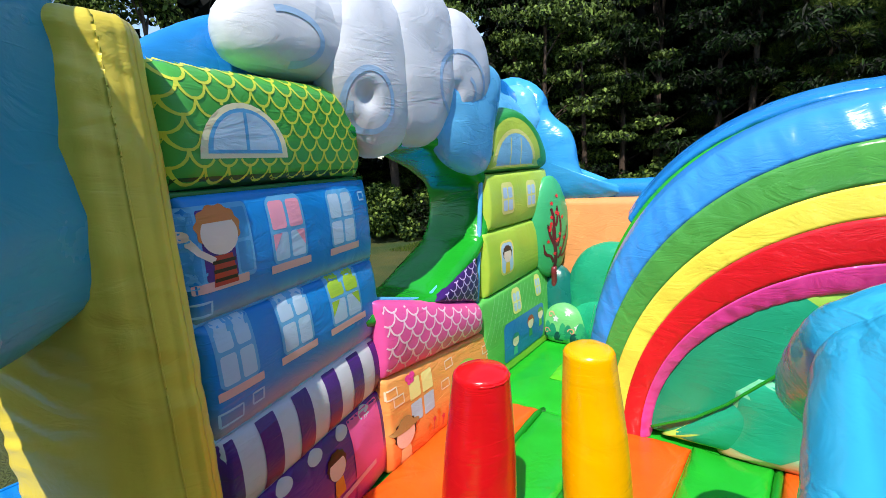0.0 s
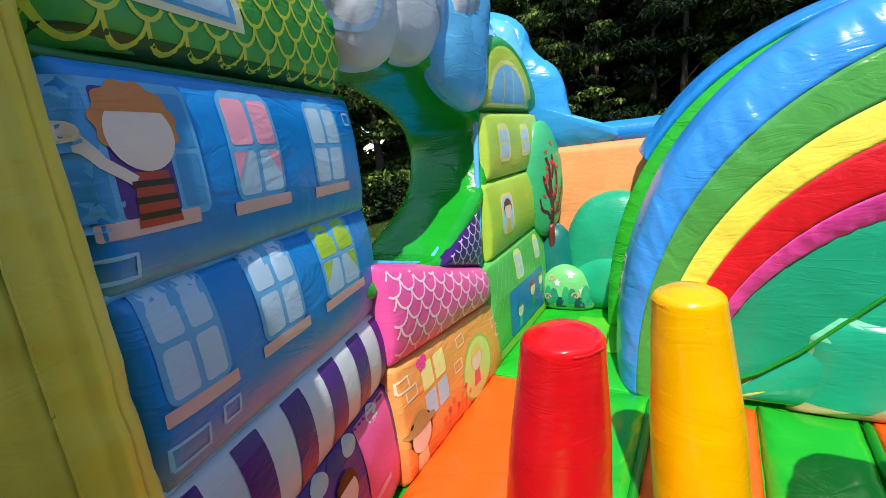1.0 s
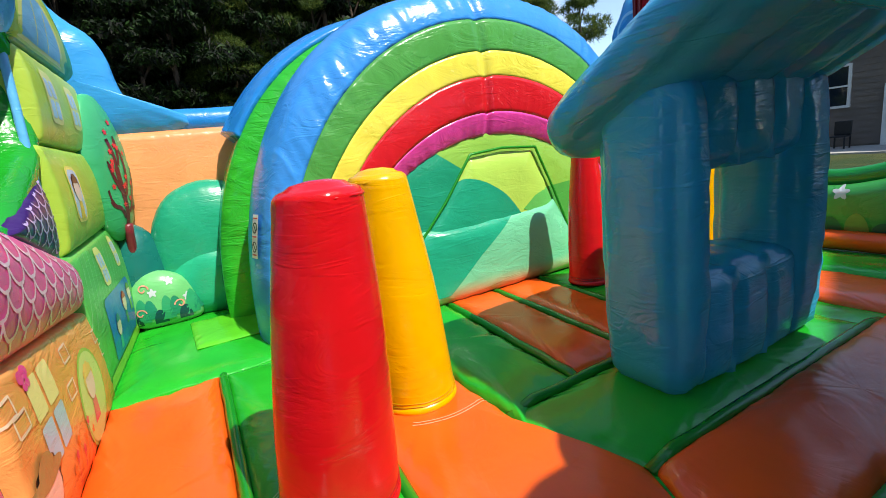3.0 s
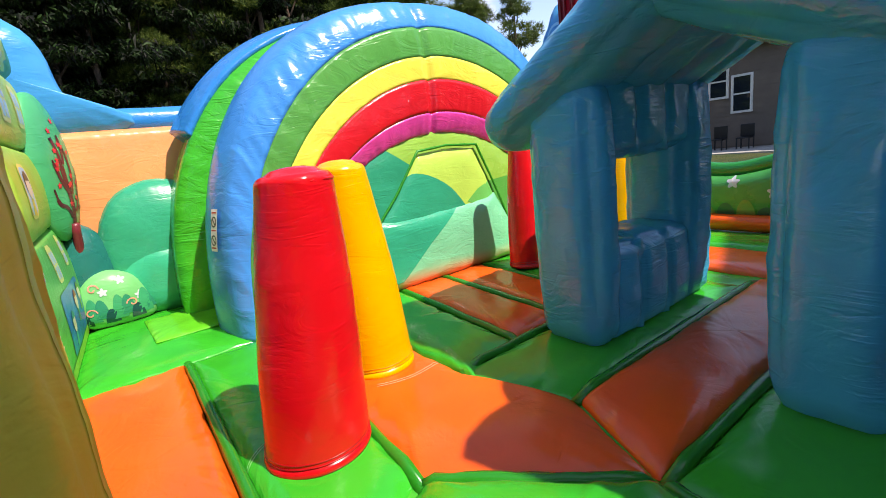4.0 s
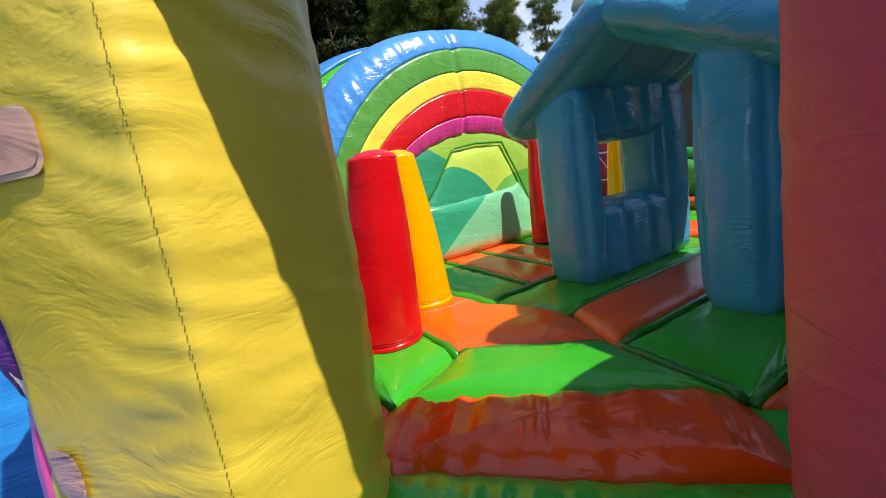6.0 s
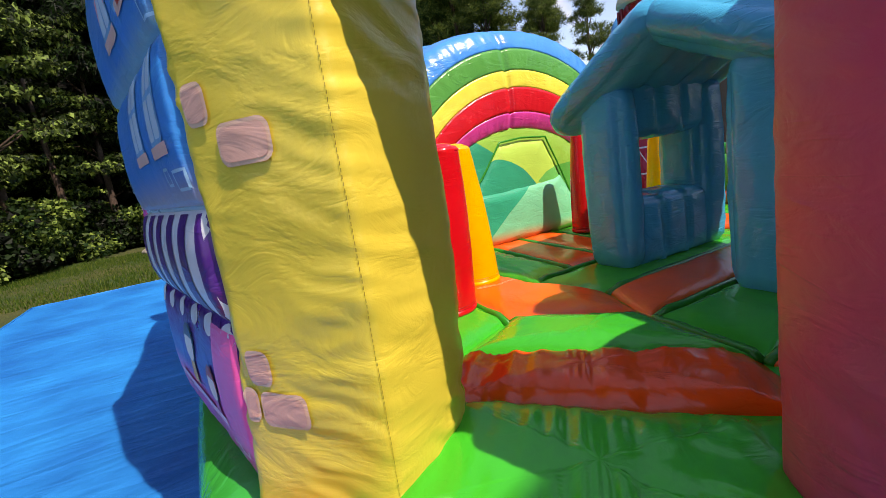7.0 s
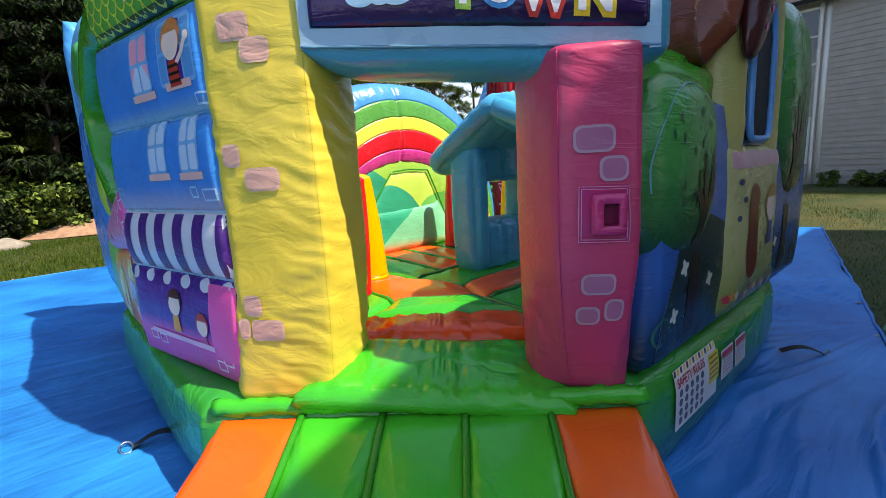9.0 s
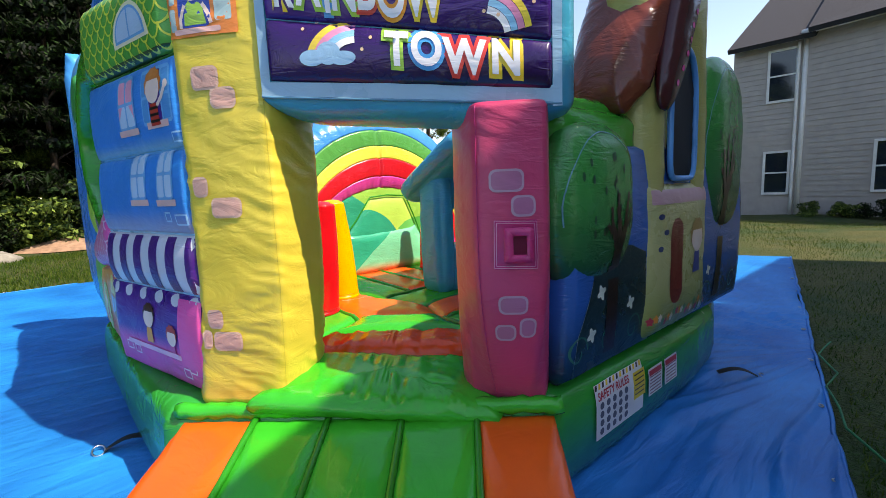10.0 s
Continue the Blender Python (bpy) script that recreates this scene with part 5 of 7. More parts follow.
smooth_ring = lambda pts: chaikin(pts, 2)
side_pillow("cushion", -1.55, smooth_ring([(3.0, 2.3), (2.97, 1.93), (3.11, 1.77), (3.30, 1.69), (3.52, 1.65), (3.68, 1.70), (3.74, 1.95), (3.86, 2.2), (3.95, 2.42), (3.6, 2.52)]), 0.26, SKYBLUE, skyw, seed=1)
side_pillow("cushion", -1.85, smooth_ring([(3.8, 1.5), (3.7, 2.4), (4.2, 2.45), (4.75, 2.35), (5.02, 2.0), (5.05, 1.4), (4.6, 1.2)]), 0.42, SKYBLUE, skyw, seed=2)
side_pillow("cushion", -1.82, smooth_ring([(1.35, 2.0), (1.35, 2.25), (1.8, 2.5), (2.4, 2.62), (3.2, 2.72), (3.9, 2.6), (4.7, 2.45), (5.1, 2.1), (5.05, 1.5), (4.0, 1.75), (3.4, 1.95), (2.6, 2.1), (1.9, 2.05)]), 0.2, BLUE, skyw, power=4, seed=3, centre=(3.2, 2.2))
side_pillow("cushion", -2.0, smooth_ring([(3.70, 0.0), (3.70, 1.7), (5.0, 1.7), (5.0, 0.0)]), 0.16, BLUE, skyw, power=6, seed=4)

cloud = thing("cloud_cushion", "white inflated cloud of folded lobes with printed swirls over the opening", "inflatable cloud")
LOBES = [(-1.62, [(1.70, 2.22), (1.66, 2.42), (1.84, 2.58), (2.15, 2.64), (2.42, 2.56), (2.46, 2.25), (2.1, 2.18)], 0.30),
         (-1.58, [(2.12, 2.20), (2.22, 2.58), (2.45, 2.74), (2.74, 2.70), (2.84, 2.35), (2.76, 2.0), (2.66, 1.84), (2.40, 1.80), (2.26, 1.98)], 0.32),
         (-1.57, [(2.56, 2.0), (2.54, 2.5), (2.68, 2.82), (3.02, 2.88), (3.26, 2.74), (3.26, 2.3), (3.14, 2.02), (2.98, 1.87), (2.70, 1.87)], 0.34),
         (-1.56, [(3.02, 2.12), (3.00, 2.45), (3.12, 2.74), (3.42, 2.78), (3.66, 2.60), (3.72, 2.34), (3.62, 2.12), (3.40, 2.03), (3.16, 2.01)], 0.32),
         (-1.66, [(1.80, 2.30), (1.85, 2.52), (2.2, 2.70), (2.7, 2.84), (3.1, 2.88), (3.45, 2.74), (3.62, 2.40), (3.40, 2.12), (3.0, 1.98), (2.55, 1.92), (2.3, 2.15)], 0.40)]
LPT = []
dent = lambda cy, cz, q: (lambda u, v: -0.05 * math.exp(-((u - cy) ** 2 + (v - cz) ** 2) / q ** 2))
DENTS = {1: dent(2.36, 2.12, 0.055), 3: dent(3.14, 2.20, 0.06)}
for k, (x, pts, th) in enumerate(LOBES):
    _, pt = side_pillow("cloud_lobe", x, smooth_ring(pts), th, WHITE, cloud, power=3.0, seed=5 + k, pucker=0.013, lobes=DENTS.get(k))
    LPT.append(pt)
SWIRL = vinyl("9fbfe0", 0.36)


def cloud_top(u, v, lift=0.0):
    """The outermost of the lobes' skins."""
    return max((pt(u, v, lift) for pt in LPT), key=lambda p: p.x)


for cy, cz, ry_, rz_, ph, turns in ((3.20, 2.25, 0.26, 0.205, -1.3, 8.2), (2.37, 2.10, 0.145, 0.155, 3.5, -6.6), (1.94, 2.34, 0.17, 0.11, 1.9, -3.4)):
    line = []
    for k in range(61):
        q = 1.0 - 0.6 * max(0.0, abs(turns) * k / 60 - 5.4) / 2.8
        line.append((cy + ry_ * q * math.cos(ph + turns * k / 60), cz + rz_ * q * math.sin(ph + turns * k / 60)))
    print_part("printed_swirl", [stroke(cloud_top, line, 0.028, 0.006)], SWIRL, cloud)

# ---- back wall with hills, tree, bush ----
back = thing("back_wall", "inflated back wall, peach with a blue top tube and teal hills", "inflatable wall", kind="structure")
bp_ = Panel((-1.75, 4.98), (-0.2, 4.98), 0.2, 0.05, 0.0, 1.5, -0.04, 1.36, seed=71)
part("wall_panel", bp_.mesh("wall_panel"), PEACH, back)
part("top_tube", tube([(-1.75 + 1.6 * i / 20, 4.96, 1.42 + 0.01 * nz(i * 0.5)) for i in range(21)], 0.1, 14, wob=0.06), BLUE, back)


def front_pillow(name, y, pts, thick, mat, parent, power=2.4, seed=0.0, centre=None, right=(1, 0, 0), x0=0.0, pucker=0.008, label=""):
    """A cushion facing -y (or to the right of its own right vector); its outline in (x, z)."""
    fr = flat_frame((x0, y, 0), right)
    me, pt = pillow(pts, fr, thick, power, 12, centre, seed, pucker)
    return part(name, me, mat, parent, label), pt


front_pillow("hill", 4.70, smooth_ring([(-1.30, -0.02), (-1.30, 0.62), (-1.15, 0.90), (-0.88, 1.0), (-0.55, 0.9), (-0.4, 0.6), (-0.4, -0.02)]), 0.34, TEAL, back, seed=1)
front_pillow("hill", 4.66, smooth_ring([(-1.22, -0.02), (-1.25, 0.36), (-1.08, 0.54), (-0.86, 0.56), (-0.6, 0.5), (-0.5, 0.3), (-0.5, -0.02)]), 0.34, vinyl("23b088", 0.28), back, seed=2)
front_pillow("hill", 4.68, smooth_ring([(-1.60, 0.0), (-1.60, 0.6), (-1.42, 0.78), (-1.25, 0.66), (-1.2, 0.3), (-1.25, 0.0)]), 0.3, DTEAL, back, seed=3)
front_pillow("sky_corner", 4.90, chaikin([(-2.05, 1.3), (-2.05, 2.56), (-1.88, 2.57), (-1.68, 2.48), (-1.57, 2.36), (-1.55, 2.22), (-1.46, 2.11), (-1.34, 2.02), (-1.28, 1.88), (-1.26, 1.70), (-1.22, 1.57), (-1.08, 1.50), (-0.85, 1.47), (-0.85, 1.36), (-1.4, 1.3)], 1), 0.30, vinyl("3a9fe0", 0.26), back, power=3.2, seed=8, centre=(-1.66, 1.78), pucker=0.016)
front_pillow("sky_corner", 4.80, smooth_ring([(-1.98, 1.9), (-1.98, 2.46), (-1.80, 2.48), (-1.64, 2.38), (-1.60, 2.22), (-1.56, 2.1), (-1.66, 1.9)]), 0.24, SKYBLUE, back, power=3, seed=10, pucker=0.014)
bush = thing("bush_cushion", "rounded green inflated bush printed with leaves and white flowers", "inflatable bush")
_, bpt = front_pillow("bush_body", 4.55, smooth_ring([(-1.50, 0.0), (-1.52, 0.22), (-1.40, 0.38), (-1.26, 0.41), (-1.12, 0.33), (-1.04, 0.12), (-1.06, 0.0)]), 0.22, vinyl("6fc27a", 0.34), bush, seed=4)
for k in range(9):
    print_part("printed_leaf", [decal(bpt, half_disc(-1.46 + 0.05 * k, 0.05 + 0.02 * (k % 3), 0.042, 0.10 + 0.035 * ((k * 5) % 3), 12), 0.003 + 0.001 * k)], (vinyl("0f4a4e", 0.36), vinyl("2fa070", 0.36), vinyl("1f8a6a", 0.36))[k % 3], bush)
for cx, cz, q in ((-1.38, 0.30, 1), (-1.18, 0.16, -1), (-1.42, 0.14, 1)):
    print_part("printed_curl", [stroke(bpt, [(cx + q * 0.035 * (1 - a / 8) * math.cos(a), cz + 0.035 * (1 - a / 8) * math.sin(a)) for a in np.linspace(0, 6.2, 24)], 0.009, 0.014)], vinyl("e89a86", 0.36), bush)
for cx, cz in ((-1.22, 0.33), (-1.13, 0.2), (-1.33, 0.27)):
    print_part("printed_flower", [decal(bpt, ell(cx, cz, 0.024, 0.024, 25, wob=0.3, waves=5), 0.006)], WHITE, bush)

ptree = thing("tree_cushion", "inflated tree with green crown, printed maroon branches and red leaves", "inflatable tree")
tf = flat_frame((-1.43, 4.56, 0), (0.36, 0.93, 0))
me, tpt = pillow(smooth_ring([(0.0, 0.62), (-0.15, 0.72), (-0.25, 1.0), (-0.235, 1.32), (-0.08, 1.58), (0.09, 1.60), (0.235, 1.36), (0.26, 1.06), (0.17, 0.74)]), tf, 0.2, 2.2, 12, None, 3.0, 0.01)
part("crown", me, vinyl("3fae72", 0.34), ptree)
part("trunk", tube([tf @ Vector((0.07 - 0.09 * z + 0.010 * math.sin(i), z, -0.07 + 0.19 * z)) for i, z in enumerate(np.linspace(0.0, 0.75, 12))], 0.032, 10, taper=lambda t: 1.15 - 0.35 * t), vinyl("7a2a34", 0.3), ptree)
br = [[(0.0, 0.66), (0.01, 0.82), (-0.01, 0.95), (-0.03, 1.08), (-0.02, 1.2), (-0.05, 1.3)], [(0.0, 0.76), (-0.05, 0.86), (-0.12, 0.88), (-0.14, 0.98)], [(0.01, 0.8), (0.08, 0.88), (0.13, 1.0), (0.16, 1.12)], [(-0.01, 0.94), (-0.07, 1.04), (-0.10, 1.16)], [(0.0, 0.9), (0.05, 1.02), (0.06, 1.16), (0.04, 1.24)], [(0.05, 0.84), (0.12, 0.85), (0.17, 0.92)], [(-0.02, 1.1), (0.02, 1.2), (0.02, 1.32)]]
for k, line in enumerate(br):
    line = chaikin(line + line[::-1], 2)
    line = line[:len(line) // 2]
    cut = len(line) // 2
    print_part("printed_branch", [stroke(tpt, line[:cut + 1], 0.046 if k == 0 else 0.026, 0.004 + 0.001 * k), stroke(tpt, line[cut:], 0.030 if k == 0 else 0.015, 0.004 + 0.001 * k)], vinyl("5e1c2a", 0.34), ptree)
rng = random.Random(4)
for k in range(16):
    a, r_ = rng.uniform(0, 6.28), rng.uniform(0.3, 0.85)
    print_part("printed_leaf", [decal(tpt, ell(0.17 * r_ * math.cos(a), 1.14 + 0.34 * r_ * math.sin(a), 0.016, 0.016, 20, wob=0.35, waves=5), 0.010)], vinyl("e0303a", 0.36), ptree)

# ---- rainbow arch ----
rain = thing("rainbow_arch", "large inflated rainbow arch in blue, green, yellow, red and pink bands", "rainbow arch")
RC, RZ, RY = 0.85, 0.37, 3.42


def oval(w, h, e, a, cx=0.86):
    """A point of the oval with half-width w on the floor and height h, rounder for e below 1."""
    c, q = math.cos(a), max(math.sin(a), 0.0)
    return cx - w * math.copysign(abs(c) ** e, c), -0.03 + (h + 0.03) * q ** e


def arch_band(inn, out, y0, y1, bulge, seed, outer=False, nt=320, belly=0.0, cx=0.86, span=(0.0, math.pi)):
    """A band between two ovals (w, h, e), from y0 (front) to y1, swollen in front."""
    nr = 9
    prof = []
    for i in range(nr + 1):
        k = i / nr
        kk = belly[0] + (belly[1] - belly[0]) * k if belly else 0.5
        swell = 0.07 * (1 - abs(2 * kk - 1) ** 2.5) if belly else 0
        prof.append((k, y0 - swell - bulge * (1 - abs(2 * k - 1) ** 2.6) + (0.03 * k ** 3 if outer else 0), 1.0, 0.0))
    if outer:
        for i in range(1, 7):
            k = i / 6
            prof.append((1.0, y0 + 0.03 + (y1 - y0 - 0.03) * k, 0.4, 0.055 * math.sin(1.95 * k)))
    else:
        prof.append((1.0, y1, 0.0, 0.0))
    prof.append((0.0, y1, 0.0, 0.0))
    verts, faces = [], []
    m_ = len(prof)
    for t in range(nt + 1):
        a = span[0] + (span[1] - span[0]) * t / nt
        seam = 0.02 * math.exp(-((a - math.pi / 2 + 0.045) / 0.02) ** 2)
        xi, zi = oval(*inn, a, cx)
        xo, zo = oval(*out, a, cx)
        for i, (k, y, w, push) in enumerate(prof):
            kk = belly[0] + (belly[1] - belly[0]) * k if belly else k
            x, z = xi + (xo - xi) * k - push * math.cos(a), zi + (zo - zi) * k + push * math.sin(a)
            hem = 1.5 * max(0.0, kk - 0.55) ** 1.5 / 0.30 + 0.8 * max(0.0, 0.35 - kk) / 0.35
            rib = crimp(a * 1.6 + 0.15 * nz(kk * 3, a), 1.0) + 0.6 * crimp(a * 2.3, 21.0)
            pk = 0.008 * w * (rib * (0.22 + hem) + 0.8 * nz(a * 9, kk * 2, 3.0))
            verts.append((x, y + pk + seam * w, z - seam * w * 0.4))
    for t in range(nt):
        for i in range(m_):
            j = (i + 1) % m_
            faces.append((t * m_ + i, t * m_ + j, (t + 1) * m_ + j, (t + 1) * m_ + i))
    faces += [tuple(range(m_)), tuple(nt * m_ + i for i in range(m_))]
    return mesh_from("band", verts, faces)


OV = [(1.16, 1.05, 1.0), (1.21, 1.19, 1.0), (1.31, 1.41, 1.0), (1.40, 1.56, 0.98), (1.49, 1.75, 0.94), (1.58, 1.925, 0.86)]
for k, (name, mat) in enumerate((("pink_band", vinyl("f04aa8", 0.26, 0.3, fold_by=0.0)), ("red_band", vinyl("e0202a", 0.26, 0.3, fold_by=0.0)), ("yellow_band", vinyl("f4e654", 0.26, 0.3, fold_by=0.0)), ("green_band", vinyl("4f9f48", 0.28, 0.3, fold_by=0.0)), ("blue_band", vinyl("3a94e6", 0.24, 0.3, fold_by=0.0)))):
    part(name, arch_band(OV[k], OV[k + 1], RY, RY + (0.38 if k == 4 else 0.3), 0.002, k + 1, k == 4, belly=(k * 0.2, k * 0.2 + 0.2)), mat, rain)
hill = thing("hill_panel", "inflated panel of green and teal hills inside the rainbow arch", "inflatable panel")
ring = [oval(1.23, 1.13, 1.0, a) for a in np.linspace(0.02, math.pi - 0.02, 40)]
_, hpt = front_pillow("hill_cushion", RY + 0.095, ring, 0.2, vinyl("8fc24e", 0.26), hill, power=12, seed=2, centre=(RC, 0.45))
print_part("printed_hill", [decal(hpt, dense([(-0.335, 0.02), (-0.30, 0.28), (-0.20, 0.50), (-0.05, 0.71), (0.14, 0.89), (0.34, 1.015), (0.60, 0.84), (0.40, 0.45), (0.3, 0.02)], 0.05), 0.003, (0.2, 0.45))], vinyl("1f9a74", 0.26), hill)
print_part("printed_hill", [decal(hpt, dense([(1.30, 0.64), (1.60, 0.66), (1.80, 0.50), (1.98, 0.1), (1.5, 0.1)], 0.05), 0.003)], vinyl("4fa84a", 0.26), hill)
_, wpt = front_pillow("recess_cushion", RY + 0.03, [(-0.24, 0.0), (-0.06, 0.17), (0.10, 0.30), (0.22, 0.43), (0.43, 0.66), (0.65, 0.925), (0.90, 0.945), (1.18, 0.93), (1.33, 0.62), (1.48, 0.26), (1.55, 0.0)], 0.16, vinyl("b4dc5e", 0.22), hill, power=6, seed=6, centre=(0.70, 0.40))
print_part("printed_hill", [decal(wpt, dense(chaikin([(-0.20, 0.02), (-0.06, 0.155), (0.10, 0.285), (0.225, 0.42), (0.43, 0.64), (0.55, 0.80), (0.72, 0.76), (0.88, 0.66), (0.98, 0.54), (1.04, 0.44), (0.80, 0.40), (0.50, 0.20), (0.30, 0.03)], 2), 0.03), 0.004)], vinyl("1fa07a", 0.24), hill)
print_part("printed_hill", [decal(wpt, dense([(1.03, 0.52), (1.15, 0.60), (1.29, 0.64), (1.36, 0.46), (1.2, 0.45)], 0.05), 0.005)], vinyl("5fb85a", 0.24), hill)
pipe = [(-0.29, 0.06), (-0.06, 0.185), (0.10, 0.315), (0.225, 0.445), (0.43, 0.66), (0.645, 0.935), (0.90, 0.955), (1.19, 0.935), (1.335, 0.62), (1.50, 0.22)]
fine = [(pipe[i][0] + (pipe[i + 1][0] - pipe[i][0]) * k / 8, RY - 0.030, pipe[i][1] + (pipe[i + 1][1] - pipe[i][1]) * k / 8) for i in range(len(pipe) - 1) for k in range(8)]
part("edge_piping", tube(fine, 0.009, 8, wob=0.25), vinyl("1c8a24", 0.26), hill)
_, lpt = front_pillow("low_cushion", RY + 0.04, [(0.06, -0.02), (0.12, 0.40), (0.22, 0.50), (0.9, 0.525), (1.36, 0.55), (1.52, 0.3), (1.6, -0.02)], 0.26, vinyl("72cfa0", 0.26, 0.35, "e0a878", -0.02, 0.14), hill, power=5, seed=9, centre=(0.85, 0.25))
print_part("printed_hill", [decal(lpt, dense([(0.12, 0.06), (0.16, 0.38), (0.26, 0.475), (0.92, 0.495), (0.62, 0.28), (0.36, 0.06)], 0.05), 0.004)], vinyl("1fa680", 0.26), hill)

rear = thing("rear_arch", "second inflated arch behind the rainbow, green with a blue rim", "inflatable arch")
part("green_band", arch_band((1.30, 1.62, 0.9), (1.74, 1.98, 0.88), 4.20, 4.60, 0.06, 11, cx=0.84), vinyl("2cae2c", 0.22, 0.5), rear)
part("blue_rim", arch_band((1.73, 1.97, 0.88), (1.78, 2.05, 0.88), 4.24, 4.66, 0.03, 12, True, cx=0.84, span=(0.62, 2.5)), BLUE, rear)
part("yellow_lining", arch_band((1.10, 1.5, 0.9), (1.32, 1.63, 0.9), 4.15, 4.6, 0.04, 13, cx=0.84), vinyl("f0c81e", 0.26), rear)
verts, faces = [], []
for i in range(41):
    a = radians(28 + 124 * i / 40)
    for y in (3.72, 4.3):
        px_, pz_ = oval(1.56, 1.93, 0.87, a, 0.86)
        verts.append((px_, y, pz_))
for i in range(40):
    faces.append((2 * i, 2 * i + 1, 2 * i + 3, 2 * i + 2))
part("roof_netting", mesh_from("roof_netting", verts, faces), plain("netting", "15171c", 0.8, bump=0.5, bump_scale=220), rear)
# warning label on the arch's side
lab = thing("warning_label", "small white warning label with two prohibition pictograms on the arch's side", "label")
labp = lambda u, v, lift=0.0: Vector((oval(1.58, 1.925, 0.86, math.asin(min(1, ((v + 0.03) / 1.955) ** (1 / 0.86))))[0] - 0.055 * math.sin(1.95 * (0.11 - u) / 0.35) - 0.010 - lift, RY + 0.14 - u, v))
print_part("label_sheet", [decal(labp, rrect(0.0, 0.637, 0.075, 0.24, 0.006), 0.01)], vinyl("e8e8e4", 0.4), lab)
for cv in (0.58, 0.685):
    print_part("pictogram", [stroke(labp, [(0.027 * math.cos(t), cv + 0.027 * math.sin(t)) for t in np.linspace(0, 6.3, 20)], 0.008, 0.014), stroke(labp, [(-0.018, cv + 0.018), (0.018, cv - 0.018)], 0.008, 0.014)], BLACK, lab)
for z in (0.537, 0.637, 0.737):
    print_part("printed_bar", [stroke(labp, [(-0.028, z), (0.028, z)], 0.008, 0.014)], vinyl("b83030", 0.4), lab)


# ---- cones ----
def cone_post(x, y, h, r0, r1, mat, dark, label, seed, lean=(0.0, 0.0)):
    e = thing("cone_post", label, "inflatable post", "inflated cone posts")
    rows, seg = 64, 72
    verts, faces = [], []
    prof = [(r0 * 0.2, 0.004), (r0 + 0.003, 0.0), (r0 + 0.006, 0.012), (r0 + 0.001, 0.03)]
    for i in range(rows + 1):
        k = i / rows
        prof.append((r0 + (r1 - r0) * k + 0.012 * math.sin(math.pi * k), 0.03 + (h - 0.06) * k))
    for i in range(1, 7):
        a = math.pi / 2 * i / 6
        prof.append((r1 - 0.03 * (1 - math.cos(a)) if i < 6 else r1 - 0.03, h - 0.03 + 0.03 * math.sin(a)))
    prof += [(r1 * 0.6, h + 0.012), (r1 * 0.25, h + 0.02)]
    for j, (r, z) in enumerate(prof):
        for i in range(seg):
            a = 2 * math.pi * i / seg
            top = math.exp(-abs(z - (h - 0.035)) / (0.03 + 0.02 * nz(a * 3, seed)))
            rr = r * (1 + 0.014 * nz(math.cos(a) * 1.3, math.sin(a) * 1.3, z * 5 + seed) + 0.035 * top * crimp(a * 0.9, seed) + 0.006 * nz(a * 2, z * 22, seed))
            verts.append((rr * math.cos(a) + lean[0] * z, rr * math.sin(a) + lean[1] * z, z))
    n_ = len(prof)
    for j in range(n_ - 1):
        for i in range(seg):
            faces.append((j * seg + i, j * seg + (i + 1) % seg, (j + 1) * seg + (i + 1) % seg, (j + 1) * seg + i))
    faces.append(tuple((n_ - 1) * seg + i for i in range(seg)))
    faces.append(tuple(range(seg))[::-1])
    part("cone", mesh_from("cone", verts, faces), mat, e)
    for zs in (0.035, 0.048):
        rs = r0 + (r1 - r0) * zs / h + 0.003
        part("base_seam", tube([(rs * math.cos(a) + lean[0] * zs, rs * math.sin(a) + lean[1] * zs, zs + 0.003 * nz(a * 3, seed)) for a in np.linspace(0, 2 * math.pi, 60)[:-1]], 0.0022, 5, closed=True, wob=0.3), dark, e)
    part("top_seam", tube([((r1 - 0.006) * math.cos(a) + lean[0] * h, (r1 - 0.006) * math.sin(a) + lean[1] * h, h - 0.026 + 0.004 * nz(a * 6)) for a in np.linspace(0, 2 * math.pi, 60)[:-1]], 0.006, 6, closed=True, wob=0.7), mat, e)
    e.location = (x, y, 0.015)
    return e


cone_post(-0.765, 2.09, 0.906, 0.172, 0.118, RED, vinyl("a80e16", 0.3), "glossy red inflated cone post standing on the green floor", 1, (0.090, -0.02))
cone_post(-0.325, 2.46, 0.91, 0.155, 0.11, YELLOW, vinyl("c88e00", 0.3), "glossy yellow inflated cone post standing on the orange floor", 2, (-0.05, 0.0))
cone_post(1.25, 3.0, 0.90, 0.135, 0.075, RED, vinyl("a80e16", 0.3), "red inflated cone post in front of the hill panel", 3)
cone_post(2.0, 2.72, 0.90, 0.165, 0.11, YELLOW, vinyl("c88e00", 0.3), "yellow inflated cone post behind the blue play house", 4)

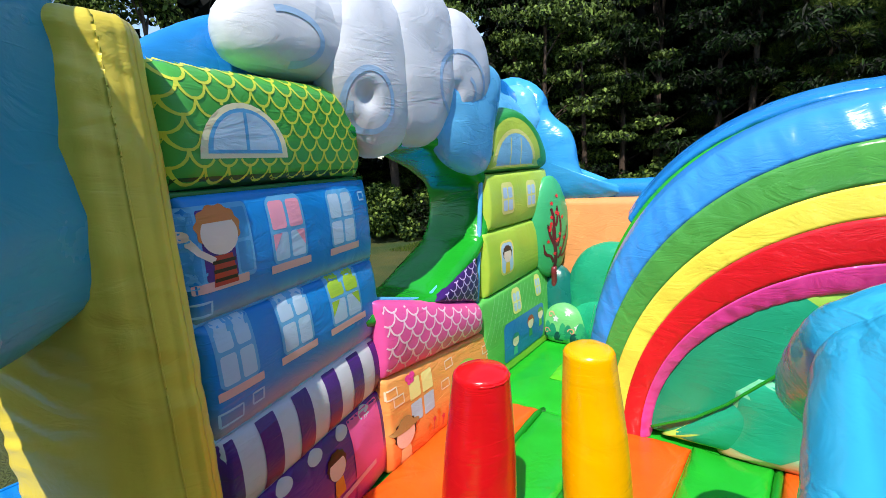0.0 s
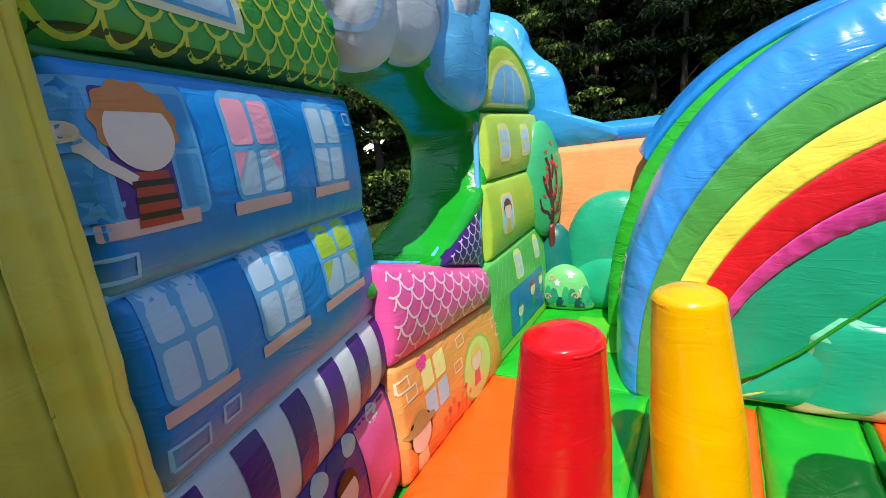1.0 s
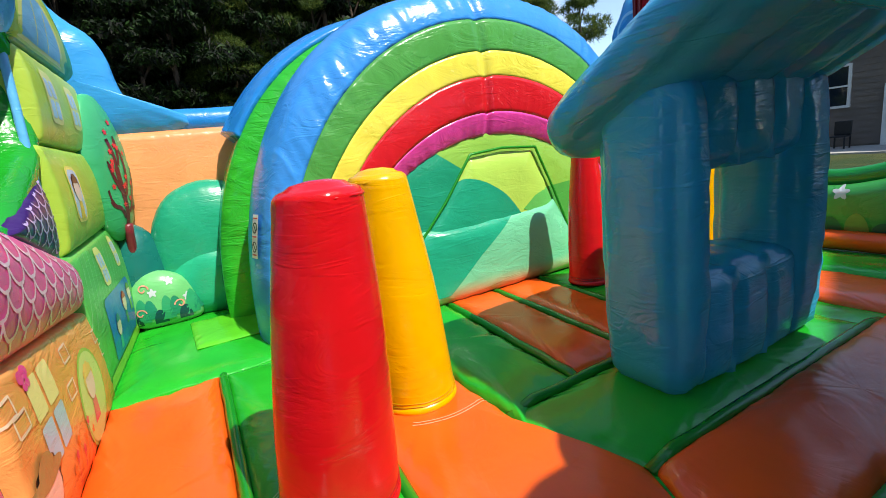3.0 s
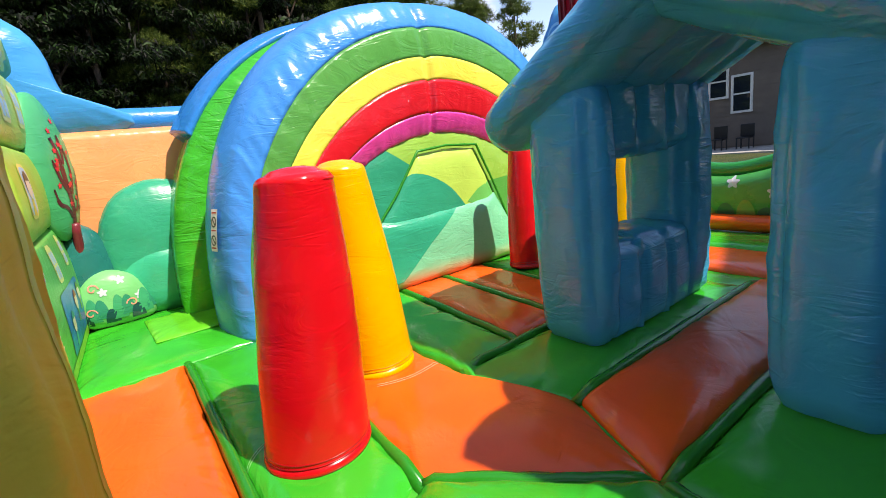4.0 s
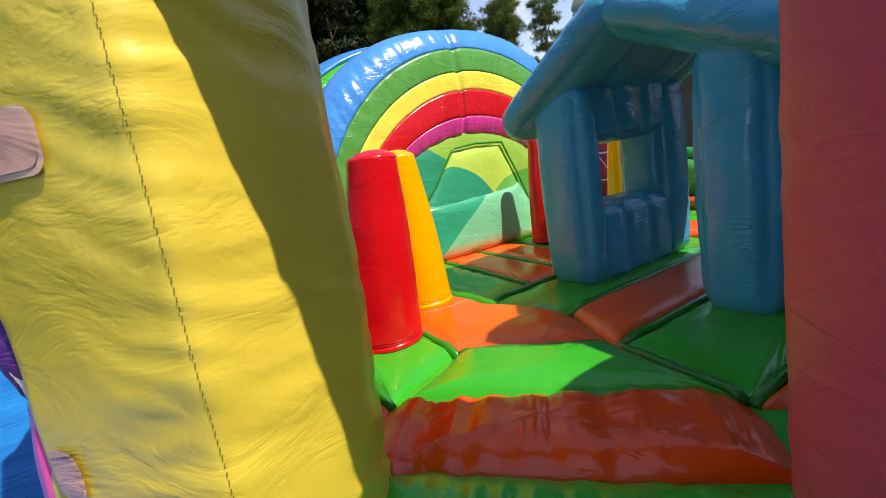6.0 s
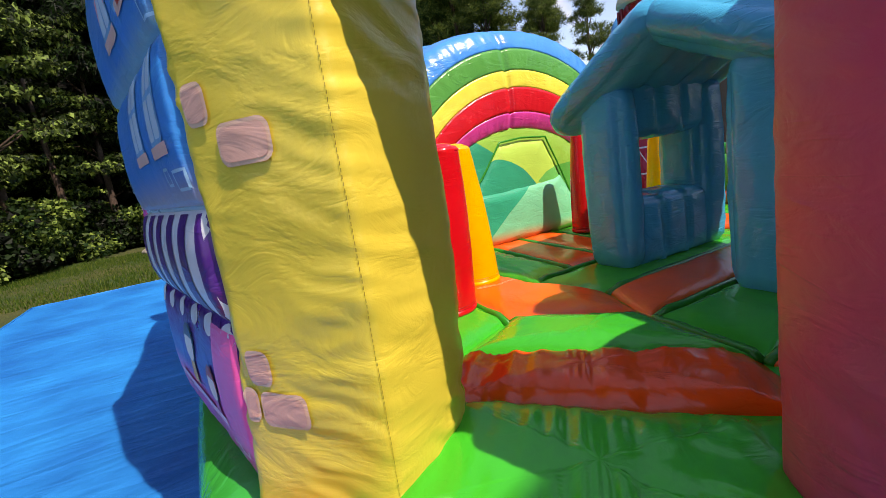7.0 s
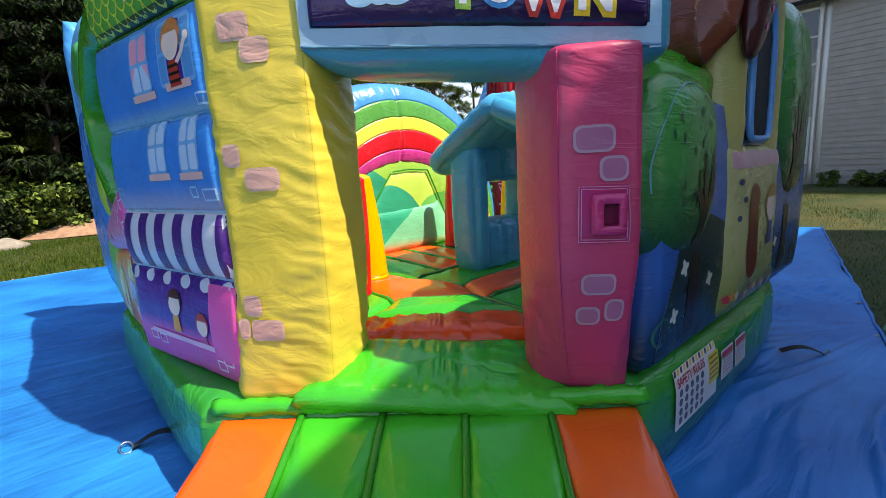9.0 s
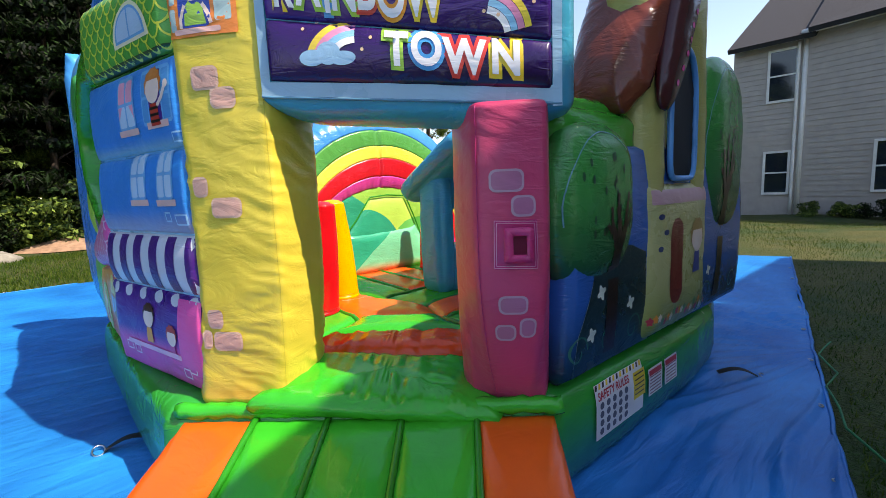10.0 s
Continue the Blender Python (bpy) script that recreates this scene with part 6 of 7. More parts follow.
# ---- blue play house ----
play = thing("play_house", "glossy blue inflated play house with pitched roof and window openings", "inflatable play house")
for k, (y0, y1) in enumerate(((1.78, 2.11), (0.88, 1.17))):
    part("post", puff_box(0.37, 0.56, y0, y1, 0.0, 1.14, 0.035, 0.035, 0.08, k, 0.009), PLAYBLUE, play)
    part("post", puff_box(1.12, 1.40, y0, y1, 0.0, 1.14, 0.035, 0.035, 0.08, k + 2, 0.009), PLAYBLUE, play)
    part("window_sill", puff_box(0.50, 1.20, y0 + 0.01, y1 - 0.01, 0.0, 0.43, 0.03, seed=k + 4, ribs=(0.72, 0.95)), PLAYBLUE, play)
    part("header", puff_box(0.50, 1.20, y0 + 0.01, y1 - 0.01, 0.82, 1.14, 0.03, seed=k + 6, ribs=(0.72, 0.95)), PLAYBLUE, play)


def roof_slab(ya, za, yb, zb, thick, x0, x1, seed):
    me = puff_box(x0, x1, 0, math.hypot(yb - ya, zb - za), -thick / 2, thick / 2, 0.035, 0.05, 0.12, seed, 0.008, ribs=(0.62, 0.95, 1.25))
    d = Vector((0, yb - ya, zb - za)).normalized()
    m_ = Matrix(((1, 0, 0), d, Vector((1, 0, 0)).cross(d))).transposed().to_4x4()
    m_.translation = (0, ya, za)
    me.transform(m_)
    return me


part("roof", roof_slab(2.34, 0.95, 1.45, 1.455, 0.245, 0.31, 1.53, 1), PLAYBLUE, play)
part("roof", roof_slab(1.575, 1.435, 0.60, 1.0, 0.245, 0.32, 1.52, 2), PLAYBLUE, play)


# ---- right wall: printed garden with trees and a small house ----
rw = thing("garden_wall", "inflated outer wall printed with a blue garden and flowers", "inflatable wall", kind="structure")
g_low = Panel((-0.5, 0.06), (3.0, 0.06), 0.19, 0.04, 0.0, 2.72, -0.04, lambda u: 1.22 - 0.1 * max(0, u - 1.6), rim=0.05, seed=81)
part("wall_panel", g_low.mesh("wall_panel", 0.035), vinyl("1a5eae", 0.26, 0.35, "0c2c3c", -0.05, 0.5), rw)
part("top_cushion", puff_box(-0.50, 0.42, -0.06, 0.22, 1.0, 1.44, 0.04, 0.06, 0.12, 5), vinyl("28a030", 0.22, 0.4), rw)
g1 = lambda u, v, lift=0.0: g_low.pt(u, v, 1, lift)
print_part("printed_hill", [decal(g1, dense([(0.04, 0.0), (0.07, 0.22), (0.16, 0.40), (0.22, 0.56), (0.40, 0.66), (0.62, 0.64), (0.80, 0.58), (0.84, 0.0)], 0.04), 0.002)], vinyl("103038", 0.3), rw)
print_part("printed_line", [stroke(g1, [(0.045, 0.05), (0.07, 0.22), (0.16, 0.40), (0.20, 0.50)], 0.003, 0.004)], vinyl("8fa8b8", 0.36), rw)
rng = random.Random(9)
for cu, cv in ((0.28, 0.42), (0.45, 0.62), (0.55, 0.78), (0.62, 0.3), (0.2, 0.2), (1.9, 0.3), (2.1, 0.5)):
    print_part("printed_flower", [decal(g1, ell(cu, cv, 0.036, 0.036, 24, wob=0.32, waves=4), 0.004)], vinyl("d8dccb", 0.38), rw)
for k in range(9):
    cu = 0.08 + 0.3 * k
    print_part("printed_fern", [stroke(g1, [(cu + 0.09 * math.cos(t) * (1 - t / 9), 0.13 + 0.10 * math.sin(t) * (1 - t / 9)) for t in np.linspace(0, 6.5, 26)], 0.012, 0.003)], vinyl("1f6a5a", 0.36), rw)


def tree_print(x0, z0, w, h, seed, trunk_x, parent):
    """A printed inflated tree: crown cushion, pale outline, leaf specks, dark trunk with boughs."""
    pts = [(x0 + w * a, z0 + h * b_) for a, b_ in ((0.5, 0.0), (0.16, 0.03), (-0.02, 0.22), (-0.03, 0.62), (0.05, 0.92), (0.30, 1.03), (0.70, 1.03), (0.96, 0.92), (1.04, 0.62), (1.02, 0.26), (0.84, 0.04))]
    # crown green runs from light at the top to dark below
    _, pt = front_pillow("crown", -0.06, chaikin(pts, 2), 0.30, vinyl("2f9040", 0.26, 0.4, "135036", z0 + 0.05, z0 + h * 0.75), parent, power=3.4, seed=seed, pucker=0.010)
    ring = chaikin(pts, 2)
    cx, cz = x0 + w / 2, z0 + h / 2
    print_part("printed_outline", [stroke(pt, [(cx + w * 0.475 * math.cos(t), cz + h * 0.46 * math.sin(t)) for t in np.linspace(3.3, 0.9, 40)], 0.006, 0.004)], vinyl("5f9aa8", 0.36), parent)
    r = random.Random(int(seed * 10))
    for _ in range(22):
        a, q = r.uniform(0, 6.28), r.uniform(0.2, 0.85)
        lx, lz = cx + w * 0.45 * q * math.cos(a), cz + h * 0.45 * q * math.sin(a)
        print_part("printed_leaf", [decal(pt, ell(lx, lz, 0.010, 0.024, 10), 0.004)], vinyl("154a2c", 0.36), parent)
    tx = trunk_x
    def bough(k0, ends, wide):
        """A tapering bough along a bent line, as overlapping strokes."""
        out = []
        for q in range(len(ends) - 1):
            out.append(stroke(pt, [(tx + ends[q][0], z0 + h * ends[q][1]), (tx + ends[q + 1][0], z0 + h * ends[q + 1][1])], wide * (1 - 0.27 * q), 0.006 + 0.0006 * (k0 + q)))
        return out
    limbs = bough(0, [(0.0, 0.0), (-0.005, 0.16), (0.0, 0.34)], 0.13)
    limbs += bough(3, [(-0.03, 0.28), (-0.07, 0.38), (-0.09, 0.42), (-0.10, 0.52)], 0.055)
    limbs += bough(7, [(0.0, 0.32), (-0.015, 0.44), (-0.03, 0.52), (-0.02, 0.60)], 0.05)
    limbs += bough(11, [(0.03, 0.30), (0.06, 0.40), (0.07, 0.50), (0.10, 0.60)], 0.055)
    limbs += bough(15, [(0.05, 0.38), (0.10, 0.42), (0.13, 0.50)], 0.035)
    limbs += bough(19, [(-0.06, 0.37), (-0.11, 0.38), (-0.14, 0.42)], 0.03)
    print_part("printed_trunk", limbs, vinyl("2c1312", 0.34), parent)
    print_part("printed_trunk", [stroke(lambda u, v, lift=0.0: g_low.pt(u + 0.5, v, 1, lift), [(tx, z0 + 0.06), (tx, 0.06)], 0.12, 0.008)], vinyl("2c1312", 0.34), parent)


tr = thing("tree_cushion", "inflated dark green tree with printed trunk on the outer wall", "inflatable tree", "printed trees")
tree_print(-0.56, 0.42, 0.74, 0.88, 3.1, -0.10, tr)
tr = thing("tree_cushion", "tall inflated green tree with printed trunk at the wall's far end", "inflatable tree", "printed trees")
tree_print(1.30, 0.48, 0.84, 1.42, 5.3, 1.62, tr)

cottage = thing("garden_cottage", "inflated yellow cottage front with an arched dark mesh window", "inflatable cottage")
yel = vinyl("b4ab62", 0.26, 0.4, "c4bf90", 0.2, 1.2)


def slab_with_hole(outer, inner, y0, y1, puff, seed):
    """A cushion ring between an outer and an inner outline of equal count, in (x, z)."""
    n_ = len(outer)
    verts, faces = [], []
    prof = [(0.0, 0.0), (0.08, 0.55), (0.22, 0.85), (0.5, 1.0), (0.78, 0.85), (0.92, 0.55), (1.0, 0.0)]
    ym, hy = (y0 + y1) / 2, (y1 - y0) / 2
    m_ = 2 * len(prof) - 2
    for (xo, zo), (xi, zi) in zip(outer, inner):
        ring = [(k, -h_) for k, h_ in prof] + [(k, h_) for k, h_ in prof[-2:0:-1]]
        for k, h_ in ring:
            x, z = xo + (xi - xo) * k, zo + (zi - zo) * k
            verts.append((x, ym + h_ * (hy + puff * 0.3 * nz(x * 5, z * 5, seed)) + 0.006 * nz(x * 18, z * 18, seed), z))
    for i in range(n_):
        j = (i + 1) % n_
        for k in range(m_):
            q = (k + 1) % m_
            faces.append((i * m_ + k, i * m_ + q, j * m_ + q, j * m_ + k))
    return mesh_from("slab", verts, faces)


no = 48
outer_c, inner_c = [], []
for i in range(no):
    a = 2 * math.pi * i / no
    ca, sa = math.cos(a), math.sin(a)
    k = min(0.50 / abs(ca) if abs(ca) > 1e-6 else 9, 1.28 / abs(sa) if abs(sa) > 1e-6 else 9)
    outer_c.append((0.79 + k * ca - 0.05 * max(0, sa), 1.40 + k * sa))
    inner_c.append((0.78 + 0.20 * math.copysign(abs(ca) ** (0.7 if sa > 0 else 0.3), ca), 1.41 + (0.42 if sa > 0 else 0.40) * math.copysign(abs(sa) ** (0.8 if sa > 0 else 0.3), sa)))
part("cottage_front", slab_with_hole(outer_c, inner_c, -0.20, 0.16, 0.03, 4.0), yel, cottage)
part("mesh_window", pillow([(x, z) for x, z in inner_c], flat_frame((0, -0.165, 0), (1, 0, 0)), 0.03, power=8)[0], plain("window_mesh", "12151c", 0.7, bump=0.5, bump_scale=260), cottage)
part("window_piping", tube([(x, -0.185, z) for x, z in inner_c], 0.02, 8, closed=True), vinyl("4f9ad8", 0.3), cottage)
# khaki blends into a darker olive towards the panel's foot
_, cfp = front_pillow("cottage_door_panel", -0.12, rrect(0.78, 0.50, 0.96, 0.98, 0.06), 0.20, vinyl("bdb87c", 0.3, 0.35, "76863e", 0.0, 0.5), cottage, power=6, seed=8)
print_part("printed_band", [decal(cfp, rrect(0.78, 0.90, 0.88, 0.09, 0.01), 0.004)], vinyl("c79aa0", 0.36), cottage)
print_part("printed_door", [decal(cfp, rrect(0.64, 0.48, 0.19, 0.56, 0.09), 0.005)], vinyl("7a2420", 0.34), cottage)
figure_print(cfp, 0.98, 0.60, 0.19, cottage, vinyl("b08a4a", 0.4), vinyl("2a3f8a", 0.4))
rng = random.Random(12)
for k in range(22):
    cu = 0.34 + 0.042 * k
    print_part("printed_flower", [decal(cfp, ell(cu, 0.10 + rng.uniform(0, 0.06), 0.022, 0.026, 15, wob=0.25, waves=5), 0.006 + 0.0005 * k)], (vinyl("c03a4a", 0.38), vinyl("d88a3a", 0.38), vinyl("d8d0b8", 0.38), vinyl("4f8a5a", 0.38))[k % 4], cottage)
for k in range(3):
    print_part("printed_butterfly", [decal(cfp, ell(0.42 + 0.06 * (k % 2), 0.58 + 0.1 * k, 0.03, 0.018, 14), 0.006)], vinyl("31406a", 0.38), cottage)

broof = thing("cottage_roof", "glossy brown inflated pitched roof with pink dots on its edge", "inflatable roof")
me, _ = pillow(chaikin([(-0.30, 0.0), (0.20, 0.0), (0.22, 0.7), (0.20, 1.40), (-0.30, 1.40), (-0.33, 0.7)], 1), flat_frame((0.14, 0, 1.40), (0, -1, 0), (0.45, 0, 0.89)), 0.34, 3.0, 14, None, 3.0, 0.014, None, 2.0)
part("roof_cushion", me, vinyl("7c3a28", 0.18, 0.4), broof)
_, rpt = front_pillow("roof_edge", -0.22, chaikin([(0.30, 1.42), (0.34, 1.75), (0.62, 2.45), (0.78, 2.62), (0.95, 2.4), (0.62, 1.72), (0.46, 1.40)], 2), 0.16, vinyl("4a1c1e", 0.22), broof, seed=3)
rng = random.Random(5)
for k in range(10):
    t = 0.08 + 0.085 * k
    print_part("printed_dot", [decal(rpt, ell(0.38 + 0.42 * t + rng.uniform(-0.03, 0.05), 1.48 + 1.0 * t, 0.018, 0.018, 12), 0.005)], HOTPINK, broof)

# safety signs on the base
for sx0, wd, hd, lab_txt in ((-0.24, 0.55, 0.31, "SAFETY RULES"), (0.385, 0.46, 0.18, "")):
    s_ob = thing("safety_sign", "white safety rules sign with pictograms and striped border on the base" if lab_txt else "two small white warning labels with text rows on the base", "sign", "base signs")
    spt = lambda u, v, lift=0.0: base_at(u, -0.11, v, 0.012 + lift)
    zc = -0.265 if lab_txt else -0.29
    if lab_txt:
        print_part("sign_sheet", [decal(spt, rrect(sx0 + wd / 2, zc, wd, hd, 0.006), 0.0)], vinyl("e8e6e0", 0.4), s_ob)
        for k in range(14):
            x0 = sx0 + wd * k / 14
            print_part("hazard_stripe", [decal(spt, dense([(x0, zc + hd / 2 - 0.028), (x0 + 0.022, zc + hd / 2 - 0.028), (x0 + 0.034, zc + hd / 2 - 0.002), (x0 + 0.012, zc + hd / 2 - 0.002)], 0.03), 0.003)], vinyl("f0c81e", 0.4) if k % 2 else BLACK, s_ob)
        for r in range(4):
            for c in range(5):
                cx, cz = sx0 + 0.06 + 0.068 * c, zc + 0.035 - 0.05 * r
                print_part("pictogram", [decal(spt, ell(cx, cz, 0.021, 0.021, 14), 0.003)], vinyl("55555e", 0.4), s_ob)
        print_part("yellow_notice", [decal(spt, rrect(sx0 + 0.50, zc + 0.02, 0.15, 0.17, 0.004), 0.003)], vinyl("e8c832", 0.4), s_ob)
        for k in range(5):
            print_part("text_bar", [stroke(spt, [(sx0 + 0.44, zc + 0.085 - 0.03 * k), (sx0 + 0.56, zc + 0.085 - 0.03 * k)], 0.008, 0.005)], BLACK, s_ob)
        cu = bpy.data.curves.new("sign_text", "FONT")
        cu.body, cu.size, cu.offset = lab_txt, 0.058, 0.0012
        tmp = bpy.data.objects.new("sign_text", cu)
        me = bpy.data.meshes.new_from_object(tmp)
        for p in me.vertices:
            p.co = spt(sx0 + 0.02 + p.co.x * 0.95, zc + 0.072 + p.co.y * 1.1, 0.006)
        part("sign_text", me, vinyl("c02028", 0.4), s_ob)
        bpy.data.objects.remove(tmp)
        bpy.data.curves.remove(cu)
    else:
        for k in range(2):
            x0 = sx0 + k * 0.24
            print_part("sign_sheet", [decal(spt, rrect(x0 + 0.10, zc, 0.20, hd, 0.006), 0.0)], vinyl("e8e6e0", 0.4), s_ob)
            print_part("red_band", [decal(spt, rrect(x0 + 0.10, zc + hd / 2 - 0.03, 0.18, 0.035, 0.003), 0.003)], vinyl("c23038", 0.4), s_ob)
            for r in range(6):
                print_part("text_bar", [stroke(spt, [(x0 + 0.02, zc + 0.035 - 0.022 * r), (x0 + 0.18, zc + 0.035 - 0.022 * r)], 0.008, 0.003)], vinyl("8a5a5a", 0.4), s_ob)


def strap(x, y, dx, dy):
    e = thing("anchor_strap", "black webbing anchor strap with steel ring lying on the tarpaulin", "strap", "anchor straps")
    line = [(x + dx * 0.30 * t, y + dy * 0.30 * t, GROUND + 0.06 + 0.05 * math.sin(3.1 * t) - 0.03 * t) for t in np.linspace(0, 1, 14)]
    bm = bmesh.new()
    prev = None
    for p in line:
        a = bm.verts.new((p[0] - dy * 0.03, p[1] + dx * 0.03, p[2]))
        b_ = bm.verts.new((p[0] + dy * 0.03, p[1] - dx * 0.03, p[2]))
        c = bm.verts.new((p[0] + dy * 0.03, p[1] - dx * 0.03, p[2] - 0.006))
        d = bm.verts.new((p[0] - dy * 0.03, p[1] + dx * 0.03, p[2] - 0.006))
        if prev:
            for k_ in range(4):
                bm.faces.new((prev[k_], prev[(k_ + 1) % 4], (a, b_, c, d)[(k_ + 1) % 4], (a, b_, c, d)[k_]))
        prev = (a, b_, c, d)
    part("webbing", bm, plain("webbing", "141416", 0.8), e)
    part("ring", tube([(x + dx * 0.34 + 0.035 * math.cos(a), y + dy * 0.34 + 0.035 * math.sin(a), GROUND + 0.03 + 0.02 * math.sin(a)) for a in np.linspace(0, 6.28, 18)[:-1]], 0.006, 6, closed=True), plain("steel", "a8acb0", 0.3, 1.0), e)


strap(-2.0, 2.05, -0.9, 0.4)
strap(1.55, -0.22, 0.6, -0.8)
rope = thing("rope", "thin green rope lying along the tarpaulin edge", "rope")
rp = [(3.05, -0.72), (2.6, -0.70), (2.2, -0.88), (1.85, -0.86), (1.5, -0.98), (1.2, -1.05), (0.9, -1.25), (0.6, -1.6)]
fine = [(rp[i][0] + (rp[i + 1][0] - rp[i][0]) * k / 6, rp[i][1] + (rp[i + 1][1] - rp[i][1]) * k / 6, GROUND + 0.035 + 0.008 * nz(i + k / 6)) for i in range(len(rp) - 1) for k in range(6)]
part("rope_line", tube(fine, 0.008, 6), plain("rope_green", "1f7a48", 0.7), rope)

# ---- right inner wall and the tower at the back ----
inner = thing("flower_wall", "low inflated green wall printed with white flowers and bushes", "inflatable wall", kind="structure")
fw = Panel((3.15, 4.6), (3.15, 0.9), 0.14, 0.03, 0.0, 3.6, 0.06, lambda u: 0.46 + 0.05 * math.sin(u * 5.0), rim=0.05, seed=91)
part("wall_panel", fw.mesh("wall_panel", 0.05), vinyl("3a9a4a", 0.3), inner)
part("top_cushion", tube([(3.15, 4.6 - 3.6 * i / 40, 0.50 + 0.05 * math.sin(3.6 * i / 40 * 5.0)) for i in range(41)], 0.07, 10), vinyl("178a3a", 0.26), inner)
part("foot_tube", tube([(2.95, 4.6 - 3.6 * i / 20, 0.04) for i in range(21)], 0.07, 10), ORANGE, inner)
fpt = lambda u, v, lift=0.0: fw.pt(u, v, 1, lift)
for k in range(16):
    cu = 1.2 + 0.15 * k
    print_part("printed_bush", [decal(fpt, half_disc(cu, 0.09, 0.07, 0.08 + 0.03 * (k % 3), 10), 0.004 + 0.0004 * k)], vinyl("2a6a4a", 0.36) if k % 2 else vinyl("7aa04a", 0.36), inner)
    if k % 2:
        print_part("printed_flower", [decal(fpt, ell(cu + 0.05, 0.29 + 0.04 * (k % 4 - 1), 0.042, 0.042, 25, wob=0.3, waves=5), 0.006), ], WHITE, inner)
tower = thing("back_tower", "inflated tower with red striped drum, cream dome and yellow tip", "inflatable tower")
part("drum", column([(2.95 + 0.26 * math.cos(a), 3.55 + 0.26 * math.sin(a)) for a in np.linspace(0, 6.28, 17)[:-1]], 0.0, 2.25, 0.02, 5, 20)[0], vinyl("c8202a", 0.28), tower)
for i in range(16):
    a = 2 * math.pi * i / 16
    part("stripe", tube([(2.95 + 0.285 * math.cos(a), 3.55 + 0.285 * math.sin(a), z) for z in np.linspace(1.85, 2.2, 6)], 0.02, 6), vinyl("8a1018", 0.3), tower)

tower_pt = lambda u, v, lift=0.0: Vector((2.95 - (0.287 + lift) * math.cos(u), 3.55 - (0.287 + lift) * math.sin(u), v))
print_part("printed_cross", [stroke(tower_pt, line, 0.018, 0.003) for line in ([(0.1, 0.1), (1.2, 0.62)], [(0.1, 0.62), (1.2, 0.1)], [(0.05, 0.66), (1.25, 0.66)], [(0.05, 0.36), (1.25, 0.36)])], vinyl("ecd8d0", 0.4), tower)


def dome(cx, cy, z0, r, h, pw=0.5):
    verts, faces = [], []
    for j in range(13):
        k = j / 12
        rr = r * (1 - k ** 2) ** pw
        for i in range(24):
            a = 2 * math.pi * i / 24
            verts.append((cx + rr * math.cos(a), cy + rr * math.sin(a), z0 + h * k))
    for j in range(12):
        for i in range(24):
            faces.append((j * 24 + i, j * 24 + (i + 1) % 24, (j + 1) * 24 + (i + 1) % 24, (j + 1) * 24 + i))
    faces.append(tuple(range(24))[::-1])
    return mesh_from("dome", verts, faces)


part("dome", dome(2.95, 3.55, 2.24, 0.31, 0.24), vinyl("e8d2a0", 0.3), tower)
part("tip", dome(2.95, 3.55, 2.44, 0.12, 0.3, 1.0), vinyl("f2b21e", 0.26), tower)
bc = thing("cloud_cushion", "pale blue inflated cloud cushions with printed swirls behind the play house", "inflatable cloud")
for k, (cy, cz, ry_, rz_) in enumerate(((2.75, 1.85, 0.62, 0.46), (3.95, 1.75, 0.3, 0.5))):
    fr = flat_frame((3.1, 0, 0), (0, -1, 0))
    me, pt = pillow([(-u_, v_) for u_, v_ in ell(cy, cz, ry_, rz_, 40, wob=0.06, waves=6)], fr, 0.4, 2.2, 10, None, k)
    part("cloud_body", me, vinyl("45a8dc", 0.28), bc)
    line = [(-cy + 0.2 * (1 - 0.6 * q / 30) * math.cos(5.4 * q / 30), cz + 0.12 + 0.2 * (1 - 0.6 * q / 30) * math.sin(5.4 * q / 30)) for q in range(31)]
    print_part("printed_swirl", [stroke(pt, line, 0.03, 0.004)], vinyl("a8dcf0", 0.36), bc)


# ---- houses ----
SIDING = plain("siding", "a79f97", 0.55, noise_scale=3.0, vary=0.08, bump=0.15, bump_scale=90)
TRIM = plain("white_trim", "d8d8d4", 0.5, vary=0.05)
SHINGLE = plain("shingle", "26272c", 0.85, noise_scale=20, vary=0.3, bump=0.6, bump_scale=40)
m, n, l, b = shader("window_glass")
b.inputs["Base Color"].default_value, b.inputs["Roughness"].default_value, b.inputs["Specular IOR Level"].default_value = lin("1c2630"), 0.05, 0.8
GLASS = m


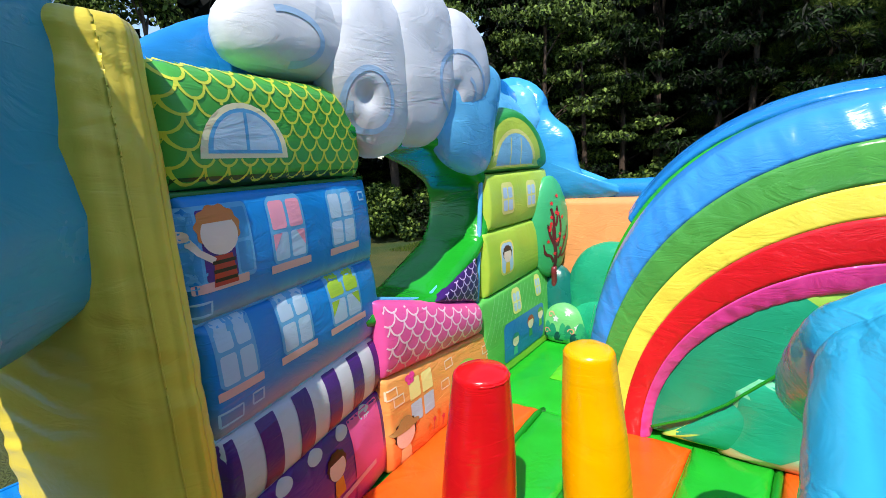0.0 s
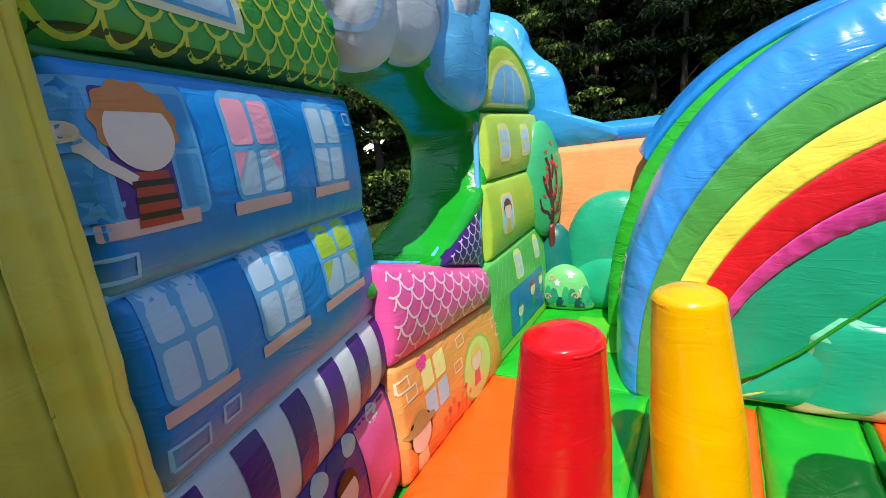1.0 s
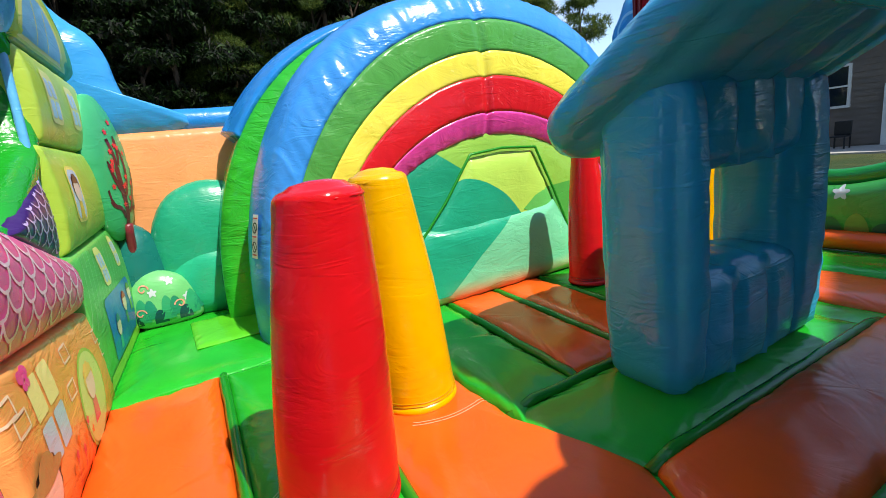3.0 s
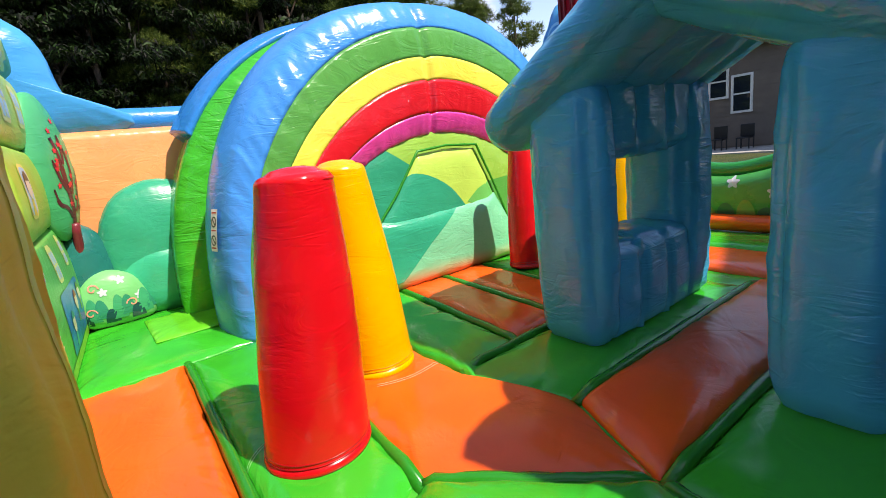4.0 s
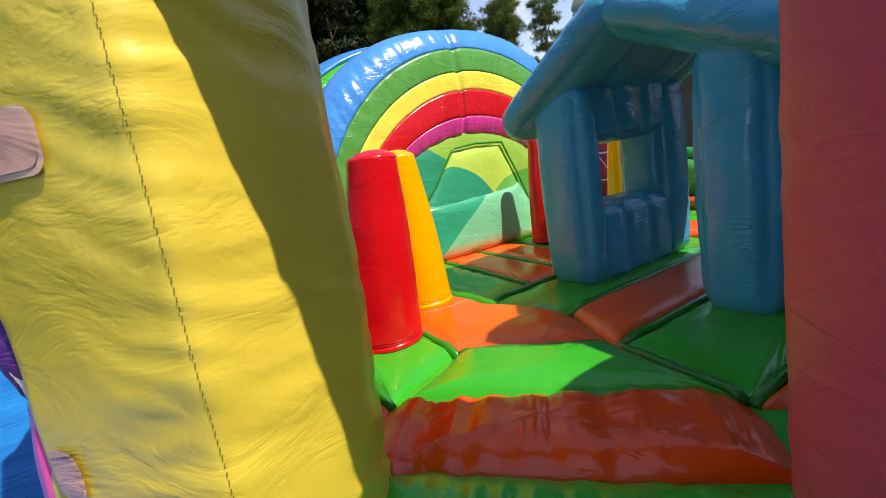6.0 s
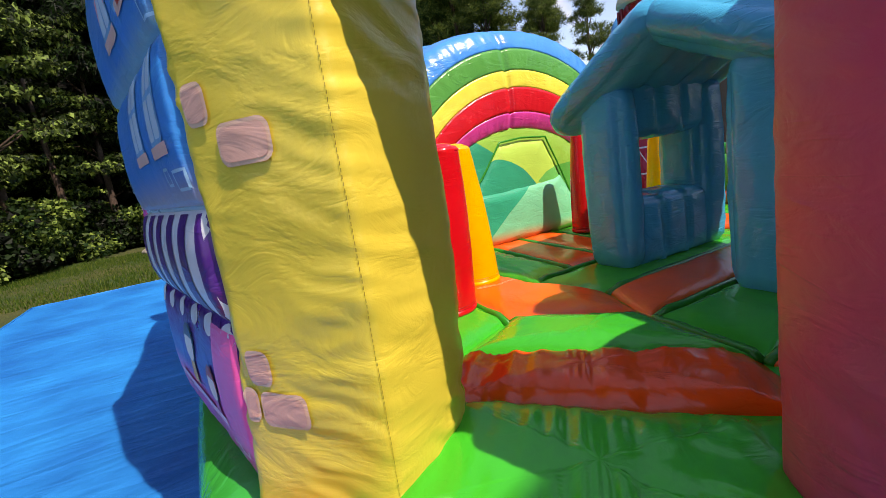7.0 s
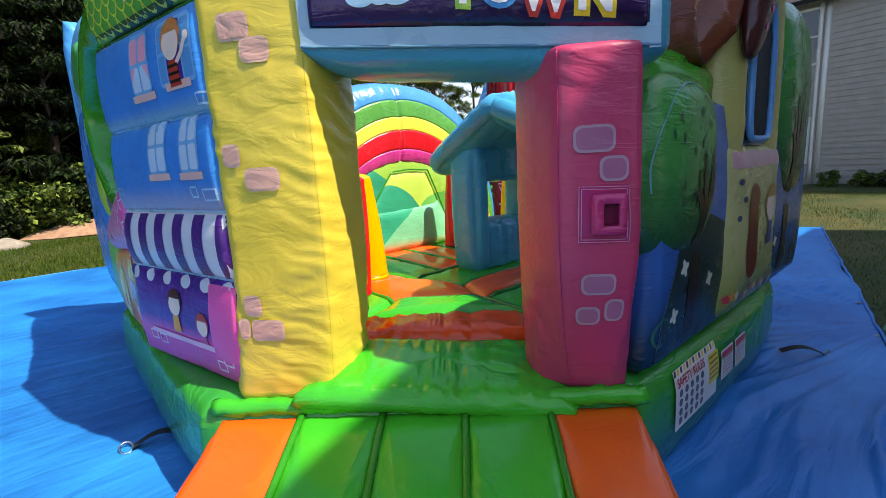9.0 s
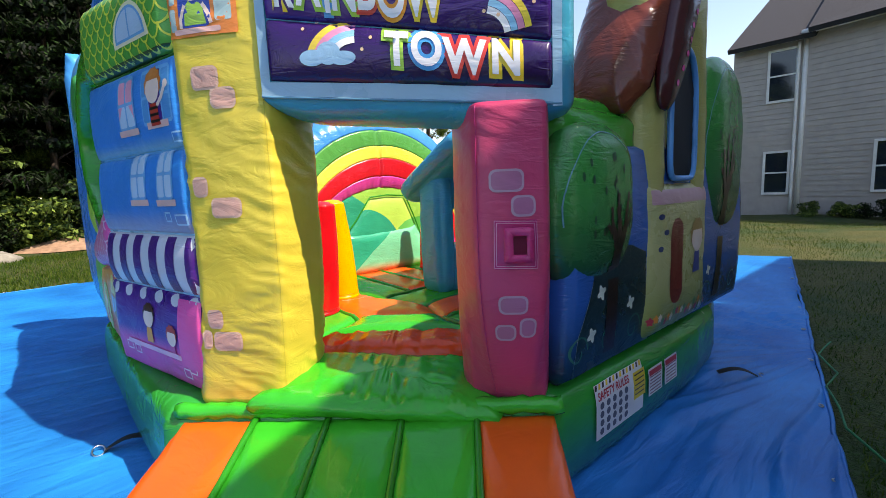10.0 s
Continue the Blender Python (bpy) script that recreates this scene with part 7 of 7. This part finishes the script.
def siding_wall(house, p0, p1, z0, z1, expo=0.21, mat=None):
    """A lapped plank wall from p0 to p1; its right-hand side looks out."""
    d = Vector((p1[0] - p0[0], p1[1] - p0[1], 0))
    ln = d.length
    d.normalize()
    o = Vector((d.y, -d.x, 0))
    bm = bmesh.new()
    pr = [(0.0, 0.0), (0.03, 0.0), (0.008, expo + 0.01), (0.0, expo + 0.01)]
    va = [bm.verts.new(o * a + Vector((0, 0, c))) for a, c in pr]
    vb = [bm.verts.new(d * ln + o * a + Vector((0, 0, c))) for a, c in pr]
    for k in range(4):
        bm.faces.new((va[k], va[(k + 1) % 4], vb[(k + 1) % 4], vb[k]))
    bm.faces.new(va[::-1])
    bm.faces.new(vb)
    bmesh.ops.recalc_face_normals(bm, faces=bm.faces[:])
    me = bpy.data.meshes.new("plank")
    bm.to_mesh(me)
    bm.free()
    me.materials.append(mat or SIDING)
    k = 0
    while z0 + k * expo < z1:
        ob = new("plank", me)
        ob.location = (p0[0], p0[1], z0 + k * expo)
        ob.parent = house
        k += 1
    a, c = Vector((*p0, 0)), Vector((*p0, 0)) + d * ln
    q = [a - o * 0.2, c - o * 0.2, c, a]
    verts = [(v.x, v.y, z0) for v in q] + [(v.x, v.y, z1) for v in q]
    part("wall", mesh_from("wall", verts, [(0, 1, 2, 3), (4, 5, 6, 7), (0, 1, 5, 4), (1, 2, 6, 5), (2, 3, 7, 6), (3, 0, 4, 7)], False), mat or SIDING, house)
    return d, o


def house_window(house, p0, d, o, u, z, w, h):
    e = Vector((*p0, 0)) + d * u + o * 0.03
    fr = flat_frame(e + Vector((0, 0, z)), -d if d.cross(Vector((0, 0, 1))).dot(o) < 0 else d)
    win = part("window", box(-w / 2, w / 2, -h / 2, h / 2, -0.02, 0.03), GLASS, house)
    win.matrix_world = fr
    for x0, x1, y0, y1 in ((-w / 2 - 0.09, -w / 2, -h / 2 - 0.09, h / 2 + 0.09), (w / 2, w / 2 + 0.09, -h / 2 - 0.09, h / 2 + 0.09), (-w / 2, w / 2, h / 2, h / 2 + 0.09), (-w / 2, w / 2, -h / 2 - 0.09, -h / 2), (-w / 2, w / 2, -0.03, 0.03)):
        f = part("window_frame", box(x0, x1, y0, y1, -0.02, 0.06), TRIM, win)


def slab_roof(house, pts, thick=0.18, mat=None):
    top = [Vector(p) for p in pts]
    n_ = (top[1] - top[0]).cross(top[2] - top[0]).normalized()
    if n_.z < 0:
        n_ = -n_
    v = top + [p - n_ * thick for p in top]
    k = len(top)
    f = [tuple(range(k)), tuple(range(k, 2 * k))[::-1]] + [(i, (i + 1) % k, k + (i + 1) % k, k + i) for i in range(k)]
    return part("roof", mesh_from("roof", v, f, False), mat or SHINGLE, house)


far = thing("siding_house", "two-storey house with grey lapped siding, white trim and dark shingle roof", "house")
# p0 to p1 runs towards -y, so that its right-hand side looks to -x
wa, wb, wc = ((20.5, 5.2), (20.5, 2.75)), ((20.5, 2.75), (20.2, 1.0)), ((20.2, 1.0), (18.6, -8.0))
for seg, top in ((wa, 6.2), (wb, 6.35), (wc, 6.35)):
    d, o = siding_wall(far, seg[0], seg[1], GROUND - 0.1, top)
    part("eave_fascia", tube([Vector((*seg[0], top)) + o * 0.45, Vector((*seg[1], top)) + o * 0.45], 0.1, 8), TRIM, far)
    if seg is wa:
        part("corner_board", tube([(seg[1][0] - 0.02, seg[1][1], GROUND), (seg[1][0] - 0.02, seg[1][1], top)], 0.09, 8), TRIM, far)
d, o = Vector((0, -1, 0)), Vector((-1, 0, 0))
for u, z, w, h in ((1.75, 4.95, 0.85, 1.9), (1.7, 1.1, 0.75, 1.6)):
    house_window(far, wa[0], d, o, u, z, w, h)
brown = thing("brown_house", "grey-brown siding house wing with white-framed windows behind the lawn", "house")
# darker than SIDING: the wing's deep shade is put into this colour
SHADED_BROWN_SIDING = plain("shaded_brown_siding", "6e6258", 0.6, noise_scale=3.0, vary=0.1, bump=0.15, bump_scale=90)
siding_wall(brown, (20.52, 23.0), (20.52, 5.2), GROUND - 0.1, 3.5, mat=SHADED_BROWN_SIDING)
part("eave_fascia", tube([(20.05, 23.0, 3.5), (20.05, 5.2, 3.5)], 0.1, 8), TRIM, brown)
for u, z, w, h in ((13.25, 2.2, 0.62, 1.25), (14.15, 1.6, 0.62, 1.35), (5.0, 1.6, 0.9, 1.4)):
    house_window(brown, (20.52, 23.0), d, o, u, z, w, h)
d2 = Vector((wc[1][0] - wc[0][0], wc[1][1] - wc[0][1], 0)).normalized()
house_window(far, wc[0], d2, Vector((d2.y, -d2.x, 0)), 1.0, 1.2, 0.9, 1.7)
slab_roof(brown, [(19.9, 23.4, 3.55), (19.9, 5.3, 3.55), (25.5, 5.3, 6.2), (25.5, 23.4, 6.2)])
slab_roof(far, [(19.9, 5.3, 6.25), (19.9, 2.4, 6.25), (26.5, 2.4, 10.0), (26.5, 5.3, 10.0)])
slab_roof(far, [(19.7, 2.6, 6.4), (17.9, -8.2, 6.4), (25.5, -8.2, 10.4), (26.5, 2.6, 10.4)])
part("downspout", tube([(20.38, 2.95, z) for z in np.linspace(GROUND, 6.1, 8)], 0.06, 8), TRIM, far)
dr = part("door", box(20.36, 20.46, 6.6, 7.5, GROUND, 1.5), TRIM, brown, "white back door with glass")
part("door_glass", box(20.33, 20.36, 6.75, 7.35, 0.0, 1.35), GLASS, dr)
tagged(part("patio", box(17.5, 20.4, 5.5, 12.5, GROUND - 0.1, GROUND + 0.06), plain("concrete", "a8a49c", 0.8, vary=0.12)), "pale concrete patio slab beside the siding house", "patio", kind="structure")
for k, (x, y) in enumerate(((19.2, 9.2), (19.0, 10.2), (19.4, 8.3))):
    e = thing("patio_chair", "dark patio chair standing on the concrete patio", "chair", "patio chairs", at=(x, y, GROUND + 0.06))
    dm = plain("dark_metal", "1c1d20", 0.5)
    part("seat", box(-0.25, 0.25, -0.25, 0.25, 0.40, 0.46, 0.02), dm, e)
    part("backrest", box(0.2, 0.26, -0.25, 0.25, 0.46, 0.95, 0.02), dm, e)
    for sx in (-0.22, 0.22):
        for sy in (-0.22, 0.22):
            part("leg", box(sx - 0.02, sx + 0.02, sy - 0.02, sy + 0.02, 0.0, 0.40), dm, e)

# unseen block, standing in for whatever shades the entrance's right side
own = thing("shade_block", "plain unseen block added to shade the entrance's right side", "house")
E0, E1 = Vector((-0.01, -4.91, 0)), Vector((5.39, -2.82, 0))
away = Vector((0.36, -0.93, 0))
E2, E3 = E1 + away * 7, E0 + away * 7
v = [(*p.xy, GROUND) for p in (E0, E1, E2, E3)] + [(*p.xy, 8.0) for p in (E0, E1, E2, E3)]
part("wall", mesh_from("wall", v, [(0, 1, 5, 4), (1, 2, 6, 5), (2, 3, 7, 6), (3, 0, 4, 7), (4, 5, 6, 7)], False), plain("shade_block_tan", "968c7c", 0.6, noise_scale=3.0, vary=0.06), own)

# second unseen block, added to carry the shadow further along the tarpaulin
part("side_shade_block", box(6.4, 10.7, -9.5, -4.92, GROUND, 8.0), plain("shade_block_tan", "968c7c", 0.6, noise_scale=3.0, vary=0.06), own)

# unseen block, added only to keep low sky light off the entrance front
wing = thing("shade_block", "plain unseen block added to cut sky light from the front", "house")
part("wall", box(-13.0, -0.6, -15.0, -9.5, GROUND, 4.6), plain("shade_block_brown", "7a6f62", 0.6, noise_scale=3.0, vary=0.08), wing)


# ---- woods ----
def leaf_cloud(count, blobs, size, seed, flat=0.5, droop=0.0, wide=0.36):
    """Leaves as folded diamonds, scattered through the shells of many blobs (centre, radii)."""
    r = np.random.default_rng(seed)
    verts = np.zeros((count * 4, 3))
    which = r.integers(0, len(blobs), count)
    cen = np.array([b_[0] for b_ in blobs])[which]
    rad = np.array([b_[1] for b_ in blobs])[which]
    dirs = r.normal(size=(count, 3))
    dirs /= np.linalg.norm(dirs, axis=1)[:, None]
    pos = cen + dirs * rad * (r.random((count, 1)) ** 0.35)
    nrm = r.normal(size=(count, 3)) + np.array([0, 0, 1.2]) * flat + dirs * 0.8
    nrm /= np.linalg.norm(nrm, axis=1)[:, None]
    t = np.cross(nrm, r.normal(size=(count, 3)))
    t /= np.linalg.norm(t, axis=1)[:, None]
    s = np.cross(nrm, t)
    ln = size * (0.6 + 0.8 * r.random((count, 1)))
    verts[0::4] = pos - t * ln * 0.5
    verts[1::4] = pos + s * ln * wide - nrm * ln * 0.1
    verts[2::4] = pos + t * ln * 0.5 - np.array([0, 0, droop]) * ln
    verts[3::4] = pos - s * ln * wide - nrm * ln * 0.1
    faces = np.arange(count * 4).reshape(count, 4)
    me = bpy.data.meshes.new("leaves")
    me.from_pydata(verts.tolist(), [], faces.tolist())
    return me


def needle_cloud(tufts, blobs, length, seed):
    r = np.random.default_rng(seed)
    verts, faces = [], []
    for i in range(tufts):
        c, rad = blobs[r.integers(0, len(blobs))]
        d = r.normal(size=3)
        d /= np.linalg.norm(d)
        p = np.array(c) + d * np.array(rad) * r.random() ** 0.4
        axis = np.array([d[0], d[1], 0.5 + 0.3 * d[2]])
        for k in range(13):
            q = axis * 0.7 + r.normal(size=3) * 0.75
            q /= np.linalg.norm(q)
            w = np.cross(q, r.normal(size=3))
            w /= np.linalg.norm(w)
            a = len(verts)
            verts += [(p + w * 0.012).tolist(), (p - w * 0.012).tolist(), (p + q * length * (0.7 + 0.5 * r.random())).tolist()]
            faces.append((a, a + 1, a + 2))
    me = bpy.data.meshes.new("needles")
    me.from_pydata(verts, [], faces)
    return me


# sunlit and shaded copies of the foliage; sun and shade sit in these colours
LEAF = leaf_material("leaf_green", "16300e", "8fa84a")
LEAF2 = leaf_material("leaf_shade_tone", "040902", "2c481c")
LEAF3 = leaf_material("leaf_sun_tone", "14240c", "86a04a")
NEEDLE = leaf_material("needle_green", "2a4416", "8c9c46")
BARK = plain("bark", "4a3b30", 0.9, noise_scale=14, vary=0.4, bump=0.9, bump_scale=30)


def tree(kind, height, spread, seed, label):
    r = random.Random(seed)
    e = thing("pine_tree" if kind == "pine" else "broadleaf_tree", label, "tree", "wood edge trees")
    lean = (r.uniform(-0.4, 0.4), r.uniform(-0.4, 0.4))
    line = [(lean[0] * t * t + 0.1 * nz(t * 4, seed), lean[1] * t * t, height * 0.92 * t) for t in np.linspace(0, 1, 12)]
    part("trunk", tube(line, 0.16 if kind == "pine" else 0.14, 9, taper=lambda t: 1.15 - 0.95 * t, wob=0.15, seed=seed), BARK, e)
    blobs = []
    for k in range(64 if kind == "pine" else 30):
        t = r.uniform(0.22, 1.0)
        a = r.uniform(0, 6.28)
        w = spread * (1 - 0.75 * max(0, t - 0.35) / 0.65) * r.uniform(0.35, 1.0)
        c = (lean[0] * t * t + w * math.cos(a), lean[1] * t * t + w * math.sin(a), height * t - 0.12 * w)
        q = spread * (r.uniform(0.10, 0.22) if kind == "pine" else r.uniform(0.16, 0.34))
        blobs.append((c, (q, q, q * (0.24 if kind == "broad" else 0.5))))
        part("limb", tube([(lean[0] * t * t * 0.9, lean[1] * t * t * 0.9, max(0.3, height * t * 0.9 - 0.3 * w)), ((c[0] + lean[0] * t * t) / 2, (c[1] + lean[1] * t * t) / 2, c[2] - 0.1), c], 0.035, 5, taper=lambda s: 1.2 - s), BARK, e) if k % 3 == 0 else None
    if kind == "pine":
        part("crown", needle_cloud(2200, blobs, 0.30, seed), NEEDLE, e)
    else:
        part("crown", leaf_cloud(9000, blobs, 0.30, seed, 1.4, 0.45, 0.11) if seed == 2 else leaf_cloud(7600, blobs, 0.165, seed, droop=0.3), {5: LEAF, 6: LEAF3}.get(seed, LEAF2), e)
    return e


protos = [tree("broad", 9.0, 3.0, 1, "leafy broadleaf tree at the edge of the woods"), tree("broad", 11.0, 3.4, 2, "dark leafy tree with drooping boughs at the wood edge"),
          tree("pine", 12.0, 2.8, 3, "tall pine with tufts of long needles at the wood edge"), tree("broad", 7.0, 2.6, 5, "sunlit broadleaf tree at the wood edge"), tree("pine", 9.0, 2.4, 4, "pine tree with long needles at the wood edge"), tree("broad", 9.0, 3.0, 6, "broadleaf tree with bright sunlit leaves at the wood edge")]
edge = [(-17, 4), (-12.5, 10.5), (-9, 15), (-5.5, 20.5), (-1, 22.5), (4, 22), (8.5, 22), (12.5, 24), (16, 30)]
r = random.Random(21)
spots = []
for (xa, ya), (xb, yb) in zip(edge, edge[1:]):
    for k in range(3):
        t = (k + r.uniform(0.1, 0.9)) / 3
        for row in range(2):
            x, y = xa + (xb - xa) * t, ya + (yb - ya) * t
            dd = math.hypot(x, y)
            q = 1.2 + 3.2 * row + r.uniform(-0.5, 0.8)
            spots.append((x + x / dd * q, y + y / dd * q, row))
SIDE_PINES = [(10.6, 17.6, 1.0), (12.2, 15.8, 0.66), (8.8, 19.0, 1.05), (13.8, 14.8, 0.66), (9.8, 18.4, 1.15), (11.6, 18.2, 0.85), (13.0, 17.0, 0.9), (2.4, 25.0, 1.0), (-0.5, 25.5, 1.1), (3.6, 24.0, 0.9), (1.7, 23.2, 0.8), (1.2, 24.0, 0.7), (-12.2, 16.0, 0.8), (-13.2, 17.2, 0.9)]
order = [0, 1, 2, 3, 1, 4, 0, 2, 1, 3]
for i, (x, y, row) in enumerate(spots):
    # tone by place: shade-coloured leaves in the middle, sun-coloured ones on the left
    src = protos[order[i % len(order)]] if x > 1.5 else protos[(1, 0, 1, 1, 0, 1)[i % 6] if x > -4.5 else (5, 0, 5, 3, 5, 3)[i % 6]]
    m_ = pose(x, y, GROUND - 0.05, 0, 0, r.uniform(0, 360)) @ Matrix.Scale(r.uniform(0.85, 1.25) * (1.12 if row else 1.0), 4)
    c = copy_thing(src, m_)
    c.matrix_basis = m_
for k, (x, y, g_) in enumerate(SIDE_PINES):
    m_ = pose(x, y, GROUND - 0.05, 0, 0, 77 * k) @ Matrix.Scale(g_, 4)
    c = copy_thing(protos[2 if k % 2 else 4], m_)
    c.matrix_basis = m_
for k, p in enumerate(protos):
    p.matrix_basis = pose((-14, -3, 6, -8, 11, -10.5)[k], (14, 27, 27.5, 20, 28, 15)[k], GROUND, 0, 0, 40 * k)


def shrub(seed, label, mat):
    r_ = random.Random(seed)
    e = thing("shrub", label, "shrub", "wood edge shrubs")
    blobs = [((r_.uniform(-1.1, 1.1), r_.uniform(-0.7, 0.7), r_.uniform(0.2, 1.5)), (r_.uniform(0.35, 0.7), r_.uniform(0.35, 0.7), r_.uniform(0.2, 0.4))) for _ in range(14)]
    part("foliage", leaf_cloud(3600, blobs, 0.13, seed), mat, e)
    for k in range(5):
        c = blobs[k][0]
        part("stem", tube([(c[0] * 0.2, c[1] * 0.2, 0), (c[0] * 0.7, c[1] * 0.7, c[2] * 0.6), c], 0.02, 5), BARK, e)
    return e


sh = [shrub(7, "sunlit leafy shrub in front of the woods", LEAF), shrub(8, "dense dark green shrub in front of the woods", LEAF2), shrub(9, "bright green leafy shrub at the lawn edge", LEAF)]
for i in range(46):
    t = i / 45 * (len(edge) - 1.001)
    k = int(t)
    x, y = edge[k][0] + (edge[k + 1][0] - edge[k][0]) * (t - k) + r.uniform(-0.5, 0.5), edge[k][1] + (edge[k + 1][1] - edge[k][1]) * (t - k) + r.uniform(-0.8, 0.3)
    m_ = pose(x, y, GROUND - 0.05, 0, 0, r.uniform(0, 360)) @ Matrix.Scale(r.uniform(0.8, 1.5), 4)
    c = copy_thing(sh[i % 3], m_)
    c.matrix_basis = m_
for k, p in enumerate(sh):
    p.matrix_basis = pose((-7.2, 2, 10.5)[k], (17.2, 21.5, 22.6)[k], GROUND, 0, 0, 70 * k)
for i in range(7):
    m_ = pose(19.55 - 0.18 * i, 2.2 - 1.05 * i, GROUND - 0.05, 0, 0, 50 * i) @ Matrix.Scale(0.36 + 0.05 * (i % 3), 4)
    c = copy_thing(sh[(0, 2, 1)[i % 3]], m_)
    c.matrix_basis = m_
# the depth of the woods: near-black leaves, its inner shade put into the colour
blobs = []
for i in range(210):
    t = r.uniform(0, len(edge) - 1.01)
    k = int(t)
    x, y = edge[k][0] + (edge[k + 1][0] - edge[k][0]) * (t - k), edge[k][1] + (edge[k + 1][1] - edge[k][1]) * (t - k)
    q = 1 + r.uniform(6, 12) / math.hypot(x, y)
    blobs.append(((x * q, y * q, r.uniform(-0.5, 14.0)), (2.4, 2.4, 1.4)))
tagged(part("far_woods", leaf_cloud(44000, blobs, 1.05, 77), leaf_material("leaf_inner_shade", "030702", "0e190a")), "leaves behind the edge trees, the wood's inner shade put into their colour", "woods", kind="stuff")

# stone and earth at the wood edge
stone = tagged(part("garden_stone", dome(0, 0, 0.0, 0.55, 0.34, 0.62), plain("field_stone", "8f8a7c", 0.9, noise_scale=5.0, vary=0.3, bump=0.8, bump_scale=14)), "rounded grey field stone lying on the lawn by the shrubs", "stone")
for p in stone.data.vertices:
    p.co *= 1 + 0.22 * nz(p.co.x * 3, p.co.y * 3, p.co.z * 4 + 2)
stone.location = (-3.5, 17.2, GROUND - 0.04)

mv, mf = [], []
for j in range(9):
    for i in range(24):
        a, q = 2 * math.pi * i / 24, j / 8
        wob = 1 + 0.25 * nz(math.cos(a) * 1.4, math.sin(a) * 1.4, 3.0)
        mv.append((-1.1 + 2.3 * q * wob * math.cos(a), 20.4 + 1.3 * q * wob * math.sin(a), GROUND - 0.03 + 0.48 * (1 - q * q) * (1 + 0.3 * nz(i * 0.9, j * 0.9))))
for j in range(8):
    for i in range(24):
        mf.append((j * 24 + i, j * 24 + (i + 1) % 24, (j + 1) * 24 + (i + 1) % 24, (j + 1) * 24 + i))
tagged(part("earth_mound", mesh_from("earth_mound", mv, mf), plain("bare_earth", "9c7c62", 0.95, noise_scale=5, vary=0.3, bump=0.8, bump_scale=18)), "low mound of bare reddish earth at the wood edge", "earth mound")

# ---- grass ----
g = np.random.default_rng(5)
N = 84000
gx = np.concatenate((0.5 + 17.0 * g.uniform(0, 1, N // 2) ** 1.7, g.uniform(-9, 4, N // 2)))
gy = np.concatenate((g.uniform(-3.4, 4.5, N // 2), g.uniform(10.4, 18, N // 2)))
edge_y = np.interp(gx, [-0.4, 8.6, 9.0, 30], [-1.38, 0.62, 5, 8])
keep = np.where(np.arange(N) < N // 2, gy < edge_y - 0.04, True)
gx, gy = gx[keep], gy[keep]
K = len(gx)
hgt = np.where(gy < 5, g.uniform(0.008, 0.032, K), g.uniform(0.03, 0.085, K))
ang = g.uniform(0, 6.28, K)
wd = 0.006 + 0.006 * (np.arange(K) > K // 2)
vv = np.zeros((K * 3, 3))
vv[0::3] = np.stack((gx - np.cos(ang) * wd, gy - np.sin(ang) * wd, np.full(K, GROUND - 0.03)), 1)
vv[1::3] = np.stack((gx + np.cos(ang) * wd, gy + np.sin(ang) * wd, np.full(K, GROUND - 0.03)), 1)
vv[2::3] = np.stack((gx + g.normal(0, 0.02, K), gy + g.normal(0, 0.02, K), GROUND + hgt), 1)
me = bpy.data.meshes.new("grass")
me.from_pydata(vv.tolist(), [], np.arange(K * 3).reshape(K, 3).tolist())
tagged(part("grass", me, leaf_material("grass_blade", "304e10", "66742a")), "short lawn grass with dry straw-coloured blades", "grass", kind="stuff")
